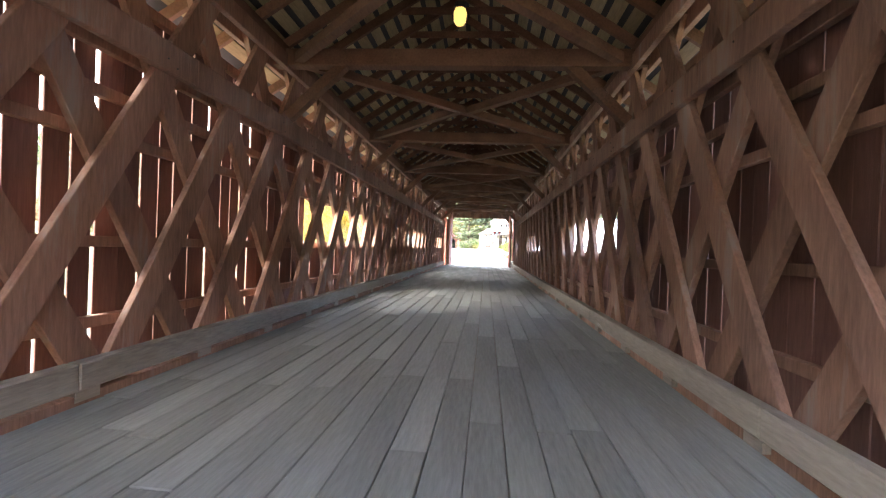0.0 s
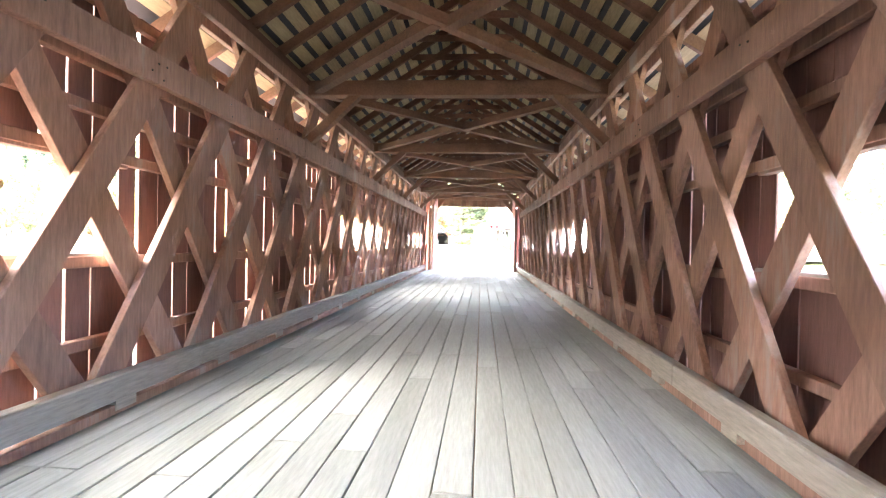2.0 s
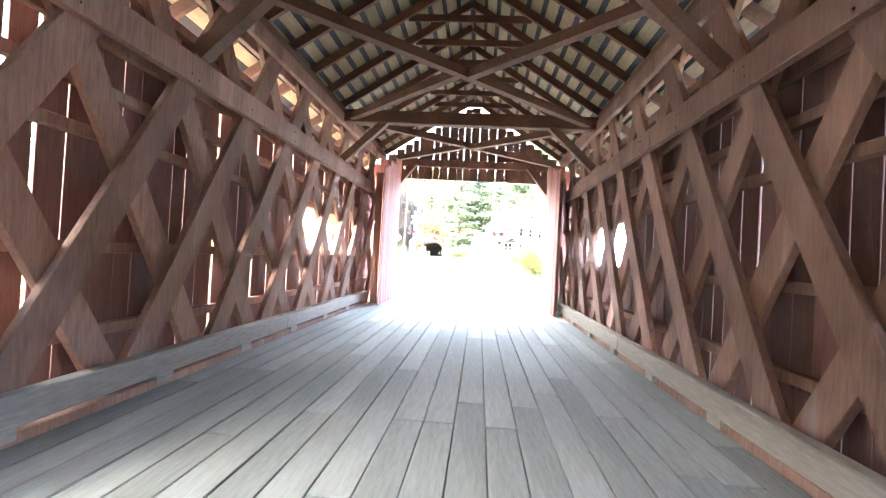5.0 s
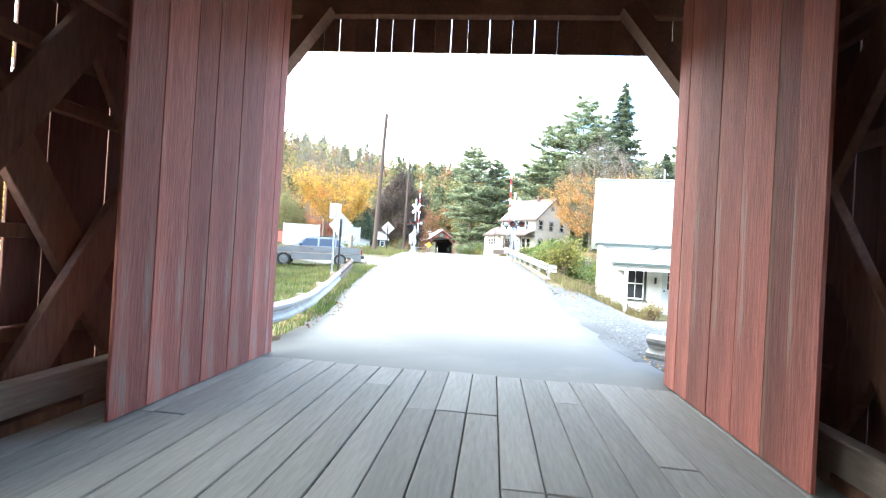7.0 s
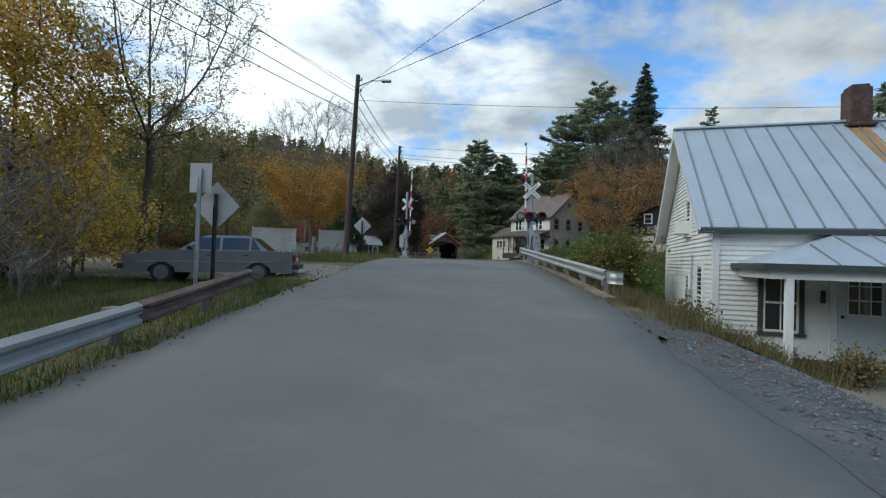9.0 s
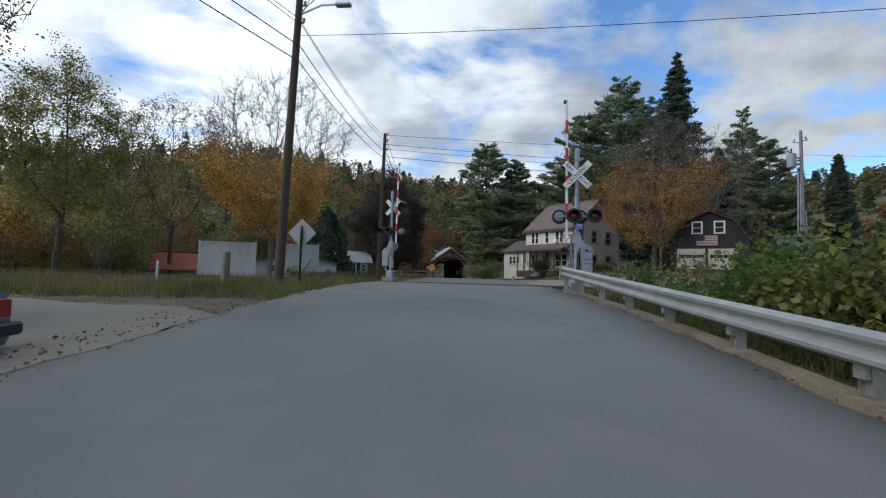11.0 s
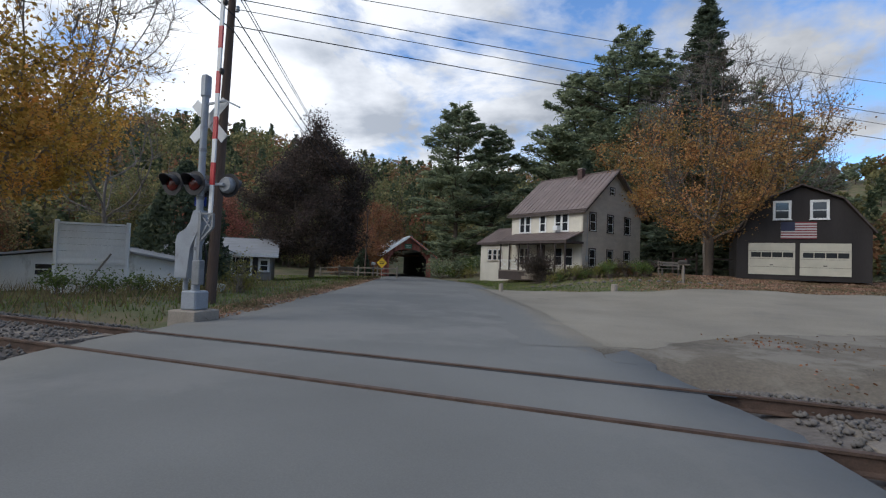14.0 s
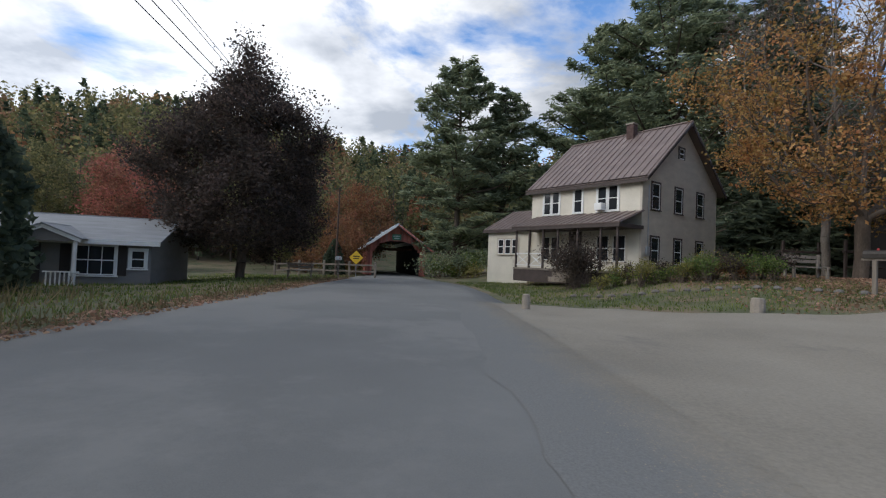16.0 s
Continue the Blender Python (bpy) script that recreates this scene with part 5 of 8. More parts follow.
def garage():
    """Dark gambrel garage with two pale doors."""
    o = empty("garage", at_angle(15.0, 58.9, 0, -24), "dark gambrel-roofed garage with two pale overhead doors", "garage")
    zb, x0, x1 = 2.3, -0.6, 5.75
    mid = (x0 + x1) / 2
    bm = bmesh.new()
    prism(bm, [(x0, zb), (x1, zb), (x1, 5.2), (x1 - 1.35, 6.95), (mid, 7.75), (x0 + 1.35, 6.95), (x0, 5.2)], 0.0, 8.5)
    part("wall", bm, DARKBARN, o)
    for a, b in (((x0 - 0.15, 5.0), (x0 + 1.3, 6.98)), ((x0 + 1.25, 6.94), (mid, 7.82)), ((x1 + 0.15, 5.0), (x1 - 1.3, 6.98)), ((x1 - 1.25, 6.94), (mid, 7.82))):
        part("roof", beams((((a[0] + b[0]) / 2, -0.3, (a[1] + b[1]) / 2 + 0.05), ((a[0] + b[0]) / 2, 8.7, (a[1] + b[1]) / 2 + 0.05), math.hypot(b[0] - a[0], b[1] - a[1]), 0.08, (-(b[1] - a[1]), 0, b[0] - a[0]) if b[0] > a[0] else ((b[1] - a[1]), 0, -(b[0] - a[0])))), BROWNTRIM, o)
    for a, b in ((0.0, 2.3), (2.52, 4.85)):
        d = part("garage_door", boxes(*[(a, b, -0.04, 0.0, zb + 0.3 + 0.47 * k, zb + 0.3 + 0.47 * (k + 1) - 0.012) for k in range(4)], bevel=0.006), PALEDOOR, o)
        part("door_panes", boxes(*[(a + 0.14 + k * (b - a - 0.2) / 4, a + 0.1 + (k + 1) * (b - a - 0.2) / 4, -0.046, -0.04, zb + 1.33, zb + 1.62) for k in range(4)]), GLASS, d)
        part("door_handle", boxes(((a + b) / 2 - 0.08, (a + b) / 2 + 0.08, -0.07, -0.04, zb + 0.85, zb + 0.9)), IRON, d)
        part("door_head", boxes((a - 0.06, b + 0.06, -0.05, 0.0, zb + 2.19, zb + 2.3)), DARKBARN, o)
    for x in (1.65, 3.42):
        window_part(o, pose(x, 0.0, 5.88), 0.72, 1.0, WHITETRIM)
    f = empty("flag", at_angle(15.0, 58.9, 0, -24) @ pose(2.44, -0.05, 4.72), "striped flag hung flat above the garage doors", "flag")
    w, hh, n = 1.7, 0.98, 13
    part("red_stripes", boxes(*[(-w / 2, w / 2, -0.012, 0, hh * k / n, hh * (k + 1) / n) for k in range(0, n, 2)]), FLAGRED, f)
    part("white_stripes", boxes(*[(-w / 2, w / 2, -0.012, 0, hh * k / n, hh * (k + 1) / n) for k in range(1, n, 2)]), FLAGWHITE, f)
    part("blue_canton", boxes((-w / 2, -w / 2 + 0.68, -0.016, -0.0125, hh * 6 / n, hh)), FLAGBLUE, f)
    return o


garage()


def cottage():
    """Low weathered grey house with a small porch gable, shutters and a bay window."""
    o = empty("cottage", at_angle(-13.6, 58.6, -0.5, 22), "low weathered grey cottage with pale grey roof and white trim", "house")
    x0, x1, zb, ze = -7.3, -0.85, 0.6, 3.25
    bm = bmesh.new()
    prism(bm, [(x0, zb), (x1, zb), (x1, ze), (x0, ze)], 0, 6.5)
    part("wall", bm, GREYCLAP, o)
    part("roof", boxes((0, x1 - x0 + 0.8, 0, 3.9, -0.07, 0)), GREYROOF, o).matrix_basis = slope_pose(x0 - 0.4, -0.4, 3.2, "x", 1.1, 3.65)
    part("roof", boxes((0, x1 - x0 + 0.8, 0, 3.9, -0.07, 0)), GREYROOF, o).matrix_basis = slope_pose(x1 + 0.4, 6.9, 3.2, "-x", 1.1, 3.65)
    bm = bmesh.new()
    prism(bm, [(0, ze), (6.5, ze), (3.25, 4.25)], x0, x1, Matrix(((0, 1, 0, 0), (1, 0, 0, 0), (0, 0, 1, 0), (0, 0, 0, 1))))
    part("gable", bm, GREYCLAP, o)
    part("fascia", boxes((x0 - 0.4, x1 + 0.4, -0.45, -0.40, 3.03, 3.2)), WHITETRIM, o)
    # porch gable
    for a, b in (((-5.3, 3.12), (-4.1, 3.62)), ((-2.9, 3.12), (-4.1, 3.62))):
        part("porch_rake", beams(((a[0], -0.95, a[1]), (b[0], -0.95, b[1]), 0.05, 0.14)), WHITETRIM, o)
        part("porch_slope", beams((((a[0] + b[0]) / 2, -1.0, (a[1] + b[1]) / 2 + 0.09), ((a[0] + b[0]) / 2, 1.2, (a[1] + b[1]) / 2 + 0.09), 1.38, 0.05, (-(b[1] - a[1]) * (1 if b[0] > a[0] else -1), 0, abs(b[0] - a[0])))), GREYROOF, o)
    bm = bmesh.new()
    prism(bm, [(-5.2, 3.1), (-3.0, 3.1), (-4.1, 3.56)], -0.9, -0.85)
    part("porch_gable", bm, GREYCLAP, o)
    for x in (-5.1, -3.1):
        part("porch_post", boxes((x - 0.05, x + 0.05, -0.9, -0.8, 1.2, 3.1)), WHITETRIM, o)
    window_part(o, pose(-2.75, -0.0, 1.85), 1.35, 1.15, WHITETRIM, cols=3)
    for x in (-3.72, -1.85):
        part("shutter", boxes((x - 0.17, x + 0.17, -0.04, 0, 1.85, 3.0), bevel=0.004), DARKBARN, o)
    window_part(o, pose(-1.3, 0.0, 2.15), 0.5, 0.7, WHITETRIM)
    window_part(o, pose(-6.55, 0.0, 1.95), 0.5, 1.1, WHITETRIM)
    part("door", boxes((-5.4, -4.5, -0.05, 0, 1.2, 3.0), bevel=0.008), DARKBARN, o)
    part("porch_floor", boxes((-6.1, -2.9, -1.0, 0, 0.9, 1.2), bevel=0.01), POSTWOOD, o)
    for x in np.arange(-6.0, -5.2, 0.14):
        part("baluster", boxes((x - 0.02, x + 0.02, -0.97, -0.93, 1.2, 1.95)), WHITETRIM, o)
    for x in np.arange(-3.9, -2.95, 0.14):
        part("baluster", boxes((x - 0.02, x + 0.02, -0.97, -0.93, 1.2, 1.95)), WHITETRIM, o)
    part("handrail", boxes((-6.1, -5.2, -0.99, -0.91, 1.95, 2.0), (-4.0, -2.9, -0.99, -0.91, 1.95, 2.0)), WHITETRIM, o)
    return o


cottage()


def yard_fence():
    """White board fence in tall panels, with the white shed and red roof behind it."""
    base = at_angle(-14.45, 46.0, 0, 20)
    for a, b, n in ((-8.25, -4.5, 2), (-2.4, -0.1, 1)):
        f = empty("fence_panel", base, "tall white panel fence with weathered lower boards", "fence", "white fence")
        for k in range(n):
            xa, xb = a + (b - a) * k / n, a + (b - a) * (k + 1) / n
            for j in range(11):
                z = 0.75 + 0.245 * j
                part("fence_board", boxes((xa + 0.06, xb - 0.06, -0.02, 0.01, z, z + 0.238), bevel=0.005), WHITECLAP, f)
            part("mid_rail", boxes((xa + 0.05, xb - 0.05, -0.05, -0.021, 2.0, 2.12)), WHITETRIM, f)
            part("top_rail", boxes((xa + 0.05, xb - 0.05, -0.05, 0.02, 3.45, 3.53)), WHITETRIM, f)
        for k in range(n + 1):
            x = a + (b - a) * k / n
            part("fence_post", boxes((x - 0.06, x + 0.06, -0.07, 0.05, 0.5, 3.6 if k != 1 or n == 1 else 3.54), bevel=0.01), WHITETRIM, f)
    lp = part("leaning_pole", beams(((-1.5, -0.6, 0.7), (-0.6, -0.08, 2.4), 0.06, 0.06)), POSTWOOD)
    lp.matrix_world = base
    tagged(lp, "weathered wooden pole leaning on the white fence", "pole")
    s = empty("white_shed", base, "low white outbuilding behind the panel fence", "shed")
    bm = bmesh.new()
    prism(bm, [(-6.0, 0.5), (1.2, 0.5), (1.2, 2.15), (-1.6, 2.62), (-6.0, 2.0)], 1.6, 6.5)
    part("wall", bm, WHITECLAP, s)
    part("roof", beams(((-3.8, 1.3, 2.40), (-3.8, 6.8, 2.40), 4.7, 0.08, (-0.14, 0, 1)), ((-0.2, 1.3, 2.46), (-0.2, 6.8, 2.46), 3.1, 0.08, (0.17, 0, 1))), GREYROOF, s)
    window_part(s, pose(-3.35, 1.6, 1.45), 0.85, 0.5, WHITETRIM)
    window_part(s, pose(-2.55, 1.6, 1.45), 0.5, 0.5, WHITETRIM)
    r = empty("red_roofed_shed", base @ pose(-9.6, 2.5, 0, 0, 0, 8), "small shed with a faded red metal roof", "shed")
    part("wall", boxes((-2.2, 1.6, 0, 3.5, 0.2, 1.5)), WHITECLAP, r)
    part("roof", beams(((-2.5, -0.1, 2.05), (1.9, -0.1, 2.05), 2.1, 0.06, (0, -0.75, 1))), REDPAINT, r)
    part("roof_back", beams(((-2.5, 2.6, 2.05), (1.9, 2.6, 2.05), 3.6, 0.06, (0, 0.5, 1))), REDPAINT, r)


yard_fence()


def far_bridge():
    """The next covered bridge down the road: red boarded portal with an arched opening."""
    o = empty("far_covered_bridge", pose(-9.5, 84.0, 0.93, 0, 0, 19), "small red covered bridge with arched portal down the road", "bridge")
    hw, ow, he, hp = 2.75, 2.1, 2.35, 4.75
    ys = [(-ow, 0), (-ow, 2.1), (-ow * 0.72, 2.75), (-ow * 0.3, 3.0), (ow * 0.3, 3.0), (ow * 0.72, 2.75), (ow, 2.1), (ow, 0)]

    def top(x):
        return hp - 0.12 - abs(x) * (hp - he) / (hw + 0.6)

    def head(x):
        if abs(x) >= ow:
            return 0.0
        return float(np.interp(abs(x), [0, ow * 0.3, ow * 0.72, ow], [3.2, 3.2, 2.95, 2.2]))

    x = -hw
    while x < hw - 0.02:
        w = 0.19
        c = x + w / 2
        lo = head(c) if abs(c) < ow else -0.3
        part("portal_board", boxes((x, x + w - 0.006, -0.03, 0.0, lo, top(c))), REDBOARD, o)
        x += w
    L = 16.0
    for sx in (-1, 1):
        part("side_wall", boxes((sx * hw - 0.04, sx * hw + 0.04, 0, L, -0.4, he + 0.1)), REDBOARD, o)
        run, rise = hw + 0.6, hp - he
        part("roof", beams(((sx * run / 2, -0.9, (hp + he) / 2 + 0.02), (sx * run / 2, L + 0.6, (hp + he) / 2 + 0.02), math.hypot(run, rise), 0.07, (sx * rise, 0, run))), TINROOF, o)
        part("rake_board", beams(((sx * run, -0.92, he - 0.06), (0, -0.92, hp - 0.06), 0.03, 0.16)), WHITETRIM if sx < 0 else REDBOARD, o)
    part("deck", boxes((-hw, hw, -0.1, L, -0.3, -0.02)), DECK, o)
    # lining added in near-black boards: the shade inside is put into their colour
    for sx in (-1, 1):
        part("inner_wall", boxes((sx * 2.35 - 0.03, sx * 2.35 + 0.03, 0.3, L, -0.1, 3.4)), DARKBARN, o)
    part("ceiling_boards", boxes((-2.3, 2.3, 0.3, L, 3.38, 3.42)), DARKBARN, o)
    for y in (5, 10):
        part("tie_beam", boxes((-hw, hw, y, y + 0.2, 2.5, 2.7)), ROOFBEAM, o)
    s = part("portal_sign", boxes((-0.42, 0.42, -0.07, -0.03, 3.3, 3.85), bevel=0.01), GREENSIGN, o, "green name board over the opening")
    part("sign_bars", boxes((-0.3, 0.3, -0.074, -0.07, 3.64, 3.71), (-0.25, 0.25, -0.074, -0.07, 3.44, 3.51)), WHITETRIM, s)
    return o


far_bridge()


# ---- railings, signals, signs, poles ----
def w_beam(name, pts, top, material, depth=0.08):
    """Corrugated guard-rail beam swept along points; the profile folds towards the road."""
    prof = [(0.0, 0.0), (depth, -0.045), (depth, -0.085), (0.015, -0.14), (0.015, -0.17), (depth, -0.225), (depth, -0.265), (0.0, -0.31), (-0.006, -0.31), (depth - 0.008, -0.262), (depth - 0.008, -0.228), (0.007, -0.17), (0.007, -0.14), (depth - 0.008, -0.082), (depth - 0.008, -0.048), (-0.006, 0.0)]
    bm = bmesh.new()
    rings = []
    P = [Vector(p) for p in pts]
    for k, p in enumerate(P):
        d = (P[min(k + 1, len(P) - 1)] - P[max(k - 1, 0)])
        s = Vector((d.y, -d.x, 0)).normalized()
        rings.append([bm.verts.new(p + s * a * top + Vector((0, 0, b))) for a, b in prof])
    n = len(prof)
    for a, b in zip(rings, rings[1:]):
        for k in range(n):
            bm.faces.new((a[k], a[(k + 1) % n], b[(k + 1) % n], b[k]))
    bm.faces.new(rings[0])
    bm.faces.new(rings[-1][::-1])
    bmesh.ops.recalc_face_normals(bm, faces=bm.faces[:])
    return bm


def resample(pts, step):
    P = [Vector(p) for p in pts]
    out = [P[0]]
    for a, b in zip(P, P[1:]):
        n = max(1, int((b - a).length / step))
        out += [a.lerp(b, (k + 1) / n) for k in range(n)]
    return out


def guard_rail_right():
    g = empty("guardrail", None, "galvanised guardrail on steel posts along the road", "guardrail", "guardrails")
    line = resample([(2.75, 14.4, 1.06), (2.42, 17, 1.24), (2.1, 20, 1.42), (1.72, 24, 1.66), (1.28, 28.0, 1.92)], 0.5)
    part("beam", w_beam("beam", line, -1, RAILSTEEL), RAILSTEEL, g)
    e = [Vector((2.75, 14.4, 1.06)), Vector((2.80, 14.25, 1.05)), Vector((2.92, 14.16, 1.04)), Vector((3.08, 14.14, 1.04))]
    part("end_terminal", w_beam("end", e, -1, RAILSTEEL, 0.03), RAILSTEEL, g, "rounded terminal plate")
    part("end_plate", boxes((1.18, 1.46, 27.95, 28.03, 1.5, 1.95), bevel=0.01), RAILSTEEL, g)
    for y in np.arange(14.8, 28.2, 1.9):
        x = float(np.interp(y, [14.4, 17, 20, 24, 28], [2.75, 2.42, 2.1, 1.72, 1.28])) + 0.14
        z = gz(x, y)
        zt = float(np.interp(y, [14.4, 28], [0.98, 1.86]))
        part("post", boxes((x - 0.015, x + 0.015, y - 0.075, y + 0.075, z - 0.4, zt), (x - 0.06, x + 0.06, y - 0.083, y - 0.075, z - 0.4, zt), (x - 0.06, x + 0.06, y + 0.075, y + 0.083, z - 0.4, zt)), RAILSTEEL, g)
        part("block", boxes((x - 0.11, x - 0.06, y - 0.07, y + 0.07, zt - 0.34, zt - 0.02)), RAILSTEEL, g)


guard_rail_right()
kerb = bmesh.new()
KY = np.arange(13.6, 29.2, 0.5)
for a, b in zip(KY, KY[1:]):
    xa, xb = float(edge_r(a)) + 0.06, float(edge_r(b)) + 0.06
    beam(kerb, (xa + 0.13, a, float(road_z(a)) - 0.22), (xb + 0.13, b, float(road_z(b)) - 0.22), 0.26, 0.56)
tagged(part("kerb", kerb, KERBDIRT), "low stained concrete kerb under the guardrail", "kerb", kind="structure")


def guard_rail_left():
    g = empty("guardrail", None, "old weathered guardrail curving away from the bridge end", "guardrail", "guardrails")
    line = resample([(-2.62, -0.5, 0.46), (-2.72, 1.0, 0.42), (-3.15, 3.0, 0.36), (-3.72, 5.6, 0.42), (-4.22, 8.0, 0.57)], 0.5)
    part("beam", w_beam("beam", line, 1, PALERAIL), PALERAIL, g, "pale weathered steel beam")
    line = resample([(-4.2, 7.9, 0.57), (-4.3, 8.4, 0.60), (-4.85, 11.2, 0.82), (-5.15, 12.2, 0.86), (-5.6, 12.9, 0.86)], 0.5)
    part("beam", w_beam("beam", line, 1, OLDRAIL, 0.088), OLDRAIL, g, "rust-brown steel beam")
    for y in (7.92, 7.98):
        for dz in (0.07, 0.25):
            part("splice_bolt", lathe(bmesh.new(), [(0.02, 0), (0.02, 0.012), (0.01, 0.018)], 8, Matrix.Translation((-4.12, y, 0.57 - dz)) @ Euler((0, math.pi / 2, 0)).to_matrix().to_4x4()), IRON, g)
    for y in np.arange(0.4, 12.4, 2.4):
        x = float(np.interp(y, [-0.5, 1, 3, 5.6, 8.4, 11.2, 12.2], [-2.62, -2.72, -3.15, -3.72, -4.3, -4.85, -5.15])) - 0.12
        zt = float(np.interp(y, [-0.5, 3, 5.6, 8.4, 12.2], [0.46, 0.36, 0.42, 0.60, 0.86]))
        part("post", boxes((x - 0.08, x + 0.08, y - 0.09, y + 0.09, gz(x, y) - 0.5, zt - 0.02), bevel=0.012), POSTWOOD, g)
    s = empty("guardrail_stub", None, "short steel rail end bolted at the bridge portal", "guardrail")
    part("beam", w_beam("beam", [(2.74, -0.55, 0.44), (2.66, -0.28, 0.44), (2.52, -0.05, 0.43), (2.38, 0.08, 0.43)], -1, RAILSTEEL), RAILSTEEL, s)
    part("post", boxes((2.78, 2.92, -0.5, -0.36, -0.6, 0.45), bevel=0.01), POSTWOOD, s)


guard_rail_left()


def crossing_signal(x, y, z, turn, label, arm, near, rear):
    """Railway crossing mast: base, mast, crossbuck, flashing lamps, gate mechanism with raised arm."""
    s = empty("crossing_signal", pose(x, y, z, 0, 0, turn), label, "crossing signal", "crossing signals")
    part("footing", boxes((-0.34, 0.34, -0.34, 0.34, -0.6, 0.03), bevel=0.02), CONCRETE, s)
    part("base", boxes((-0.19, 0.19, -0.19, 0.19, 0.03, 0.42), bevel=0.03), ALU, s)
    part("mast", lathe(bmesh.new(), [(0.085, 0.42), (0.07, 0.8), (0.07, 4.75)], 16), ALU, s)
    part("mast_cap", boxes((-0.08, 0.08, -0.09, 0.09, 4.45, 4.92), bevel=0.03), ALU, s)
    # crossbuck
    cb = part("crossbuck", boxes((-0.57, 0.57, -0.008, 0.008, -0.105, 0.105), bevel=0.003), SIGNWHITE, s, "white crossbuck blade with black letters")
    cb.matrix_basis = pose(0, -0.14, 4.0) @ pose(0, 0, 0, 0, -45, 0)
    lettering("letters", "CROSSING", 0.178, BLACK, cb, pose(0, -0.010, 0.0, 90) @ Matrix.Diagonal((1.0, 1, 1, 1)), 0.001)
    cb2 = part("crossbuck", boxes((-0.57, 0.57, -0.008, 0.008, -0.105, 0.105), bevel=0.003), SIGNWHITE, s)
    cb2.matrix_basis = pose(0, -0.12, 4.0) @ pose(0, 0, 0, 0, 45, 0)
    lettering("letters", "RAIL", 0.178, BLACK, cb2, pose(-0.345, -0.010, 0.0, 90), 0.001)
    lettering("letters", "ROAD", 0.178, BLACK, cb2, pose(0.345, -0.010, 0.0, 90), 0.001)
    # lamps
    part("lamp_arm", beams(((min(near + rear), 0, 2.62), (max(near + rear), 0, 2.62), 0.05, 0.05)), ALU, s)
    for back, lx, yaw in [(1, v, 0) for v in near] + [(-1, v, 180) for v in rear]:
        yy = -0.16 * back
        m = pose(lx, yy, 2.62, 0, 0, yaw)
        lamp = part("signal_lamp", lathe(bmesh.new(), [(0.25, 0.0), (0.25, 0.012), (0.1, 0.015)], 28, Euler((math.pi / 2, 0, 0)).to_matrix().to_4x4()), BLACK, s)
        lamp.matrix_basis = m
        part("lens", lathe(bmesh.new(), [(0.15, 0.012), (0.15, 0.03), (0.11, 0.055), (0.05, 0.068)], 20, Euler((math.pi / 2, 0, 0)).to_matrix().to_4x4()), REDLENS, lamp)
        hood = bmesh.new()
        n = 14
        ra, rb_ = [], []
        for k in range(n + 1):
            a = math.pi * (k / n) * 1.1 - math.pi * 0.05
            ra.append((hood.verts.new((0.175 * math.cos(a), -0.01, 0.175 * math.sin(a))), hood.verts.new((0.183 * math.cos(a), -0.01, 0.183 * math.sin(a)))))
            ln = 0.30 * (0.35 + 0.65 * math.sin(max(0.0, min(math.pi, a))))
            rb_.append((hood.verts.new((0.175 * math.cos(a), -ln, 0.175 * math.sin(a) - 0.02)), hood.verts.new((0.183 * math.cos(a), -ln, 0.183 * math.sin(a) - 0.02))))
        for k in range(n):
            hood.faces.new((ra[k][0], ra[k + 1][0], rb_[k + 1][0], rb_[k][0]))
            hood.faces.new((ra[k][1], rb_[k][1], rb_[k + 1][1], ra[k + 1][1]))
            hood.faces.new((rb_[k][0], rb_[k + 1][0], rb_[k + 1][1], rb_[k][1]))
        part("hood", hood, BLACK, lamp)
        part("lamp_back", lathe(bmesh.new(), [(0.14, -0.13), (0.17, -0.08), (0.17, 0.0)], 20, Euler((math.pi / 2, 0, 0)).to_matrix().to_4x4()), DULLMETAL, lamp)
    # notice plate
    pl = part("notice_plate", boxes((-0.07, 0.23, -0.10, -0.085, 2.18, 2.37), bevel=0.004), BLUESIGN, s, "blue emergency notice plate")
    part("notice_bars", boxes(*[(-0.04 + 0.02 * (k % 2), 0.20 - 0.03 * (k % 2), -0.104, -0.10, 2.205 + 0.042 * k, 2.222 + 0.042 * k) for k in range(4)]), WHITETRIM, pl)
    # gate mechanism: goose-necked housing on the mast, with its lid, bolts and counterweight frame
    bm = bmesh.new()
    prism(bm, [(0.16, 0.66), (0.50, 0.66), (0.52, 1.42), (0.49, 1.56), (0.40, 1.64), (0.24, 1.68), (0.13, 1.84), (0.11, 2.08), (-0.11, 2.08), (-0.12, 1.74), (0.02, 1.5), (0.14, 1.3)], -0.22, 0.08)
    bmesh.ops.bevel(bm, geom=list(bm.edges), offset=0.022, segments=2, affect="EDGES")
    gm = part("gate_housing", bm, ALU, s, "weathered light grey gate motor housing")
    part("housing_lid", boxes((0.19, 0.49, -0.238, -0.22, 0.72, 1.36), bevel=0.012), ALU, gm)
    for z in (1.02, 1.16):
        part("housing_slot", boxes((0.24, 0.42, -0.244, -0.238, z, z + 0.02)), IRON, gm)
    part("latch", boxes((0.26, 0.36, -0.25, -0.22, 1.44, 1.5), bevel=0.006), IRON, gm)
    for bx, bz in ((-0.06, 1.98), (0.06, 1.98), (0.2, 1.58), (0.34, 1.58), (0.44, 1.44)):
        part("bolt", lathe(bmesh.new(), [(0.018, 0), (0.018, 0.01), (0.008, 0.016)], 8, Matrix.Translation((bx, -0.222, bz)) @ Euler((math.pi / 2, 0, 0)).to_matrix().to_4x4()), IRON, gm)
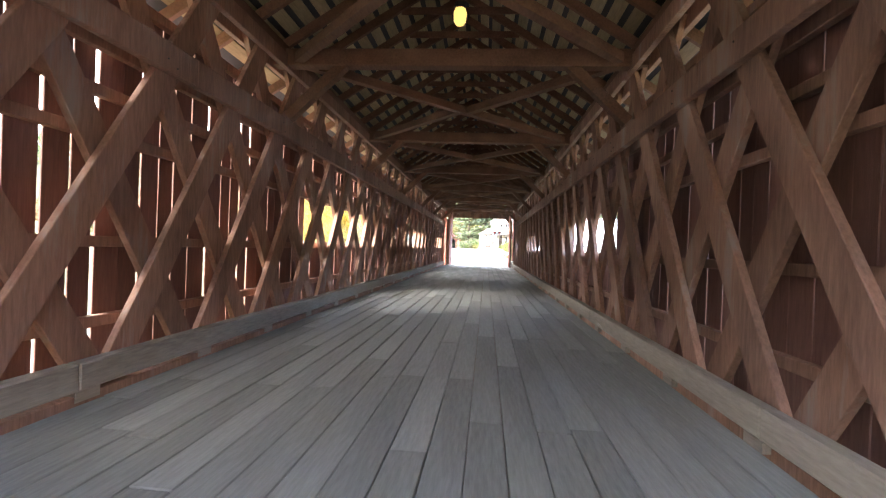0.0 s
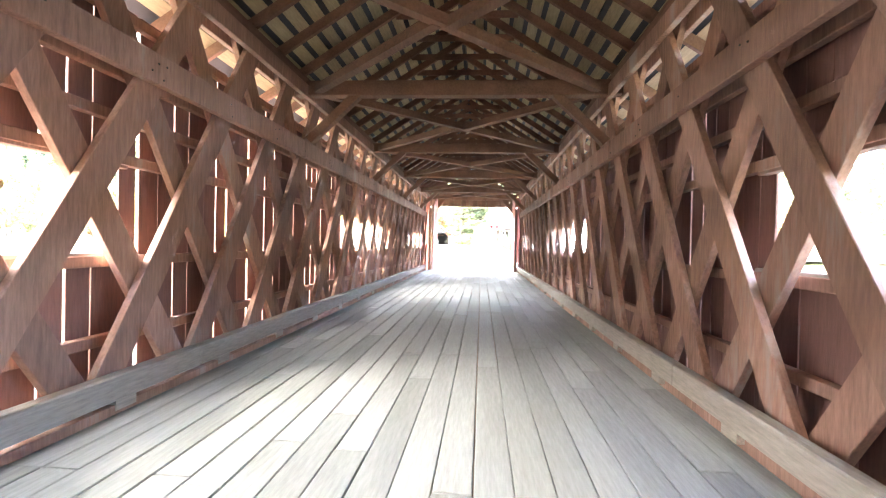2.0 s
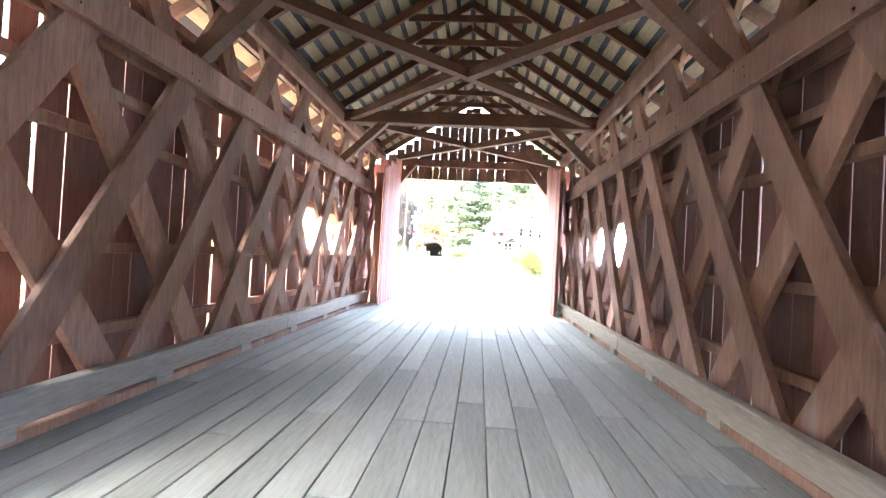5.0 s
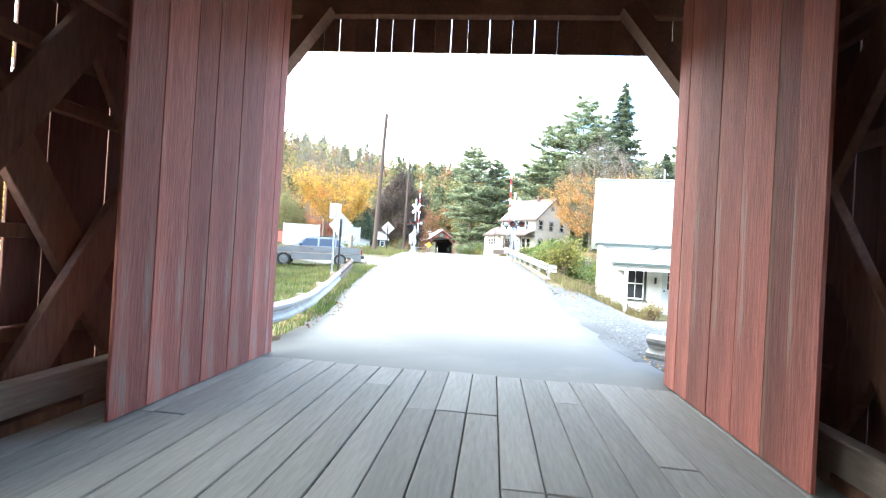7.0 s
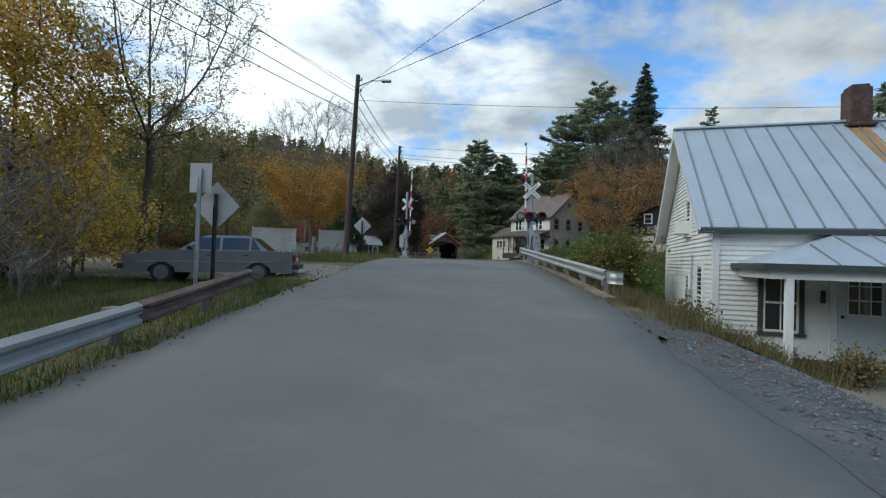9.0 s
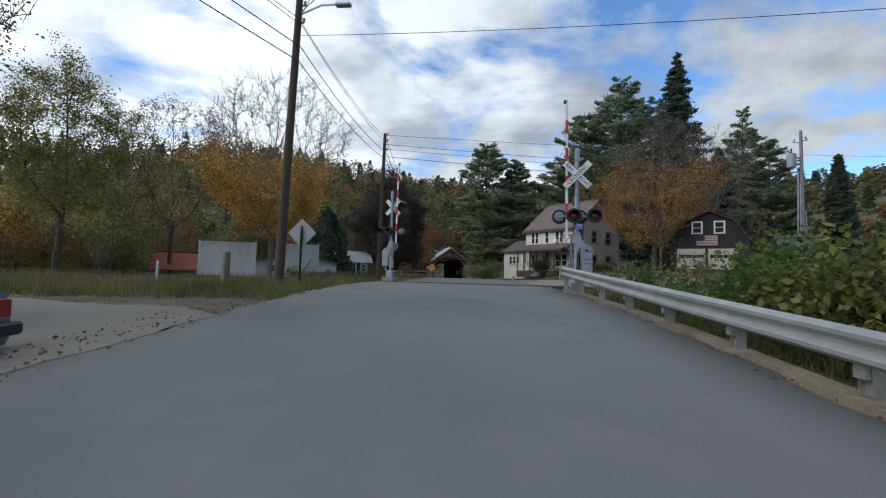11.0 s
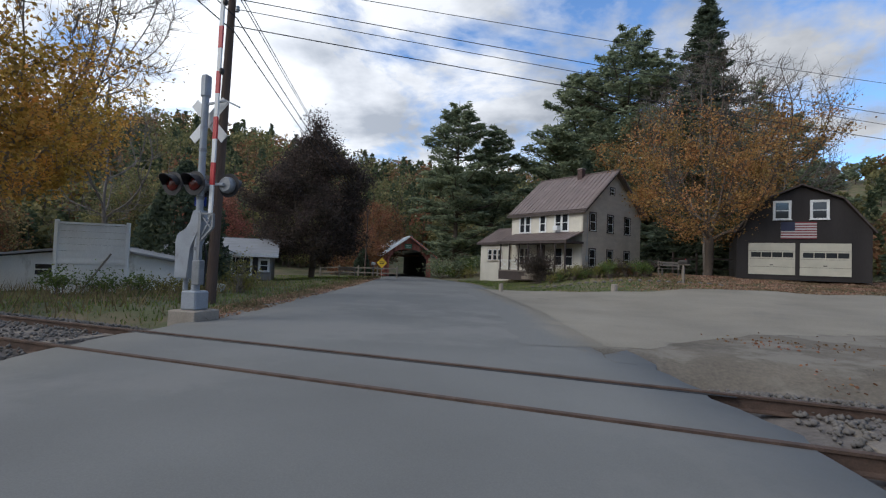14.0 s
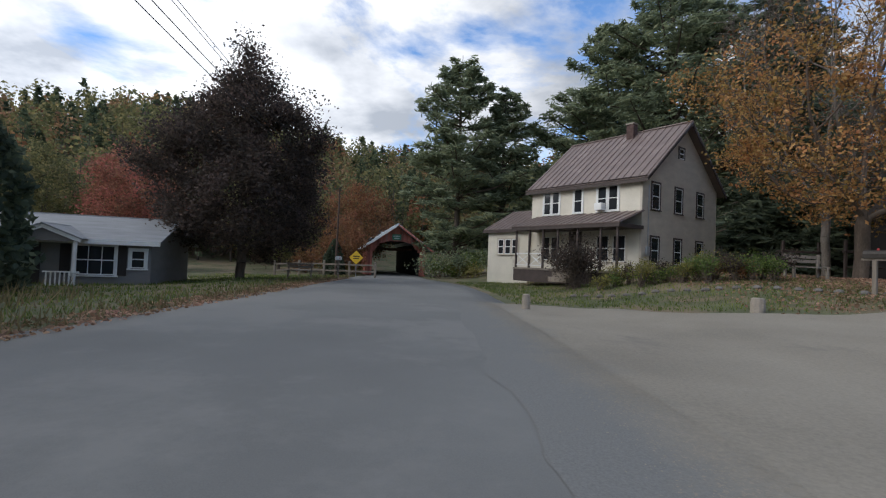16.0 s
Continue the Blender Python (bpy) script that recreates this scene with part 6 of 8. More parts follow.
    part("drain_spout", lathe(bmesh.new(), [(0.05, 0.42), (0.05, 0.66)], 10, Matrix.Translation((0.32, -0.06, 0))), ALU, gm)
    bm = beams(((-0.46, 0.12, 2.0), (-0.46, 0.12, 1.72), 0.04, 0.05, (0, 1, 0)), ((-0.46, 0.12, 1.72), (-0.16, 0.12, 1.42), 0.04, 0.05, (0, 1, 0)), ((-0.16, 0.12, 2.0), (-0.16, 0.12, 1.0), 0.07, 0.08, (0, 1, 0)),
               ((-0.46, 0.12, 2.0), (-0.1, 0.12, 2.0), 0.04, 0.05, (0, 1, 0)), ((-0.42, 0.12, 1.96), (-0.18, 0.12, 1.5), 0.025, 0.03, (0, 1, 0)), ((-0.18, 0.12, 1.96), (-0.42, 0.12, 1.72), 0.025, 0.03, (0, 1, 0)))
    part("counterweight_arm", bm, DULLMETAL, s)
    part("counterweight", boxes((-0.26, -0.06, 0.05, 0.2, 0.55, 1.05), bevel=0.015), DULLMETAL, s)
    for pts in (((0.1, -0.24, 1.55), (0.02, -0.28, 1.1), (-0.02, -0.2, 0.5)), ((-0.06, -0.12, 2.5), (-0.13, -0.2, 2.2), (-0.05, -0.16, 1.7))):
        part("cable", beams(*[(a, b, 0.028, 0.028) for a, b in zip(pts, pts[1:])]), BLACK, s)
    for z in (1.25, 2.3, 3.3):
        part("mast_band", lathe(bmesh.new(), [(0.08, z), (0.08, z + 0.07)], 14), DULLMETAL, s)
    # raised arm with red and white bands
    ar = part("gate_arm", beams(((-0.32, 0.05, 1.9), (-0.36, 0.05, 1.9 + arm), 0.085, 0.04, (0, 1, 0))), SIGNWHITE, s, "raised white gate arm with red bands")
    for k in range(6):
        z = 2.6 + 0.95 * k
        if z + 0.5 < 1.9 + arm:
            xk = -0.32 - 0.04 * (z - 1.9) / arm
            part("red_band", beams(((xk, 0.05, z), (xk - 0.003, 0.05, z + 0.46), 0.091, 0.046, (0, 1, 0))), REDTAPE, ar)
    for z in (1.9 + arm - 0.15, 1.9 + arm - 1.6):
        part("arm_light", lathe(bmesh.new(), [(0.04, 0), (0.05, 0.03), (0.05, 0.1), (0.02, 0.12)], 10, Matrix.Translation((-0.42, 0.05, z))), IRON, ar)
    part("bracket", beams(((0, 0, 4.3), (-0.5, -0.02, 4.36), 0.04, 0.04), ((-0.5, -0.02, 4.36), (-0.85, -0.02, 4.2), 0.035, 0.035)), ALU, s)
    return s


crossing_signal(1.78, 28.5, 1.0, -4, "railway crossing signal with raised gate beside the guardrail", 4.75, (-0.1, 0.56), (-0.56, 0.1))
crossing_signal(-7.05, 38.3, 1.3, 168, "railway crossing signal seen from behind, gate raised", 4.6, (-0.56, 0.1), (0.0, 0.56))


def road_sign(x, y, h, w, back, kind, turn=0, label="", zbase=None, post=GALV, sy=0.0):
    """A flat sign on a channel post; back: the bare side faces the bridge."""
    z = gz(x, y) if zbase is None else zbase
    s = empty("road_sign", pose(x, y, z, 0, 0, turn), label, "sign")
    part("post", boxes((-0.03, 0.03, -0.01, 0.02, -0.5, h + (w * 0.35 if kind == "diamond" else w * 0.4)), (-0.03, -0.022, -0.03, -0.01, -0.5, h), (0.022, 0.03, -0.03, -0.01, -0.5, h)), post, s)
    d = 1 if back else -1
    if kind == "diamond":
        p = part("panel", boxes((-w / 2, w / 2, -0.003, 0.003, -w / 2, w / 2), bevel=0.0015), SIGNBACK if back else SIGNYELLOW, s)
        p.matrix_basis = pose(0, 0.035 * d, h) @ pose(0, 0, 0, 0, 45)
    else:
        p = part("panel", boxes((-w / 2, w / 2, -0.003, 0.003, -w * 0.66, w * 0.66), bevel=0.0015), SIGNBACK if back else SIGNWHITE, s)
        p.matrix_basis = pose(0, 0.035 * d, h)
    return s


road_sign(-5.28, 11.1, 1.83, 0.66, True, "diamond", 4, "back of a diamond warning sign on a dark post", post=BLACK)
road_sign(-5.42, 10.8, 2.35, 0.42, True, "plate", 4, "back of a small rectangular sign on a steel post")
road_sign(-6.98, 26.5, 1.72, 0.66, True, "diamond", 2, "back of a diamond warning sign by the crossing", post=BLACK)
ys = road_sign(-10.6, 74.5, 1.4, 0.72, False, "diamond", 6, "yellow diamond warning sign before the far bridge")
part("sign_bars", boxes((-0.25, 0.25, -0.045, -0.04, 1.46, 1.53), (-0.2, 0.2, -0.045, -0.04, 1.3, 1.37)), BLACK, ys)


def utility_pole(x, y, h, lean=0.0, lamp=False, label="", r=0.15, arms=(), wood=POLEWOOD):
    z = gz(x, y)
    p = empty("utility_pole", pose(x, y, z, 0, lean, 0), label or "dark weathered wooden utility pole", "utility pole", "utility poles")
    part("pole", lathe(bmesh.new(), [(r, -0.8), (r * 0.95, 1.0), (r * 0.66, h)], 14), wood, p)
    for zz in arms:
        part("insulator", lathe(bmesh.new(), [(0.03, 0), (0.06, 0.04), (0.04, 0.08), (0.06, 0.12), (0.02, 0.16)], 10, Matrix.Translation((r * 0.72 + 0.08, 0, zz))), ALU, p)
        part("bracket", boxes((0.0, r * 0.7 + 0.1, -0.02, 0.02, zz - 0.03, zz)), IRON, p)
    if lamp:
        a = part("lamp_arm", beams(((0.1, 0, 9.3), (0.8, 0, 9.6), 0.05, 0.05), ((0.8, 0, 9.6), (1.45, 0, 9.62), 0.05, 0.05)), GALV, p)
        part("lamp_head", boxes((1.3, 1.85, -0.12, 0.12, 9.53, 9.66), bevel=0.04), GALV, a)
    return p


utility_pole(-8.05, 27.2, 9.9, 2.0, True, "dark wooden utility pole with a street lamp arm", 0.17, (9.0, 9.6))
utility_pole(-8.75, 41.8, 9.5, 1.2, False, "dark wooden utility pole behind the crossing", 0.15, (8.4, 9.0, 9.4))
tp = utility_pole(17.2, 43.6, 10.9 - gz(17.2, 43.6), -0.6, False, "weathered grey utility pole with a transformer can and conduits", 0.13, (), GREYPOLE)
tz = 10.9 - gz(17.2, 43.6)
can = part("transformer", lathe(bmesh.new(), [(0.2, tz - 2.3), (0.25, tz - 2.25), (0.25, tz - 1.5), (0.2, tz - 1.42), (0.05, tz - 1.4)], 18, Matrix.Translation((-0.55, 0, 0))), ALU, tp)
part("bushing", lathe(bmesh.new(), [(0.035, tz - 1.42), (0.06, tz - 1.34), (0.035, tz - 1.28), (0.06, tz - 1.2), (0.02, tz - 1.1)], 10, Matrix.Translation((-0.55, 0, 0))), BLACK, can)
part("bushing", lathe(bmesh.new(), [(0.03, 0), (0.05, 0.06), (0.03, 0.12), (0.05, 0.18), (0.02, 0.26)], 10, Matrix.Translation((-0.68, -0.1, tz - 1.45)) @ Euler((0, -0.5, 0)).to_matrix().to_4x4()), BLACK, can)
part("hanger", boxes((-0.34, -0.08, -0.05, 0.05, tz - 2.1, tz - 2.04), (-0.34, -0.08, -0.05, 0.05, tz - 1.72, tz - 1.66)), IRON, tp)
part("crossarm", boxes((-0.95, 0.1, -0.06, 0.0, tz - 2.62, tz - 2.54), bevel=0.008), GREYPOLE, tp)
for cx, cz in ((-0.45, tz - 0.75), (0.36, tz - 0.62)):
    part("cutout_fuse", lathe(bmesh.new(), [(0.02, 0), (0.05, 0.03), (0.05, 0.09), (0.03, 0.12), (0.05, 0.15), (0.05, 0.24), (0.02, 0.28)], 10, Matrix.Translation((cx, 0, cz)) @ Euler((0, 0.5 if cx < 0 else -0.5, 0)).to_matrix().to_4x4()), ALU, tp)
    part("fuse_bracket", beams(((0, 0, cz - 0.02), (cx, 0, cz + 0.02), 0.03, 0.03)), IRON, tp)
for k, (x0, x1, top) in enumerate(((-0.42, -0.26, tz - 2.6), (-0.24, -0.15, tz - 3.3), (0.2, 0.12, tz - 5.0))):
    part("conduit", beams(((x0, -0.1, -0.3), (x1, -0.1, top), 0.055, 0.055)), GALV, tp)
utility_pole(-12.6, 76.0, 6.6, 0.5, False, "thin wooden pole before the far bridge", 0.09)


def wire(pts, sag, r=0.012, n=14, label="black overhead cable between the poles"):
    cu = bpy.data.curves.new("overhead_wire", "CURVE")
    cu.dimensions, cu.bevel_depth, cu.bevel_resolution = "3D", r, 0
    for a, b in zip(pts, pts[1:]):
        sp = cu.splines.new("POLY")
        sp.points.add(n)
        for k in range(n + 1):
            t = k / n
            p = Vector(a).lerp(Vector(b), t)
            sp.points[k].co = (p.x, p.y, p.z - sag * 4 * t * (1 - t), 1)
    tmp = bpy.data.objects.new("tmp_wire", cu)
    me = bpy.data.meshes.new_from_object(tmp)
    bpy.data.objects.remove(tmp)
    return tagged(part_mesh("overhead_wire", me, BLACK), label, "cable", "overhead cables")


PA, PB, PC = (-7.8, 27.2), (-8.6, 41.8), (-12.5, 76)
for za, zb, zc, dx in ((10.2, 10.3, 7.6, 0.1), (9.9, 9.9, 7.4, 0.25), (9.2, 9.3, 7.2, 0.2), (8.7, 8.9, 7.0, 0.15)):
    wire([(PA[0] - 12.5 + dx * 14, -20, za - 0.5), (PA[0] + dx, PA[1], za), (PB[0] + dx, PB[1], zb), (PC[0] + dx, PC[1], zc)], 0.35, 0.014 if za > 9.5 else 0.02)
wire([(PA[0], PA[1], 10.3), (26, -3, 9.8)], 0.3, 0.018)
wire([(PA[0], PA[1], 10.0), (21, -10, 9.5)], 0.3, 0.012)
wire([(PA[0], PA[1], 9.6), (26, 22, 7.8)], 0.5, 0.010)
for zb, zr_, r in ((10.5, 13.6, 0.012), (9.9, 11.4, 0.014), (9.6, 10.7, 0.012), (9.1, 9.8, 0.016)):
    wire([(PB[0], PB[1], zb), (40, 62, zr_), (95, 85, zr_ + 1)], 0.3, r)


def cabinet():
    x, y = 12.65, 35.76
    z = gz(x, y)
    h = 3.62 - z
    c = empty("utility_cabinet", pose(x, y, z), "grey painted metal railway equipment shed with a low hipped roof", "cabinet")
    part("plinth", boxes((-0.74, 0.74, -0.64, 0.64, -0.25, 0.08), bevel=0.01), CONCRETE, c)
    part("body", boxes((-0.69, 0.69, -0.59, 0.59, 0.08, h), bevel=0.015), CABINETGREY, c)
    bm = bmesh.new()
    lo = [bm.verts.new((a * 0.76, b * 0.66, h)) for a, b in ((-1, -1), (1, -1), (1, 1), (-1, 1))]
    ed = [bm.verts.new((a * 0.76, b * 0.66, h + 0.04)) for a, b in ((-1, -1), (1, -1), (1, 1), (-1, 1))]
    hi = [bm.verts.new((a * 0.3, b * 0.12, h + 0.15)) for a, b in ((-1, -1), (1, -1), (1, 1), (-1, 1))]
    bm.faces.new(lo[::-1])
    bm.faces.new(hi)
    for a, b in ((lo, ed), (ed, hi)):
        for k in range(4):
            bm.faces.new((a[k], a[(k + 1) % 4], b[(k + 1) % 4], b[k]))
    part("roof", bm, CABINETGREY, c)
    for xa, xb in ((-0.65, -0.01), (0.01, 0.65)):
        d = part("door", boxes((xa, xb, -0.606, -0.588, 0.16, h - 0.08), bevel=0.005), CABINETGREY, c)
        for zz in (0.4, h - 0.35):
            xh = xa + 0.02 if xa < 0 else xb - 0.02
            part("hinge", boxes((xh - 0.02, xh + 0.02, -0.618, -0.604, zz, zz + 0.12)), IRON, d)
    part("handle", boxes((0.05, 0.09, -0.64, -0.606, 0.95, 1.15), bevel=0.006), IRON, d)
    part("side_panel", boxes((-0.706, -0.688, -0.53, 0.53, 0.16, h - 0.08), bevel=0.005), CABINETGREY, c)
    l = part("notice_plate", boxes((-0.713, -0.706, -0.12, 0.3, 0.75, 1.35)), SIGNBACK, c)
    part("notice_bars", boxes(*[(-0.718, -0.713, -0.08, 0.26, 0.8 + 0.075 * k, 0.845 + 0.075 * k) for k in range(7)]), BLUESIGN, l)


cabinet()


def post(x, y, h, r, mat, label, name="wooden_post"):
    bm = lathe(bmesh.new(), [(r, -0.4), (r * 1.02, h * 0.5), (r * 0.9, h - 0.02), (r * 0.6, h)], 10)
    ob = part(name, bm, mat)
    ob.matrix_world = pose(x, y, gz(x, y), 0, 1.5)
    return tagged(ob, label, "post")


post(-9.6, 26.6, 1.15, 0.13, POSTWOOD, "weathered short wooden post in the verge")
post(-15.2, 30.5, 1.0, 0.05, WHITETRIM, "thin white marker post by the track", "marker_post")
post(4.6, 30.2, 1.1, 0.03, IRON, "thin dark iron stake by the track", "iron_stake")
post(-0.05, 53.6, 0.42, 0.11, CONCRETE, "pale concrete marker at the lawn edge", "stone_marker")
post(5.4, 52.7, 0.36, 0.16, CONCRETE, "squat concrete marker at the lawn edge", "stone_marker")


def mailbox(x, y, turn, label, mat, h=1.05):
    m = empty("mailbox", pose(x, y, gz(x, y), 0, 0, turn), label, "mailbox")
    part("post", boxes((-0.05, 0.05, -0.05, 0.05, -0.4, h), bevel=0.008), POSTWOOD, m)
    part("arm", boxes((-0.04, 0.04, -0.35, 0.3, h, h + 0.06)), POSTWOOD, m)
    bm = bmesh.new()
    prism(bm, [(-0.09, 0), (0.09, 0), (0.09, 0.12), (0.065, 0.19), (0, 0.22), (-0.065, 0.19), (-0.09, 0.12)], -0.28, 0.25)
    b = part("box", bm, mat, m)
    b.location = (0, 0, h + 0.06)
    part("flag", boxes((0.092, 0.098, -0.05, 0.0, 0.05, 0.28)), REDPLAST, b)


mailbox(9.45, 54.6, 30, "dark metal mailbox on a wooden post by the lane", IRON, 0.95)
mailbox(-10.3, 69.4, -10, "white mailbox on a post at the road edge", WHITETRIM, 1.1)


def rail_fence():
    f = empty("split_rail_fence", None, "weathered split-rail fence along the far lawn", "fence")
    P = [(-16.5 + 1.9 * k, 74.0 - 0.15 * k) for k in range(5)]
    for k, (x, y) in enumerate(P):
        part("post", boxes((x - 0.07, x + 0.07, y - 0.07, y + 0.07, gz(x, y) - 0.3, gz(x, y) + 1.1), bevel=0.015), POSTWOOD, f)
    for a, b in zip(P, P[1:]):
        for dz in (0.4, 0.85):
            part("rail", beams(((a[0], a[1], gz(*a) + dz), (b[0], b[1], gz(*b) + dz + 0.03), 0.07, 0.11)), POSTWOOD, f)


rail_fence()


def bench(x, y, turn, label):
    b = empty("bench", pose(x, y, gz(x, y), 0, 0, turn), label, "bench")
    for k in range(3):
        part("seat_slat", boxes((-0.75, 0.75, -0.2 + 0.14 * k, -0.08 + 0.14 * k, 0.42, 0.46), bevel=0.005), POSTWOOD, b)
    for k in range(2):
        part("back_slat", boxes((-0.75, 0.75, 0.22, 0.25, 0.6 + 0.16 * k, 0.72 + 0.16 * k), bevel=0.005), POSTWOOD, b)
    for sx in (-0.65, 0.65):
        part("leg", boxes((sx - 0.04, sx + 0.04, -0.2, -0.12, 0, 0.42), bevel=0.005), POSTWOOD, b)
        part("leg", boxes((sx - 0.04, sx + 0.04, 0.2, 0.28, 0, 0.92), bevel=0.005), POSTWOOD, b)


bench(-12.2, 68.0, 15, "wooden bench on the far lawn")
bench(10.6, 59.2, 10, "low wooden bench beside the flower bed")


def swing(x, y, turn):
    s = empty("garden_swing", pose(x, y, gz(x, y), 0, 0, turn), "dark timber garden swing frame under the trees", "swing")
    for sx in (-0.9, 0.9):
        part("upright", boxes((sx - 0.05, sx + 0.05, -0.05, 0.05, 0, 1.7), bevel=0.006), BROWNTRIM, s)
    part("crossbar", boxes((-1.0, 1.0, -0.05, 0.05, 1.15, 1.25), bevel=0.006), BROWNTRIM, s)
    part("seat", boxes((-0.7, 0.7, -0.2, 0.2, 0.5, 0.56), bevel=0.006), BROWNTRIM, s)


swing(13.6, 64.4, 10)
swing(15.2, 62.6, 0)

# planters and litter
pl = tagged(part("planter_bucket", lathe(bmesh.new(), [(0.16, 0), (0.21, 0.26), (0.23, 0.3), (0.2, 0.3), (0.18, 0.27)], 18), SIGNWHITE), "white planter tub on the cottage lawn", "planter")
pl.matrix_world = pose(-11.5, 47.2, gz(-11.5, 47.2))
sg = empty("yard_sign", pose(0.1, 72.0, gz(0.1, 72.0), 0, 0, 30), "small dark yard sign near the ell", "sign")
part("panel", boxes((-0.35, 0.35, -0.01, 0.01, 0.25, 0.65)), BLACK, sg)
part("stake", boxes((-0.3, -0.27, -0.01, 0.01, 0, 0.25), (0.27, 0.3, -0.01, 0.01, 0, 0.25)), IRON, sg)
part("sign_bars", boxes((-0.25, 0.25, -0.014, -0.01, 0.5, 0.56), (-0.2, 0.2, -0.014, -0.01, 0.36, 0.42)), WHITETRIM, sg)


def sedan(m, paint, label, wagon=False, L=4.79, W=1.71):
    """Boxy three-box car: body, glasshouse, bumpers, wheels, lamps; length along x, front at -x."""
    c = empty("car", m, label, "car", "parked cars")
    h = L / 2
    low = [(-h + 0.05, 0.36), (-h + 0.02, 0.52), (-h + 0.06, 0.80), (-1.10, 0.93), (1.45, 0.95), (h - 0.08, 0.92), (h - 0.02, 0.60), (h - 0.06, 0.36)]
    wheel_x = (-1.33, 1.32)

    def arch(out):
        pts = []
        for wx in reversed(wheel_x):
            pts += [(wx + 0.37 * math.cos(a), 0.30 + 0.37 * math.sin(a)) for a in np.linspace(0, math.pi, 9)]
        return out[:-1] + [out[-1], (h - 0.1, 0.27)] + pts + [(-h + 0.1, 0.27)]

    bm = bmesh.new()
    prism(bm, arch(low), -W / 2, W / 2)
    bmesh.ops.bevel(bm, geom=[e for e in bm.edges if abs(e.verts[0].co.y - e.verts[1].co.y) < 1e-5 and e.verts[0].co.z > 0.5 and e.verts[1].co.z > 0.5], offset=0.05, segments=2, affect="EDGES")
    body = part("body", bm, paint, c)
    cab = [(-0.95, 0.92), (-0.28, 1.36), (-0.1, 1.41), (0.95, 1.41), (1.12, 1.37), (1.62, 0.93)] if not wagon else [(-0.95, 0.92), (-0.28, 1.38), (0.0, 1.43), (1.9, 1.41), (2.2, 0.95)]

    def shrink(z):
        return W / 2 - 0.05 - max(0, z - 0.92) * 0.36

    bm = bmesh.new()
    a = [bm.verts.new((x, -shrink(z), z)) for x, z in cab]
    b = [bm.verts.new((x, shrink(z), z)) for x, z in cab]
    n = len(cab)
    bm.faces.new(a)
    bm.faces.new(b[::-1])
    for k in range(n):
        bm.faces.new((a[(k + 1) % n], a[k], b[k], b[(k + 1) % n]))
    part("cabin", bm, paint, c)
    top = cab[1:-1]
    for sy in (-1, 1):
        for x0, x1 in ((-0.62, 0.22), (0.30, 1.05), (1.11, 1.38)):
            z1 = 1.33
            t0 = max(x0, -0.33) if x0 < 0 else x0
            t1 = x1 if x1 < 1.3 else 1.16
            v = [(x0, 0.97), (x1, 0.97), (t1, z1), (t0, z1)]
            bm = bmesh.new()
            f = [bm.verts.new((x, sy * (shrink(z) + 0.004), z)) for x, z in v]
            bm.faces.new(f if sy < 0 else f[::-1])
            part("side_window", bm, GLASS, c)
        part("trim_strip", boxes((-h + 0.15, h - 0.15, sy * W / 2 - 0.008, sy * W / 2 + 0.01, 0.60, 0.64), (-0.9, 1.6, sy * (W / 2 - 0.045) - 0.006, sy * (W / 2 - 0.045) + 0.006, 0.935, 0.95)), CHROME, c)
        for x in (-0.05, 0.98):
            part("door_handle", boxes((x - 0.08, x + 0.08, sy * W / 2 - 0.01, sy * W / 2 + 0.03, 0.80, 0.83), bevel=0.005), BLACK, c)
        part("mirror", boxes((-0.62, -0.52, sy * (W / 2 + 0.08) - 0.08, sy * (W / 2 + 0.08) + 0.08, 0.96, 1.08), bevel=0.02), BLACK, c)
    for xa, za, xb, zb in ((-0.90, 0.965, -0.34, 1.335), (1.58, 0.975, 1.17, 1.335)):
        bm = bmesh.new()
        nx = -0.006 if xa < 0 else 0.006
        f = [bm.verts.new(p) for p in ((xa + nx, -shrink(za) + 0.08, za + 0.006), (xb + nx, -shrink(zb) + 0.06, zb + 0.006), (xb + nx, shrink(zb) - 0.06, zb + 0.006), (xa + nx, shrink(za) - 0.08, za + 0.006))]
        bm.faces.new(f if xa > 0 else f[::-1])
        part("windscreen" if xa < 0 else "rear_window", bm, GLASS, c)
    for x in (-h, h):
        part("bumper", boxes((x - 0.09, x + 0.09, -W / 2 - 0.02, W / 2 + 0.02, 0.40, 0.56), bevel=0.03), BLACK, c)
    for sy in (-1, 1):
        part("headlight", boxes((-h + 0.0, -h + 0.07, sy * 0.62 - 0.16, sy * 0.62 + 0.16, 0.60, 0.76), bevel=0.01), CHROME, c)
        part("tail_light", boxes((h - 0.09, h - 0.015, sy * 0.66 - 0.15, sy * 0.66 + 0.15, 0.62, 0.84), bevel=0.01), REDPLASTIC, c)
    part("number_plate", boxes((h - 0.04, h - 0.01, -0.16, 0.16, 0.64, 0.76)), SIGNWHITE, c)
    for wx in wheel_x:
        for sy in (-1, 1):
            m2 = Matrix.Translation((wx, sy * (W / 2 - 0.10), 0.31)) @ Euler((math.pi / 2 * sy, 0, 0)).to_matrix().to_4x4()
            w = part("wheel", lathe(bmesh.new(), [(0.20, -0.09), (0.29, -0.095), (0.31, -0.06), (0.31, 0.06), (0.29, 0.095), (0.20, 0.09)], 24, m2), RUBBER, c)
            m3 = Matrix.Translation((wx, sy * (W / 2 - 0.10), 0.31)) @ Euler((math.pi / 2, 0, 0)).to_matrix().to_4x4() @ Matrix.Diagonal((1, 1, sy, 1))
            part("rim", lathe(bmesh.new(), [(0.205, -0.094), (0.19, -0.098), (0.12, -0.085), (0.10, -0.10), (0.05, -0.105)], 20, m3), RIMMETAL, w)
    return c


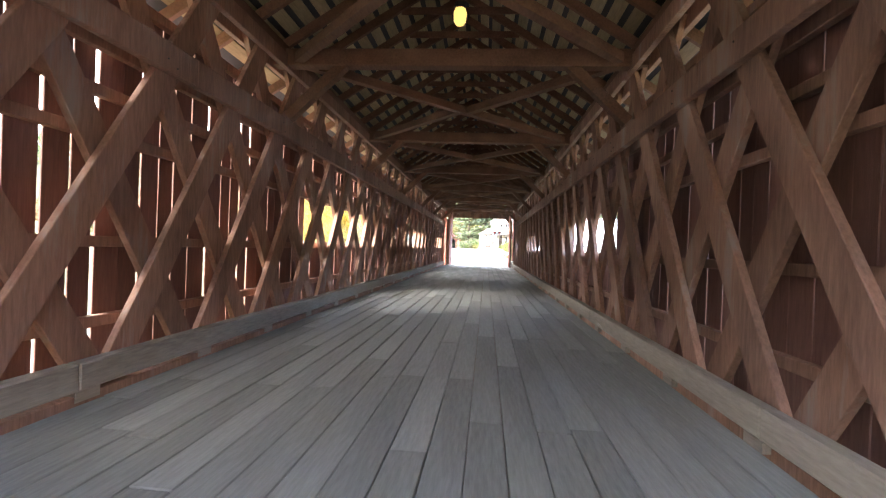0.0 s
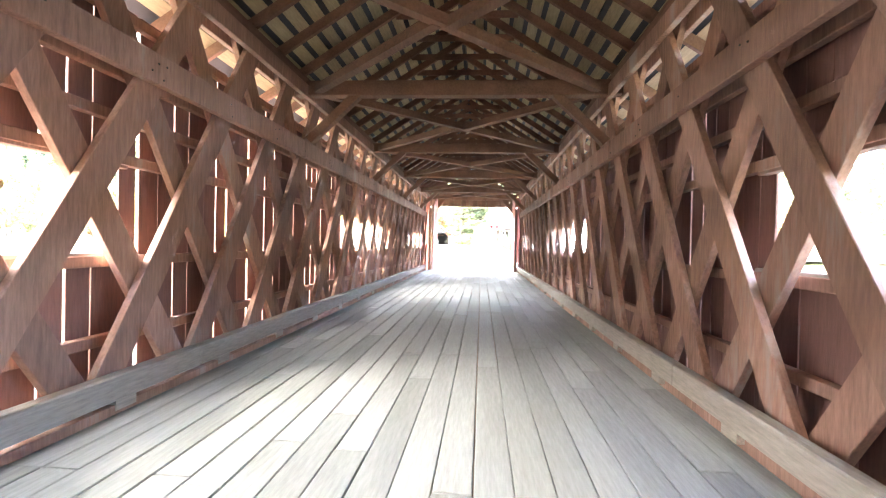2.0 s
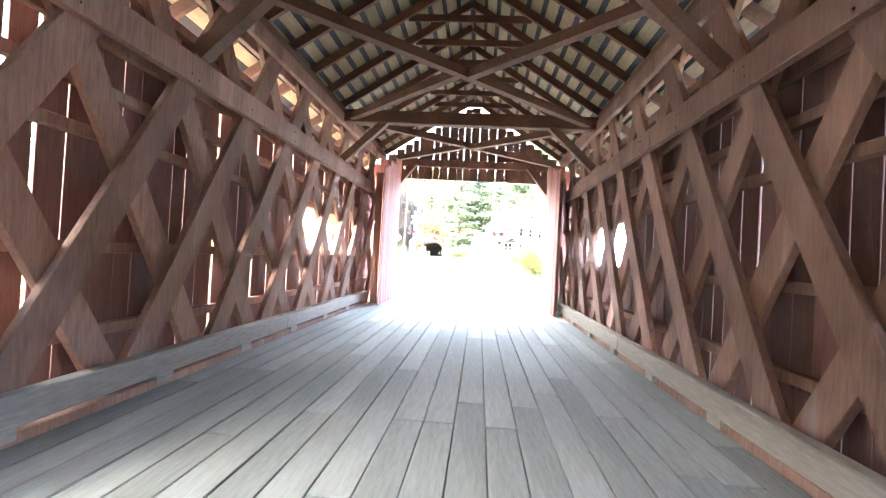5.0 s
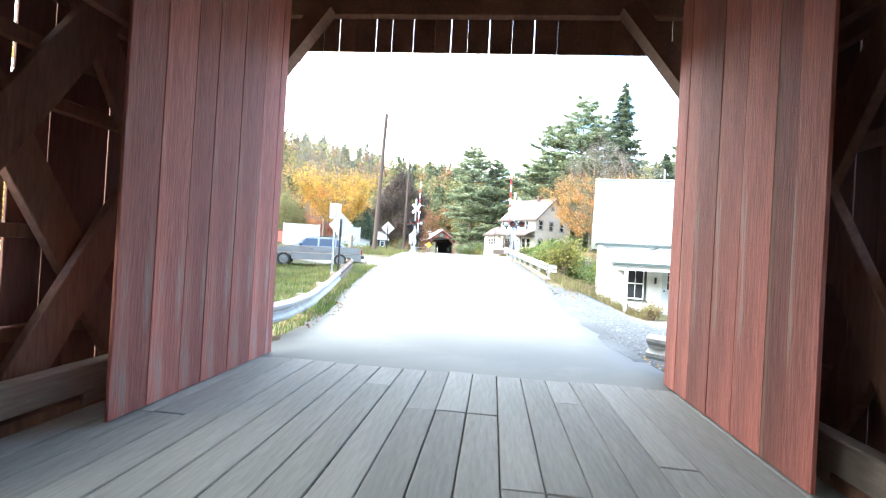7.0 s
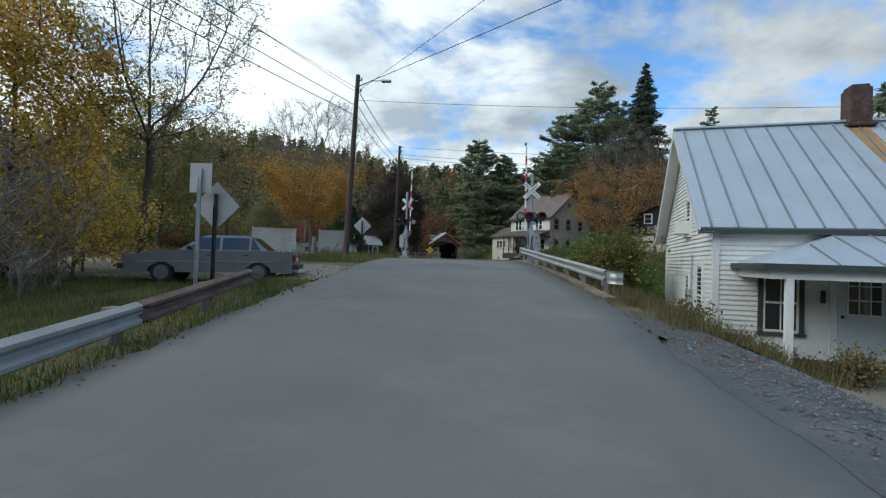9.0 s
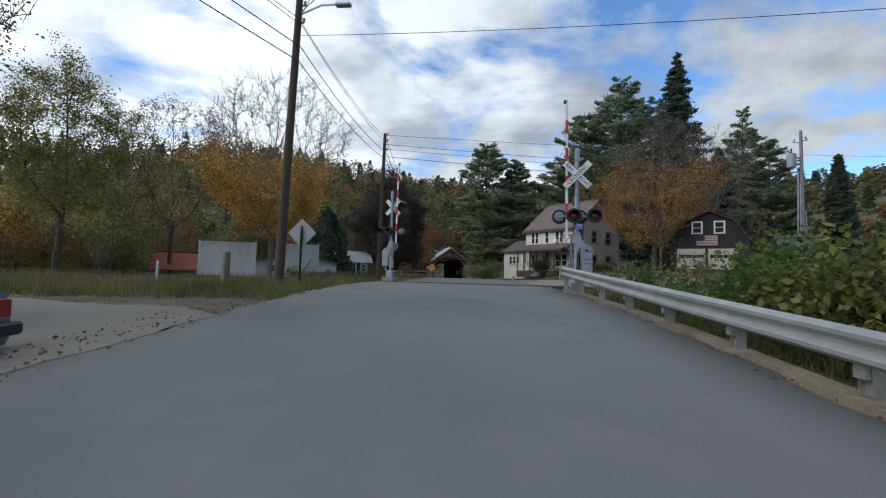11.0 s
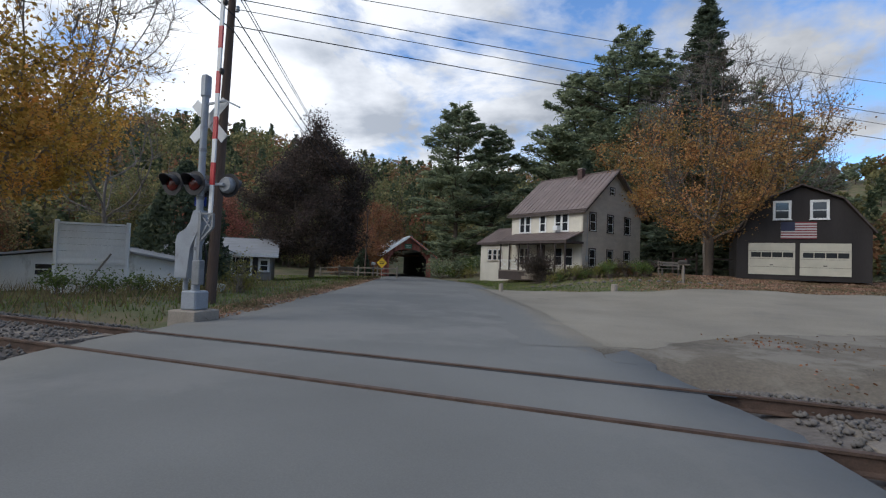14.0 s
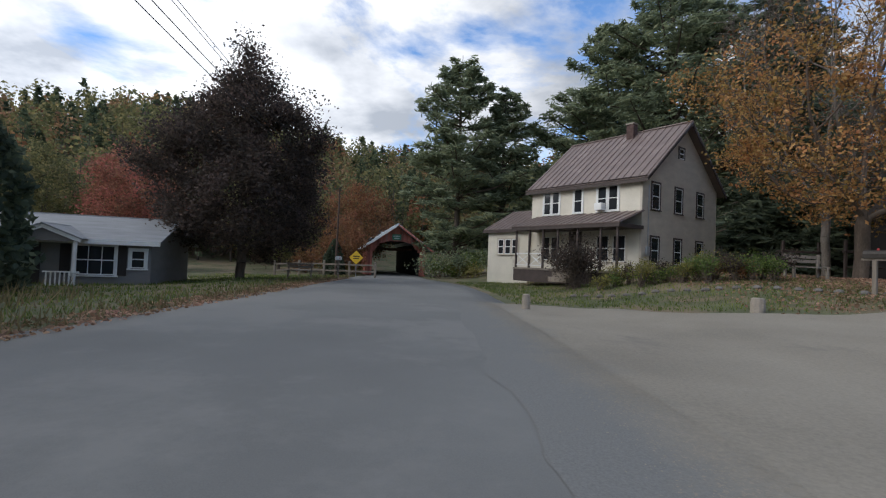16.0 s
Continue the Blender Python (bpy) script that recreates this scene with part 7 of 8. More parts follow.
sedan(pose(-8.0, 15.6, gz(-8.0, 15.6) + 0.01, 0, -1.0, 18) @ Matrix.Scale(0.94, 4), CARPAINT, "old grey-blue boxy sedan parked by the driveway")
sedan(pose(22.4, 52.0, gz(22.4, 52.0), 0, 0, 150), REDCAR, "dark red car parked beyond the lane")


# ---- plants ----
def tubes(segs, sides=5):
    """Tapered tubes for rows of (p, q, r0, r1) as vertices and quads."""
    p = np.array([s[0] for s in segs], float)
    q = np.array([s[1] for s in segs], float)
    r0 = np.array([s[2] for s in segs])[:, None, None]
    r1 = np.array([s[3] for s in segs])[:, None, None]
    d = q - p
    d /= np.linalg.norm(d, axis=1, keepdims=True) + 1e-9
    ref = np.where(np.abs(d[:, 2:3]) > 0.9, [[1.0, 0, 0]], [[0, 0, 1.0]])
    a = np.cross(d, ref)
    a /= np.linalg.norm(a, axis=1, keepdims=True)
    b = np.cross(d, a)
    t = np.arange(sides) * 2 * np.pi / sides
    ring = a[:, None] * np.cos(t)[None, :, None] + b[:, None] * np.sin(t)[None, :, None]
    V = np.concatenate([p[:, None] + ring * r0, q[:, None] + ring * r1], 1).reshape(-1, 3)
    k = np.arange(sides)
    f = np.stack([k, (k + 1) % sides, (k + 1) % sides + sides, k + sides], -1)
    F = (np.arange(len(p))[:, None, None] * 2 * sides + f[None]).reshape(-1, 4)
    return V, F


def leaf_quads(c, size, rng, flat=0.0, long=1.0, wide=0.8):
    """Small four-sided leaves with random turns at the places c."""
    n = len(c)
    u = rng.normal(size=(n, 3))
    u[:, 2] *= 1 - flat
    u /= np.linalg.norm(u, axis=1, keepdims=True)
    w = rng.normal(size=(n, 3))
    w = np.cross(u, w)
    w /= np.linalg.norm(w, axis=1, keepdims=True)
    s = (size * rng.uniform(0.6, 1.3, n))[:, None]
    u, w = u * s * long, w * s * wide
    V = np.stack([c - u * 0.6, c - w * 0.5, c + u * 0.6, c + w * 0.5], 1).reshape(-1, 3)
    return V, np.arange(4 * n).reshape(-1, 4)


CROWNS = {
    "round": ((0, 0.12, 0.4, 0.75, 1), (0.45, 0.8, 1.0, 0.75, 0.2)),
    "fan": ((0, 0.15, 0.4, 0.7, 1), (0.3, 0.7, 0.98, 1.0, 0.5)),
    "vase": ((0, 0.15, 0.45, 0.8, 1), (0.4, 0.8, 1.0, 0.85, 0.35)),
    "tall": ((0, 0.2, 0.5, 0.8, 1), (0.35, 0.75, 1.0, 0.8, 0.3)),
    "egg": ((0, 0.1, 0.35, 0.6, 0.75, 1), (0.7, 0.95, 1.0, 0.85, 0.5, 0.12)),
}


def envelope(rng, n, low, high, rx, shape, hollow=0.35):
    """Places spread through a lumpy crown from height low to high, at most rx from its axis."""
    t = rng.random(n)
    az = rng.uniform(0, 2 * np.pi, n)
    ph = rng.uniform(0, 6.28, 4)
    lump = 1 + 0.16 * np.sin(2 * az + 5 * t + ph[0]) + 0.12 * np.sin(3 * az - 8 * t + ph[1]) + 0.08 * np.sin(5 * az + 13 * t + ph[2])
    rr = rx * np.interp(t, *CROWNS[shape]) * lump * (hollow + (1 - hollow) * rng.random(n)) ** 0.6
    top = low + (high - low) * (0.93 + 0.07 * np.sin(2 * az + ph[3]))
    return np.stack([rr * np.cos(az), rr * np.sin(az), low + (top - low) * t], -1)


def branching(rng, h, low, rx, shape, n, step):
    """A skeleton that grows from the trunk towards the places of its crown: nodes, parents and radii."""
    goal = envelope(rng, n, low, h, rx, shape)
    nodes, parent = [np.array([0.0, 0, -0.3])], [-1]
    z, lean = 0.0, rng.normal(size=2) * 0.04
    while z < low * 0.85 + 0.4:
        nodes.append(np.array([lean[0] * z, lean[1] * z, z]) + np.append(rng.normal(size=2) * 0.02, 0))
        parent.append(len(nodes) - 2)
        z += step
    near = np.full(n, 1e9)
    who = np.zeros(n, int)
    live = np.ones(n, bool)
    fresh = list(range(len(nodes)))
    for _ in range(90):
        P = np.array([nodes[k] for k in fresh])
        d = np.linalg.norm(goal[:, None] - P[None], axis=2)
        j = d.argmin(1)
        m = d[np.arange(n), j]
        closer = m < near
        near[closer], who[closer] = m[closer], np.array(fresh)[j[closer]]
        live &= near > step * 1.35
        if live.sum() < n * 0.02:
            break
        fresh = []
        for k in np.unique(who[live]):
            g = goal[live & (who == k)] - nodes[k]
            g = (g / np.linalg.norm(g, axis=1, keepdims=True)).mean(0) + [0, 0, 0.16] + rng.normal(size=3) * 0.05
            if parent[k] >= 0:
                g = g + 0.55 * (nodes[k] - nodes[parent[k]]) / step
            q = nodes[k] + step * g / (np.linalg.norm(g) + 1e-6)
            nodes.append(q)
            parent.append(int(k))
            fresh.append(len(nodes) - 1)
        if len(nodes) > 5000:
            break
    load = np.zeros(len(nodes))
    kids = np.bincount(np.array(parent[1:]), minlength=len(nodes))
    for k in range(len(nodes) - 1, -1, -1):
        if kids[k] == 0:
            load[k] = 1.0
        if parent[k] >= 0:
            load[parent[k]] += load[k]
    return np.array(nodes), np.array(parent), load


def broadleaf(name, x, y, h, seed, mat, n_leaf, size, label, low=2.0, rx=3.5, shape="round", n=650, r=0.16, leaf_top=2.0, leaf_low=0.0, bark=BARK, jitter=0.32,
              twigs=2, twig=0.55, clump=1.2, z=None, step=0.42):
    """A tree with a tapered trunk, forked limbs, fine twigs and single leaves in clumps along the twigs."""
    rng = np.random.default_rng(seed)
    z = gz(x, y) if z is None else z
    N, parent, load = branching(rng, h, low, rx, shape, n, step)
    rad = 0.008 + (r - 0.008) * (load / load.max()) ** 0.64
    k = np.arange(1, len(N))
    p, q = N[parent[k]], N[k]
    segs = list(zip(p, q, np.minimum(rad[parent[k]], rad[k] * 1.6), rad[k]))
    thick = [v for v in segs if v[3] > 0.025]
    fine = [v for v in segs if v[3] <= 0.025]
    tips = np.where(load <= 6)[0]
    ends = []
    for _ in range(twigs):
        o = N[tips] + rng.normal(size=(len(tips), 3)) * 0.03
        out = N[tips] * [1, 1, 0] / (np.linalg.norm(N[tips] * [1, 1, 0], axis=1, keepdims=True) + 0.3)
        e = o + (rng.normal(size=(len(tips), 3)) * 0.5 + out * 0.35 + [0, 0, 0.55]) * twig * rng.uniform(0.4, 1.1, (len(tips), 1))
        fine += list(zip(o, e, np.full(len(o), 0.010), np.full(len(o), 0.004)))
        ends.append(e)
    t = empty(name, pose(x, y, z), label, "tree")
    V, F = tubes(thick, 7)
    V2, F2 = tubes(fine, 3)
    part_mesh("trunk", mesh_of("trunk", np.concatenate([V, V2]), np.concatenate([F, F2 + len(V)])), bark, t)
    if n_leaf:
        at = np.concatenate([N[tips]] + ends)
        w = rng.gamma(clump, 1.0, len(at)) * (1 - smooth(at[:, 2], leaf_top * h * 0.82, leaf_top * h * 1.12)) * smooth(at[:, 2], leaf_low * h - 0.6, leaf_low * h + 0.3) + 1e-9
        c = at[rng.choice(len(at), n_leaf, p=w / w.sum())] + rng.normal(size=(n_leaf, 3)) * jitter * [1, 1, 0.75]
        V, F = leaf_quads(c, size, rng, 0.3)
        part_mesh("crown", mesh_of("crown", V, F), mat, t)
    return t


def conifer(name, x, y, h, seed, mat, label, radius=3.0, start=0.12, style="pine", density=1.0, z=None, parts=True):
    rng = np.random.default_rng(seed)
    z = gz(x, y) if z is None else z
    t = empty(name, pose(x, y, z), label, "tree")
    segs = [((0, 0, -0.3), (rng.normal() * 0.1, rng.normal() * 0.1, h * 0.5), h * 0.016, h * 0.010)]
    segs.append((segs[0][1], (0, 0, h), h * 0.010, 0.02))
    C, S = [], []
    zz = h * start
    while zz < h * 0.985:
        f = (zz / h - start) / (1 - start)
        if style == "pine":
            reach = radius * (0.55 + 0.6 * f if f < 0.3 else (1.0 - f) ** 0.62 * 1.08)
            n, dz, rise = rng.integers(6, 9), h * 0.037, rng.uniform(0.02, 0.3)
        else:
            reach = radius * (1 - f) ** 0.9
            n, dz, rise = rng.integers(7, 10), h * 0.019, -0.25 + 0.3 * f
        az0 = rng.uniform(0, 6.28)
        for k in range(n):
            if style == "pine" and rng.random() < 0.2:
                continue
            az = az0 + 2 * np.pi * k / n + rng.normal() * 0.25
            ln = reach * rng.uniform(0.55, 1.15) + 0.15
            d = np.array([np.cos(az), np.sin(az), rise + rng.normal() * 0.12])
            p = np.array([0, 0, zz + rng.normal() * dz * 0.3])
            mid = p + d * ln * 0.55
            q = mid + (d + [0, 0, 0.22 if style == "pine" else -0.08]) * ln * 0.45
            rr = 0.012 * ln + 0.008
            segs += [(p, mid, rr * 1.6, rr), (mid, q, rr, rr * 0.4)]
            m = max(3, int(ln * (44 if style == "pine" else 32) * density))
            u = rng.uniform(0.12 if style == "pine" else 0.08, 1.06, m) ** (0.6 if style == "pine" else 1.0)
            w = np.array([-np.sin(az), np.cos(az), 0.0])
            pos = p[None] + (q - p)[None] * u[:, None] + w[None] * (rng.normal(size=m) * ((0.19 if style == "pine" else 0.16) * ln + 0.08) * (1.1 - 0.5 * u))[:, None]
            pos[:, 2] += rng.normal(size=m) * (0.10 if style == "pine" else 0.09) + (0.05 if style == "pine" else -0.12 * rng.random(m))
            C.append(pos)
        zz += dz * rng.uniform(0.75, 1.3)
    V, F = tubes(segs, 5)
    part_mesh("trunk", mesh_of("trunk", V, F), BARK, t)
    c = np.concatenate(C)
    V, F = leaf_quads(c, 0.33 if style == "pine" else 0.34, rng, 0.6, 1.9, 0.5)
    part_mesh("crown", mesh_of("crown", V, F), mat, t)
    return t


# tall pines beyond the farmhouse and the far bridge
conifer("pine_tree", -4.2, 87.0, 22.0, 11, PINENEEDLE, "tall white pine with layered open branches", 7.0, 0.10, z=0.9)
conifer("pine_tree", 0.2, 89.0, 19.8, 12, PINENEEDLE, "white pine beside the far bridge", 5.6, 0.06, z=0.9)
conifer("pine_tree", 5.4, 99.0, 13.0, 15, PINENEEDLE, "smaller pine behind the pair", 5.0, 0.05, density=0.8)
conifer("pine_tree", 16.8, 90.0, 31.5, 13, PINENEEDLE, "broad tall pine behind the farmhouse", 11.0, 0.06, z=2.0, density=1.3)
conifer("pine_tree", 11.5, 92.0, 27.0, 14, PINENEEDLE, "dense pine behind the farmhouse roof", 9.0, 0.05, z=2.0, density=1.3)
conifer("spruce_tree", 22.0, 80.0, 31.0, 16, SPRUCENEEDLE, "tall dark spruce with a pointed top", 7.4, 0.04, "spruce", z=2.2)
conifer("pine_tree", 20.5, 87.0, 27.0, 34, PINENEEDLE, "full pine between the tall pine and spruce", 8.0, 0.06)
conifer("spruce_tree", 39.6, 110.0, 24.0, 17, SPRUCENEEDLE, "dark spruce behind the garage", 8.5, 0.03, "spruce", z=4.0)
conifer("pine_tree", 45.6, 104.0, 23.0, 18, PINENEEDLE, "broad dark pine at the wood edge", 9.0, 0.03, z=4.0, density=1.3)
conifer("pine_tree", 45.2, 112.7, 31.0, 19, PINENEEDLE, "open clumpy pine behind the garage", 6.8, 0.22)
conifer("spruce_tree", 37.3, 72.7, 14.5, 20, SPRUCENEEDLE, "lone dark spruce beyond the lot", 2.9, 0.03, "spruce")
conifer("spruce_tree", 10.5, 83.0, 13.0, 31, SPRUCENEEDLE, "dark spruce behind the farmhouse", 4.0, 0.03, "spruce")
conifer("spruce_tree", 19.0, 69.5, 9.5, 32, SPRUCENEEDLE, "dark spruce between house and garage", 3.6, 0.03, "spruce")
conifer("spruce_tree", 15.8, 71.5, 8.0, 33, SPRUCENEEDLE, "dark spruce beside the farmhouse wall", 2.8, 0.03, "spruce")
# beyond the white house
conifer("pine_tree", 34.0, 38.0, 17.0, 21, PINENEEDLE, "pine behind the white house roof", 6.5, 0.1)
conifer("pine_tree", 29.0, 41.0, 14.0, 22, PINENEEDLE, "pine behind the white house roof", 5.8, 0.1)

# autumn trees
broadleaf("maple_tree", 13.5, 60.6, 15.0, 41, ORANGELEAF, 21000, 0.125, "orange maple with thinning crown beside the garage", 2.2, 5.3, "vase", 1500, 0.26, 0.66, jitter=0.28, clump=0.7, twigs=3)
broadleaf("bare_tree", 19.5, 63.5, 15.0, 42, ORANGELEAF, 0, 0.1, "leafless tree with fine grey branches", 4.0, 4.6, "vase", 900, 0.19, bark=GREYBARK, twigs=4, twig=0.8)
broadleaf("bare_tree", 15.8, 66.0, 17.5, 47, RUSTLEAF, 2600, 0.12, "tall nearly bare tree above the maple", 4.0, 5.0, "vase", 1000, 0.2, 0.7, bark=GREYBARK, twigs=4, twig=0.8)
broadleaf("maple_tree", -15.9, 41.3, 13.8, 43, YELLOWMAPLE, 24000, 0.115, "yellow maple with a bare grey top", 3.0, 4.5, "fan", 2200, 0.17, 0.55, bark=GREYBARK, jitter=0.24, twigs=5, twig=0.8, clump=0.7, step=0.36)
broadleaf("dark_maple", -13.9, 64.2, 12.2, 44, DARKLEAF, 80000, 0.125, "dense dark maroon maple on the cottage lawn", 1.5, 4.1, "egg", 1000, 0.24, jitter=0.36, clump=3.0)
broadleaf("sparse_tree", -13.0, 18.6, 13.6, 46, THINLEAF, 9000, 0.08, "tall dark-limbed tree with thin leaves", 4.2, 3.6, "tall", 1200, 0.13, twigs=3, twig=0.5, step=0.36, jitter=0.22)
broadleaf("sparse_tree", -25.3, 44.2, 13.2, 45, THINLEAF, 7500, 0.12, "tall tree with thinning leaves in loose clumps above the track", 3.4, 3.7, "tall", 900, 0.15, twigs=2, twig=0.5, jitter=0.2, clump=0.6)
broadleaf("bare_tree", -29.3, 43.4, 13.0, 62, OLIVELEAF, 0, 0.11, "leafless tree with fine upright branches", 4.4, 3.1, "fan", 900, 0.14, twigs=4, twig=0.7)
broadleaf("leafy_tree", -25.6, 35.6, 12.6, 61, OLIVELEAF, 26000, 0.11, "broad tree in dull olive leaf beside the track", 3.6, 3.4, "round", 900, 0.16, jitter=0.24, clump=0.8)
rh = random.Random(19)
for k in range(22):
    xh, yh = -27.0 - 27.0 * rh.random(), 36.0 + 1.35 * k + rh.uniform(-1.5, 1.5)
    dist = math.hypot(xh, yh - 15)
    broadleaf("hillside_tree", xh, yh, max(3.0, 0.125 * dist + rh.uniform(-0.6, 1.4)), 760 + k, rh.choice((OLIVELEAF, FARGREEN, THINLEAF, RUSTLEAF, YELLOWOLIVE, OLIVELEAF)), 4600, 0.17, "autumn hardwood on the hillside beyond the track", 0.4, 2.5, "round", 240, 0.08, jitter=0.4, step=0.5)
broadleaf("yellow_tree", -14.7, 15.2, 10.6, 48, YELLOWOLIVE, 22000, 0.115, "young yellow-leaved tree behind the parked car", 3.0, 2.9, "egg", 1000, 0.12, jitter=0.26, step=0.33, leaf_top=1.05)
broadleaf("yellow_tree", -17.6, 12.0, 10.5, 49, YELLOWOLIVE, 13000, 0.11, "yellow and olive tree on the stream bank", 2.2, 3.0, "tall", 900, 0.12, jitter=0.28, step=0.36)
broadleaf("yellow_tree", -10.9, 8.0, 9.6, 50, THINLEAF, 6500, 0.07, "thin streamside tree turning yellow", 1.8, 2.6, "tall", 1000, 0.09, bark=GREYBARK, twigs=3, step=0.33, jitter=0.2)
broadleaf("yellow_tree", -16.0, -3.0, 11.0, 51, YELLOWLEAF, 9000, 0.11, "yellow streamside tree beside the bridge", 2.0, 3.4, "round", 700, 0.13)
broadleaf("bare_tree", -21.5, 53.0, 12.5, 54, RUSTLEAF, 500, 0.12, "leafless grey tree behind the fence", 3.0, 3.2, "vase", 700, 0.14, bark=GREYBARK, twigs=3, twig=0.7)
broadleaf("red_tree", -28.6, 75.2, 9.3, 55, REDLEAF, 19000, 0.16, "pink-red maple behind the cottage", 1.8, 3.8, "round", 600, 0.15, jitter=0.4)
broadleaf("rust_tree", -14.0, 88.0, 9.0, 56, RUSTLEAF, 14000, 0.16, "rust-brown tree beside the far bridge", 1.5, 3.6, "round", 550, 0.14, jitter=0.4)
broadleaf("rust_tree", -13.2, 80.0, 5.5, 57, RUSTLEAF, 7000, 0.12, "rust-brown tall shrub near the far bridge", 0.6, 1.9, "egg", 400, 0.07, jitter=0.3)
broadleaf("green_tree", -37.5, 76.0, 9.5, 59, FARGREEN, 17000, 0.18, "olive green tree behind the cottage", 1.2, 4.0, "round", 500, 0.16, jitter=0.5)
broadleaf("green_tree", -22.5, 88.0, 11.5, 60, FARGREEN, 19000, 0.2, "green tree behind the cottage", 1.2, 4.0, "round", 500, 0.16, jitter=0.5)


# leafless saplings and leafy undergrowth on the stream bank
rs_ = random.Random(19)
for k in range(11):
    y = 4.0 + 0.95 * k
    broadleaf("bare_sapling", -(3.4 + 0.5 * y) - rs_.uniform(0.6, 3.2), y, rs_.uniform(2.6, 4.4), 700 + k, THINLEAF, 140, 0.07, "forked leafless sapling with pale stems on the bank", 0.25, rs_.uniform(1.3, 2.0), "fan", 170, 0.035, bark=PALETWIG, twigs=2, twig=0.4, step=0.3)
for k in range(16):
    broadleaf("understory_shrub", -10.8 - rs_.uniform(0.0, 12.0), 9.5 + 0.62 * k + rs_.uniform(-1, 1), rs_.uniform(2.6, 4.2), 730 + k, rs_.choice((YELLOWOLIVE, THINLEAF, OLIVELEAF, RUSTLEAF, THINLEAF)), 3800, 0.095, "leafy autumn undergrowth on the stream bank", 0.3, rs_.uniform(1.5, 2.2), "round", 170, 0.04, bark=TWIG, jitter=0.25, step=0.35)


def evergreen_column(x, y, h, r, seed, label):
    """Dense clipped evergreen: many small sprays over a rounded column."""
    rng = np.random.default_rng(seed)
    n = 9000
    t = rng.random(n)
    prof = r * np.interp(t, [0, 0.15, 0.5, 0.8, 1], [0.85, 1.0, 0.86, 0.46, 0.06])
    az = rng.uniform(0, 6.283, n)
    lump = 1 + 0.12 * np.sin(3 * az + 9 * t) + 0.08 * np.sin(7 * az - 5 * t)
    rr = prof * lump * rng.uniform(0.75, 1.03, n)
    c = np.stack([rr * np.cos(az), rr * np.sin(az), h * (0.02 + 0.98 * t)], -1)
    e = empty("evergreen_shrub", pose(x, y, gz(x, y)), label, "shrub")
    part_mesh("trunk", mesh_of("trunk", *tubes([((0, 0, -0.2), (0, 0, h * 0.9), 0.09, 0.02)], 6)), BARK, e)
    part_mesh("crown", mesh_of("crown", *leaf_quads(c, 0.2, rng, 0.0, 1.3)), SPRUCENEEDLE, e)


evergreen_column(-16.65, 52.6, 6.4, 2.2, 71, "large dark clipped evergreen beside the white fence")
evergreen_column(-13.4, 78.0, 2.8, 0.8, 72, "small dark evergreen by the far mailbox")


def shrub(x, y, h, r, seed, mat, n, size, label, twigs=26, bark=TWIG):
    rng = np.random.default_rng(seed)
    segs, tips = [], []
    for k in range(twigs):
        az, out = rng.uniform(0, 6.283), r * rng.uniform(0.15, 1.0)
        p = np.array([rng.normal() * 0.12 * r, rng.normal() * 0.12 * r, -0.1])
        q = np.array([np.cos(az) * out * 0.5, np.sin(az) * out * 0.5, h * rng.uniform(0.35, 0.6)])
        e = q + np.array([np.cos(az) * out * 0.5, np.sin(az) * out * 0.5, h * rng.uniform(0.2, 0.42)])
        segs += [(p, q, 0.014, 0.009), (q, e, 0.009, 0.003)]
        for j in range(3):
            t0 = q + (e - q) * rng.uniform(0.0, 0.9)
            s = t0 + rng.normal(size=3) * 0.22 * r + [0, 0, 0.12 * h]
            segs.append((t0, s, 0.005, 0.002))
            tips.append(s)
        tips += [e, (q + e) / 2]
    o = empty("shrub", pose(x, y, gz(x, y)), label, "shrub", "roadside shrubs")
    part_mesh("stem", mesh_of("stem", *tubes(segs, 3)), bark, o)
    if n:
        T = np.array(tips)
        c = T[rng.integers(0, len(T), n)] + rng.normal(size=(n, 3)) * 0.14 * r
        part_mesh("foliage", mesh_of("foliage", *leaf_quads(c, size, rng, 0.2)), mat, o)
    return o


rp = random.Random(8)
# brush below the guardrail and round the white house corner
for k in range(8):
    y = 17.4 + 0.4 * k
    x = float(edge_r(y)) + 1.2 + rp.uniform(0.1, 0.8)
    shrub(x, y, rp.uniform(1.3, 1.9), rp.uniform(0.9, 1.2), 100 + k, rp.choice((GREENLEAF, GREENLEAF, OLIVELEAF)), 1700, 0.085, "tangled green roadside brush below the guardrail")
for k in range(9):
    y = 19.6 + 0.95 * k
    x = float(edge_r(y)) + 1.6 + rp.uniform(0.2, 1.6)
    shrub(x, y, rp.uniform(0.9, 1.35), rp.uniform(0.9, 1.3), 120 + k, rp.choice((GREENLEAF, OLIVELEAF, GREENLEAF)), 1500, 0.085, "low green roadside brush below the guardrail")
for k in range(10):
    shrub(5.6 + rp.uniform(0, 5.0), 21.2 + 0.8 * k, rp.uniform(0.8, 1.2), rp.uniform(0.9, 1.3), 130 + k, rp.choice((GREENLEAF, OLIVELEAF, GREENLEAF)), 1300, 0.09, "mixed roadside brush beyond the white house")
for k in range(6):
    shrub(5.6 + 0.9 * k, 28.6 + rp.uniform(-0.6, 0.4) - 0.2 * k, rp.uniform(0.9, 1.5), 0.8, 150 + k, RUSTLEAF, 250, 0.06, "leggy dry brush beside the track")
shrub(3.9, 12.4, 0.35, 0.5, 160, DRYGRASS, 300, 0.06, "dry weeds at the house corner", 18)
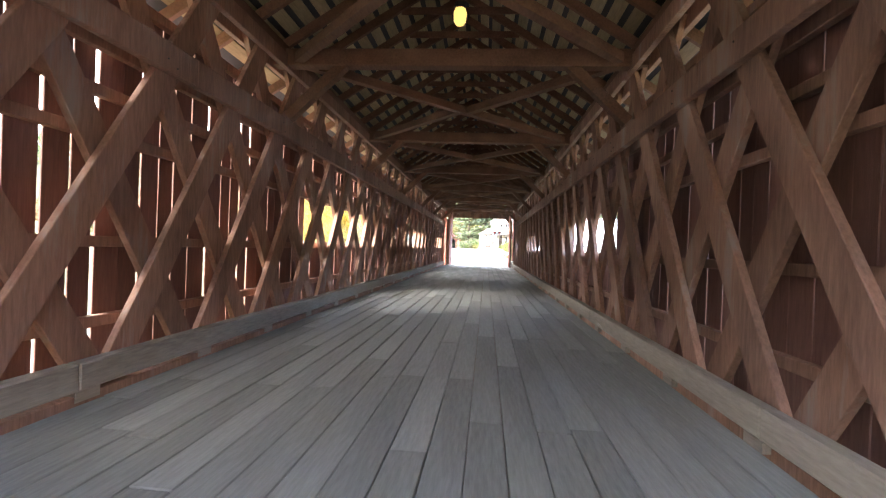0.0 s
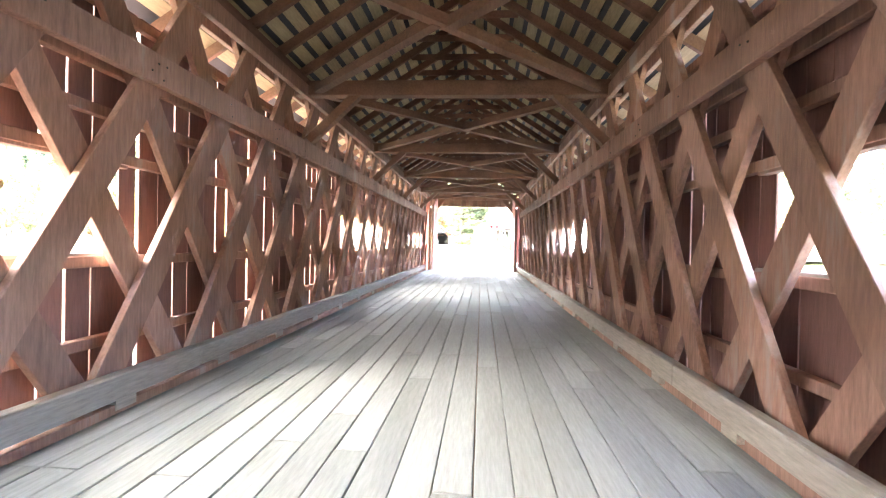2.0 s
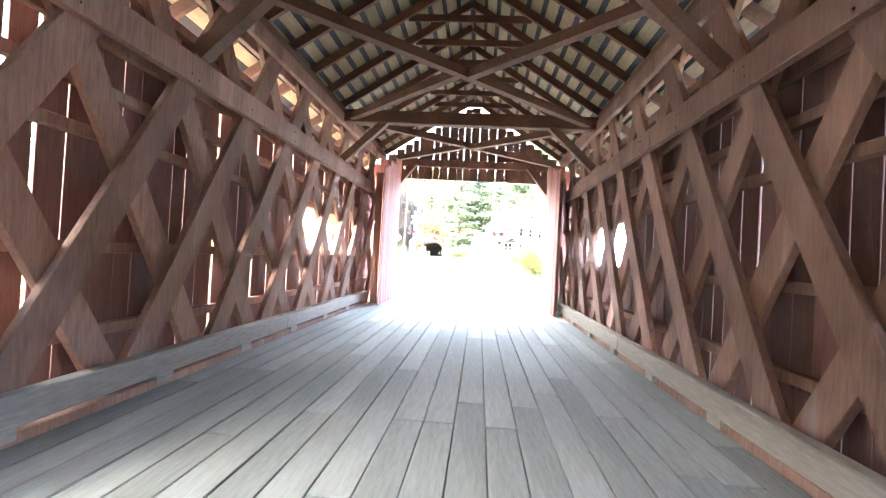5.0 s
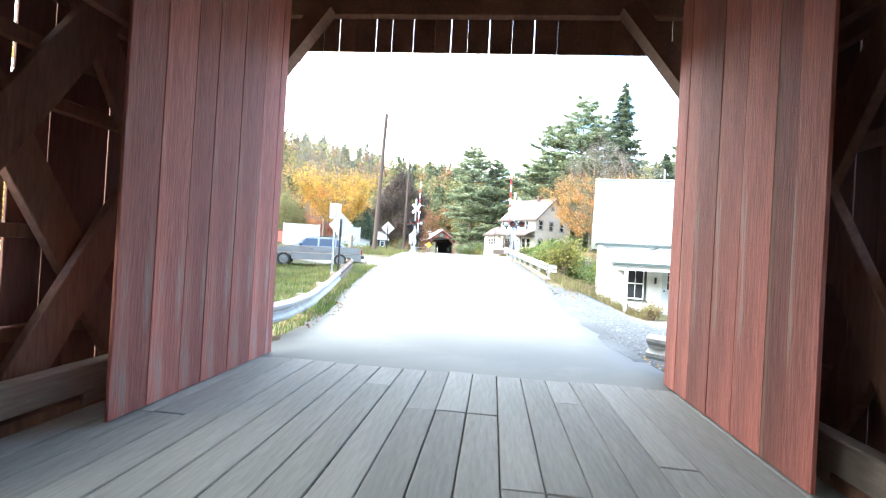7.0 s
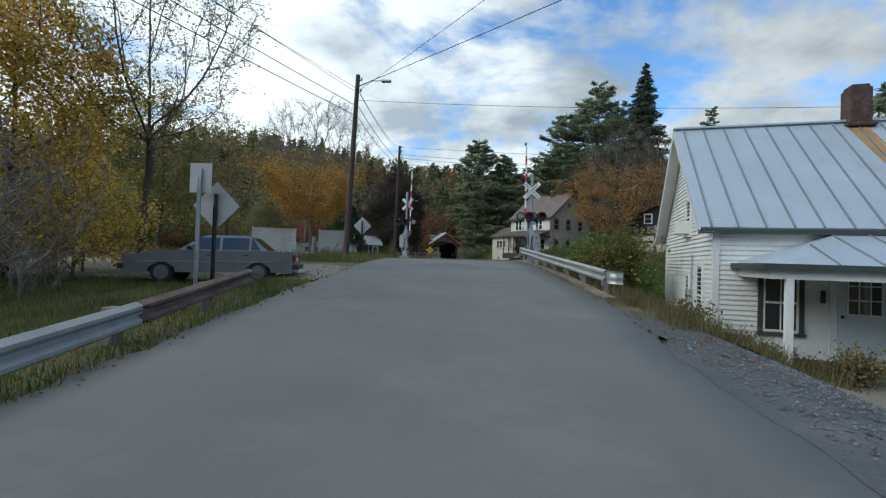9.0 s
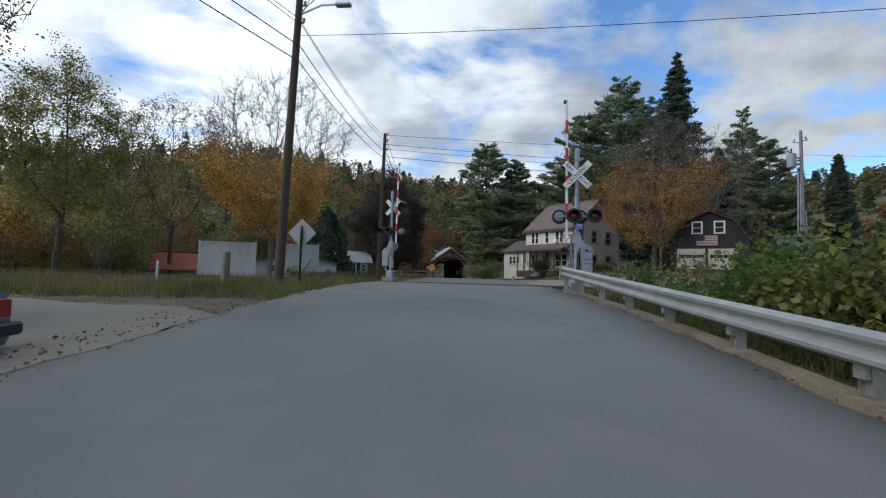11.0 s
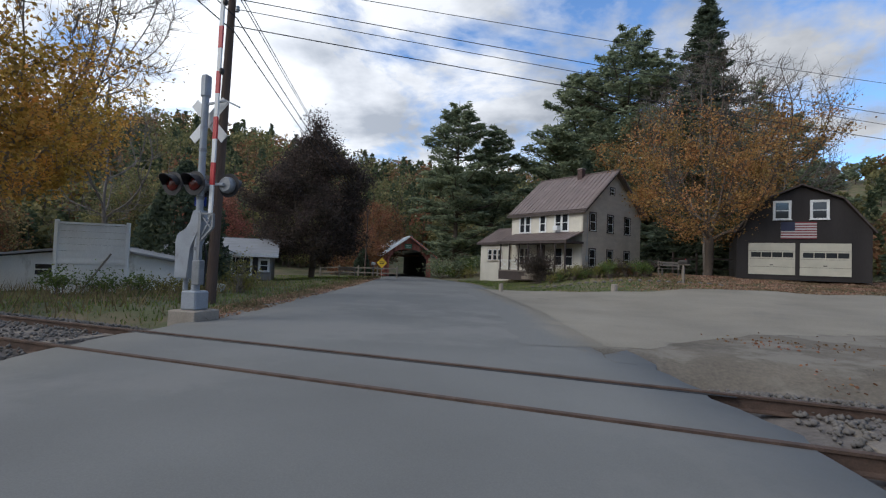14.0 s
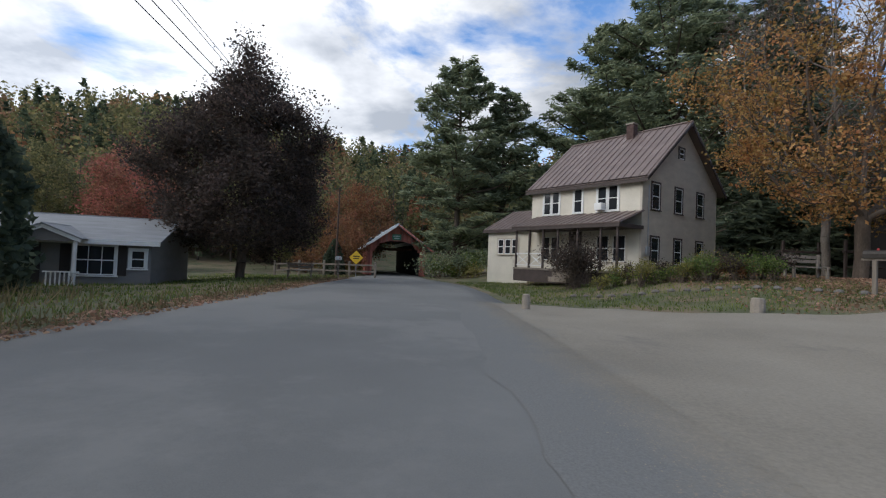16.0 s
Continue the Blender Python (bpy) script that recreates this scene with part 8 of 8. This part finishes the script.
# bare brush on the left bank
for k in range(14):
    y = 3.0 + 0.9 * k + rp.uniform(-0.5, 0.5)
    shrub(-(2.4 + 0.62 * y) - rp.uniform(0.5, 5.0), y, rp.uniform(1.8, 3.3), rp.uniform(1.0, 1.7), 200 + k, rp.choice((THINLEAF, OLIVELEAF, THINLEAF)), 170, 0.06, "thin leafless brush on the stream bank", 26, PALETWIG)
for k in range(18):
    shrub((-15.0 if k < 8 else -24.0) - rp.uniform(0, 12.0), 22.5 + 1.2 * k, rp.uniform(1.6, 3.2), rp.uniform(1.2, 2.0), 230 + k, rp.choice((OLIVELEAF, RUSTLEAF, YELLOWLEAF)), 800, 0.11, "overgrown brush beside the track", 22)
# garden
for k in range(9):
    shrub(3.4 + 0.66 * k + rp.uniform(-0.3, 0.3), 60.6 - 0.28 * k + rp.uniform(-0.6, 0.6), rp.uniform(0.4, 0.75), 0.5, 260 + k, rp.choice((GREENLEAF, OLIVELEAF, RUSTLEAF)), 420, 0.07, "low perennial plant in the flower bed", 16)
shrub(3.0, 63.2, 1.9, 1.55, 280, DARKLEAF, 7000, 0.075, "rounded dark shrub before the porch", 60)
shrub(-9.9, 45.6, 1.5, 0.7, 281, OLIVELEAF, 260, 0.07, "young bare shrub near the fence", 16, GREYBARK)
for k in range(6):
    shrub(-15.6 + 1.1 * k, 44.2 + 0.4 * k, rp.uniform(0.4, 0.8), 0.8, 290 + k, rp.choice((GREENLEAF, OLIVELEAF)), 600, 0.08, "weeds along the foot of the fence", 18)

for k in range(16):
    shrub(4.4 + 0.30 * k + rp.uniform(-0.3, 0.3), 60.3 - 0.17 * k + rp.uniform(-0.9, 0.9), rp.uniform(0.5, 1.0), rp.uniform(0.45, 0.7), 300 + k, rp.choice((GREENLEAF, GREENLEAF, OLIVELEAF, DARKLEAF, DARKLEAF)), 700, 0.06, "leafy garden plant in the flower bed", 18)
# low growth under the far pines
for k in range(34):
    shrub(rp.uniform(-5.5, 9.0), rp.uniform(79.0, 93.0), rp.uniform(0.9, 2.2), rp.uniform(1.2, 2.0), 330 + k, rp.choice((GREENLEAF, PINENEEDLE, OLIVELEAF)), 700, 0.15, "dark undergrowth beneath the pines", 14)
for k in range(12):
    shrub(rp.uniform(-17.5, -13.0), rp.uniform(76.0, 90.0), rp.uniform(0.9, 2.4), rp.uniform(1.0, 1.6), 370 + k, rp.choice((RUSTLEAF, OLIVELEAF, RUSTLEAF)), 700, 0.13, "rust-brown brush beside the far bridge", 18)
# dead round bush and weeds before the porch of the white house
shrub(5.9, 10.95, 0.5, 0.42, 390, THINLEAF, 1500, 0.045, "rounded dead bush before the porch post", 60)
for k in range(4):
    shrub(4.6 + 0.42 * k, 11.9 - 0.25 * k, rp.uniform(0.25, 0.42), 0.35, 391 + k, rp.choice((DRYGRASS, GREENLEAF, DRYGRASS)), 320, 0.04, "weeds along the house foundation", 16)

# stones round the flower bed
for k in range(22):
    x = 2.2 + 0.42 * k
    y = 59.0 - 0.24 * k + rp.uniform(-0.15, 0.15)
    bm = bmesh.new()
    bmesh.ops.create_icosphere(bm, subdivisions=2, radius=0.13)
    for v in bm.verts:
        v.co += v.co * 0.35 * noise.noise(v.co * 5 + Vector((k, 0, 0)))
        v.co.z *= 0.6
    st = tagged(part("garden_stone", bm, STONE), "rounded grey field stone edging the flower bed", "stone", "garden stones")
    st.matrix_world = pose(x, y, gz(x, y) + 0.03, 0, 0, rp.uniform(0, 360))


def scatter(name, xs, ys, n, seed, h, mat, label, test=None, wide=0.011, lean=0.35):
    """Thousands of thin blades in one object, rooted on the land."""
    rng = np.random.default_rng(seed)
    x, y = rng.uniform(*xs, n), rng.uniform(*ys, n)
    if test is not None:
        ok = test(x, y, rng)
        x, y = x[ok], y[ok]
    z = ground_z(x, y)
    m = len(x)
    hh = h * rng.uniform(0.4, 1.3, m)
    az = rng.uniform(0, 6.283, m)
    dx, dy = np.cos(az) * wide, np.sin(az) * wide
    lx, ly = rng.normal(size=m) * lean * hh, rng.normal(size=m) * lean * hh
    V = np.stack([np.stack([x - dx, y - dy, z - 0.03], -1), np.stack([x + dx, y + dy, z - 0.03], -1), np.stack([x + lx, y + ly, z + hh], -1)], 1).reshape(-1, 3)
    return tagged(part_mesh(name, mesh_of(name, V, np.arange(3 * m).reshape(-1, 3)), mat), label, "grass", kind="stuff")


off_l = lambda a, b: (lambda x, y, r: (edge_l(y) - x > a) & (edge_l(y) - x < b))
off_r = lambda a, b: (lambda x, y, r: (x - edge_r(y) > a) & (x - edge_r(y) < b))
track_free = lambda x, y: np.abs(y - (RAIL_A + RAIL_T * x + 0.77)) > 2.2
scatter("verge_grass", (-14, -2.5), (0.5, 15.5), 60000, 1, 0.12, GREENGRASS, "short green verge grass", off_l(-0.05, 9.0), 0.008)
scatter("verge_grass", (-14, -2.5), (0.5, 15.5), 9000, 2, 0.24, DRYGRASS, "dry verge grass", off_l(0.6, 9.0), 0.008)
scatter("verge_grass", (-16, -5), (21.5, 34), 16000, 3, 0.24, GREENGRASS, "long green verge grass", lambda x, y, r: (edge_l(y) - x > 0.0) & track_free(x, y) & (y > 22.3 - 0.02 * x))
scatter("verge_grass", (-16, -5), (21.5, 34), 12000, 4, 0.30, DRYGRASS, "dry verge grass", lambda x, y, r: (edge_l(y) - x > 0.1) & track_free(x, y) & (y > 22.3))
scatter("verge_grass", (2.0, 9.5), (10.4, 28.5), 30000, 5, 0.34, DRYGRASS, "tall dry weeds beside the road", lambda x, y, r: (x - edge_r(y) > 0.35) & (x - edge_r(y) < 3.2) & ((y < 15.5) | (r.random(len(x)) < 0.25)))
scatter("verge_grass", (2.0, 12), (10.4, 28.5), 9000, 6, 0.26, GREENGRASS, "green weeds beside the road", lambda x, y, r: (x - edge_r(y) > 0.4) & ((x < 5.6) | (y > 15.5)))
scatter("lawn_grass", (-20, -6.5), (38, 75), 26000, 7, 0.10, GREENGRASS, "short lawn grass", lambda x, y, r: (edge_l(y) - x > 0.5) & track_free(x, y), 0.02)
scatter("lawn_grass", (-20, -6.5), (39, 75), 20000, 8, 0.20, DRYGRASS, "tall dry grass fringe of the lawn", lambda x, y, r: (edge_l(y) - x > 0.0) & (edge_l(y) - x < 0.5 + 2.0 * r.random(len(x)) ** 2) & track_free(x, y), 0.02)
scatter("lawn_grass", (-3, 11), (50.8, 72), 24000, 9, 0.09, GREENGRASS, "short lawn grass before the farmhouse", lambda x, y, r: (x - edge_r(y) > 0.4) & (y > 0.4 + np.interp(x, [-1, 1, 3.2, 6.5, 12], [55, 54.8, 53.2, 52.2, 51.8])), 0.02)
scatter("verge_grass", (-30, -8), (22, 52), 12000, 10, 0.45, DRYGRASS, "rank dry grass beside the track", lambda x, y, r: (edge_l(y) - x > 2.5) & track_free(x, y) & (y > 23), 0.02)


def litter(name, xs, ys, n, seed, mat, label, test=None, size=0.07):
    rng = np.random.default_rng(seed)
    x, y = rng.uniform(*xs, n), rng.uniform(*ys, n)
    if test is not None:
        ok = test(x, y, rng)
        x, y = x[ok], y[ok]
    c = np.stack([x, y, ground_z(x, y) + 0.03], -1)
    V, F = leaf_quads(c, size, rng, 0.9)
    return tagged(part_mesh(name, mesh_of(name, V, F), mat), label, "leaves", kind="stuff")


litter("fallen_leaves", (-7, -2), (1, 30), 5000, 21, RUSTLEAF, "fallen leaves along the road edge", off_l(-0.25, 0.9), 0.045)
litter("fallen_leaves", (1, 5), (8, 29), 2600, 22, RUSTLEAF, "fallen leaves along the road edge", off_r(-0.15, 0.8), 0.045)
litter("fallen_leaves", (-11, -6.5), (38, 70), 16000, 23, LITTERLEAF, "fallen leaves along the lawn edge", off_l(-0.35, 0.9), 0.08)
litter("fallen_leaves", (5.5, 26), (47, 64), 42000, 24, LITTERLEAF, "thick leaf litter under the maple", lambda x, y, r: (y > np.interp(x, [6.5, 12, 26], [52.3, 51.9, 50.0])) & (r.random(len(x)) < smooth(x, 5.0, 10.0)), 0.085)
litter("fallen_leaves", (3.5, 22), (32, 40.5), 7000, 25, RUSTLEAF, "leaves drifted on the dirt beside the rails", lambda x, y, r: (r.random(len(x)) < 0.06 + 0.94 * ((np.sin(0.9 * x + 0.5 * y) * np.sin(y * 1.3 - 0.3 * x)) > 0.45)) & (y > rail_y(x) + 3.4), 0.05)
litter("fallen_leaves", (2.5, 4.2), (-0.7, 0.9), 700, 26, ORANGELEAF, "leaves gathered by the bridge end", None, 0.035)


def sand_drift(n, seed):
    """Grains and crumbs of lot sand strewn over the road's edge."""
    rng = np.random.default_rng(seed)
    y = rng.uniform(36.5, 55.5, n)
    x = np.interp(y, [37, 44, 50, 55], [0.9, 0.62, -0.3, -1.0]) + 0.12 - np.abs(rng.normal(size=n)) * 0.33
    c = np.stack([x, y, road_z(y) + 0.018], -1)
    V, F = leaf_quads(c, 0.022, rng, 0.97)
    V[:, 2] = np.repeat(c[:, 2], 4) + 0.002 * rng.random(len(V))
    return tagged(part_mesh("sand_drift", mesh_of("sand_drift", V, F), LOT), "sand strewn along the edge of the road", "sand", kind="stuff")


sand_drift(22000, 33)


def ballast_stones(n, seed):
    rng = np.random.default_rng(seed)
    x = np.concatenate([rng.uniform(1.9, 11, n), rng.uniform(-12, -7.2, n // 3)])
    d = rng.uniform(-2.6, 2.6, len(x))
    y = RAIL_A + 0.77 + RAIL_T * x + d
    c = np.stack([x, y, ballast_z(x, y) + 0.03], -1)
    s = rng.uniform(0.02, 0.05, len(x))
    o = np.array([(1, 0, 0), (-1, 0, 0), (0, 1, 0), (0, -1, 0), (0, 0, 0.8), (0, 0, -0.8)])
    V = (c[:, None] + o[None] * s[:, None, None] * rng.uniform(0.6, 1.3, (len(x), 6, 1))).reshape(-1, 3)
    f = np.array([(0, 2, 4), (2, 1, 4), (1, 3, 4), (3, 0, 4), (2, 0, 5), (1, 2, 5), (3, 1, 5), (0, 3, 5)])
    F = (np.arange(len(x))[:, None, None] * 6 + f[None]).reshape(-1, 3)
    return tagged(part_mesh("ballast_stones", mesh_of("ballast_stones", V, F), STONE), "loose grey ballast stones between the rails", "stones", kind="stuff")


ballast_stones(6500, 31)


def gravel_stones(n, seed):
    """Loose crushed stone over the gravel beside the road."""
    rng = np.random.default_rng(seed)
    x, y = rng.uniform(2.5, 9.0, n), rng.uniform(0.0, 9.6, n)
    c = np.stack([x, y, ground_z(x, y) + 0.02], -1)
    s = rng.uniform(0.010, 0.026, n)
    o = np.array([(1, 0, 0), (-1, 0, 0), (0, 1, 0), (0, -1, 0), (0, 0, 0.8)])
    V = (c[:, None] + o[None] * s[:, None, None] * rng.uniform(0.6, 1.3, (n, 5, 1))).reshape(-1, 3)
    f = np.array([(0, 2, 4), (2, 1, 4), (1, 3, 4), (3, 0, 4)])
    F = (np.arange(n)[:, None, None] * 5 + f[None]).reshape(-1, 3)
    return tagged(part_mesh("gravel_stones", mesh_of("gravel_stones", V, F), CRUSHED), "loose crushed grey stones beside the bridge end", "gravel", kind="stuff")


gravel_stones(12000, 32)


def far_woods(n, seed):
    """Mixed autumn forest on the hills: crowns of many clumps on thin trunks, one object."""
    rng = np.random.default_rng(seed)
    mats = [FARCONIFER, FARCONIFER, FARGREEN, FARGREEN, FARRUST, RUSTLEAF, BARK]
    VV, FF, II, base = [], [], [], 0
    made = 0
    while made < n:
        a, r = (rng.normal() * 0.85 if made % 8 else rng.uniform(-3.14, 3.14)), 60 + 140 * rng.random() ** 1.25
        x, y = -5 + r * np.sin(a), 40 + r * np.cos(a)
        if abs(x + 9) < 9 + 0.02 * y and 60 < y < 118 or (x > -6 and x < 24 and y < 96 and y > 0) or (-75 < x < 75 and y < 4) or (x > 0 and y < 12):
            continue
        if x > 8 and y < 70 and r < 75:
            continue
        made += 1
        h = rng.uniform(8, 13) if made % 3 else rng.uniform(4, 7)
        kind = rng.choice(6, p=[0.15, 0.15, 0.32, 0.18, 0.13, 0.07])
        # younger hardwoods on the slopes beside the track
        if x < -22 and y < 85 or 0.46 < x / (y - 10) < 0.80 and y > 30:
            h *= 0.55
            kind = rng.choice(6, p=[0.06, 0.06, 0.32, 0.2, 0.2, 0.16])
        m = 210 if r < 110 else 150
        t = rng.random(m) ** 0.8
        az = rng.uniform(0, 6.283, m)
        grown = 0.7 if r < 110 else 1.0
        if kind < 2:
            rad = h * 0.23 * (1 - t) ** 0.85 + 0.15
            rr = rad * np.sqrt(rng.uniform(0.2, 1, m))
            zz = h * (0.06 + 0.94 * t)
            size, lng = 0.75 * grown, 1.5
        else:
            u = rng.normal(size=(m, 3))
            u /= np.linalg.norm(u, axis=1, keepdims=True)
            q = u * (rng.uniform(0.4, 1.0, m) ** 0.5)[:, None]
            rr, az = np.hypot(q[:, 0], q[:, 1]) * h * 0.30, np.arctan2(q[:, 1], q[:, 0])
            zz = h * 0.56 + q[:, 2] * h * 0.44
            size, lng = 0.8 * grown, 1.0
        z0 = gz(x, y)
        c = np.stack([x + rr * np.cos(az), y + rr * np.sin(az), z0 + zz], -1)
        V, F = leaf_quads(c, size, rng, 0.3, lng)
        VV.append(V), FF.append(F + base), II.append(np.full(len(F), kind))
        base += len(V)
        V, F = tubes([((x, y, z0 - 0.5), (x, y, z0 + h * 0.8), 0.16, 0.05)], 4)
        VV.append(V), FF.append(F + base), II.append(np.full(len(F), 6))
        base += len(V)
    me = mesh_of("far_woods", np.concatenate(VV), np.concatenate(FF), np.concatenate(II))
    return tagged(part_mesh("far_woods", me, mats), "mixed autumn forest of conifers and hardwoods on the hills", "forest", kind="stuff")


far_woods(2300, 77)
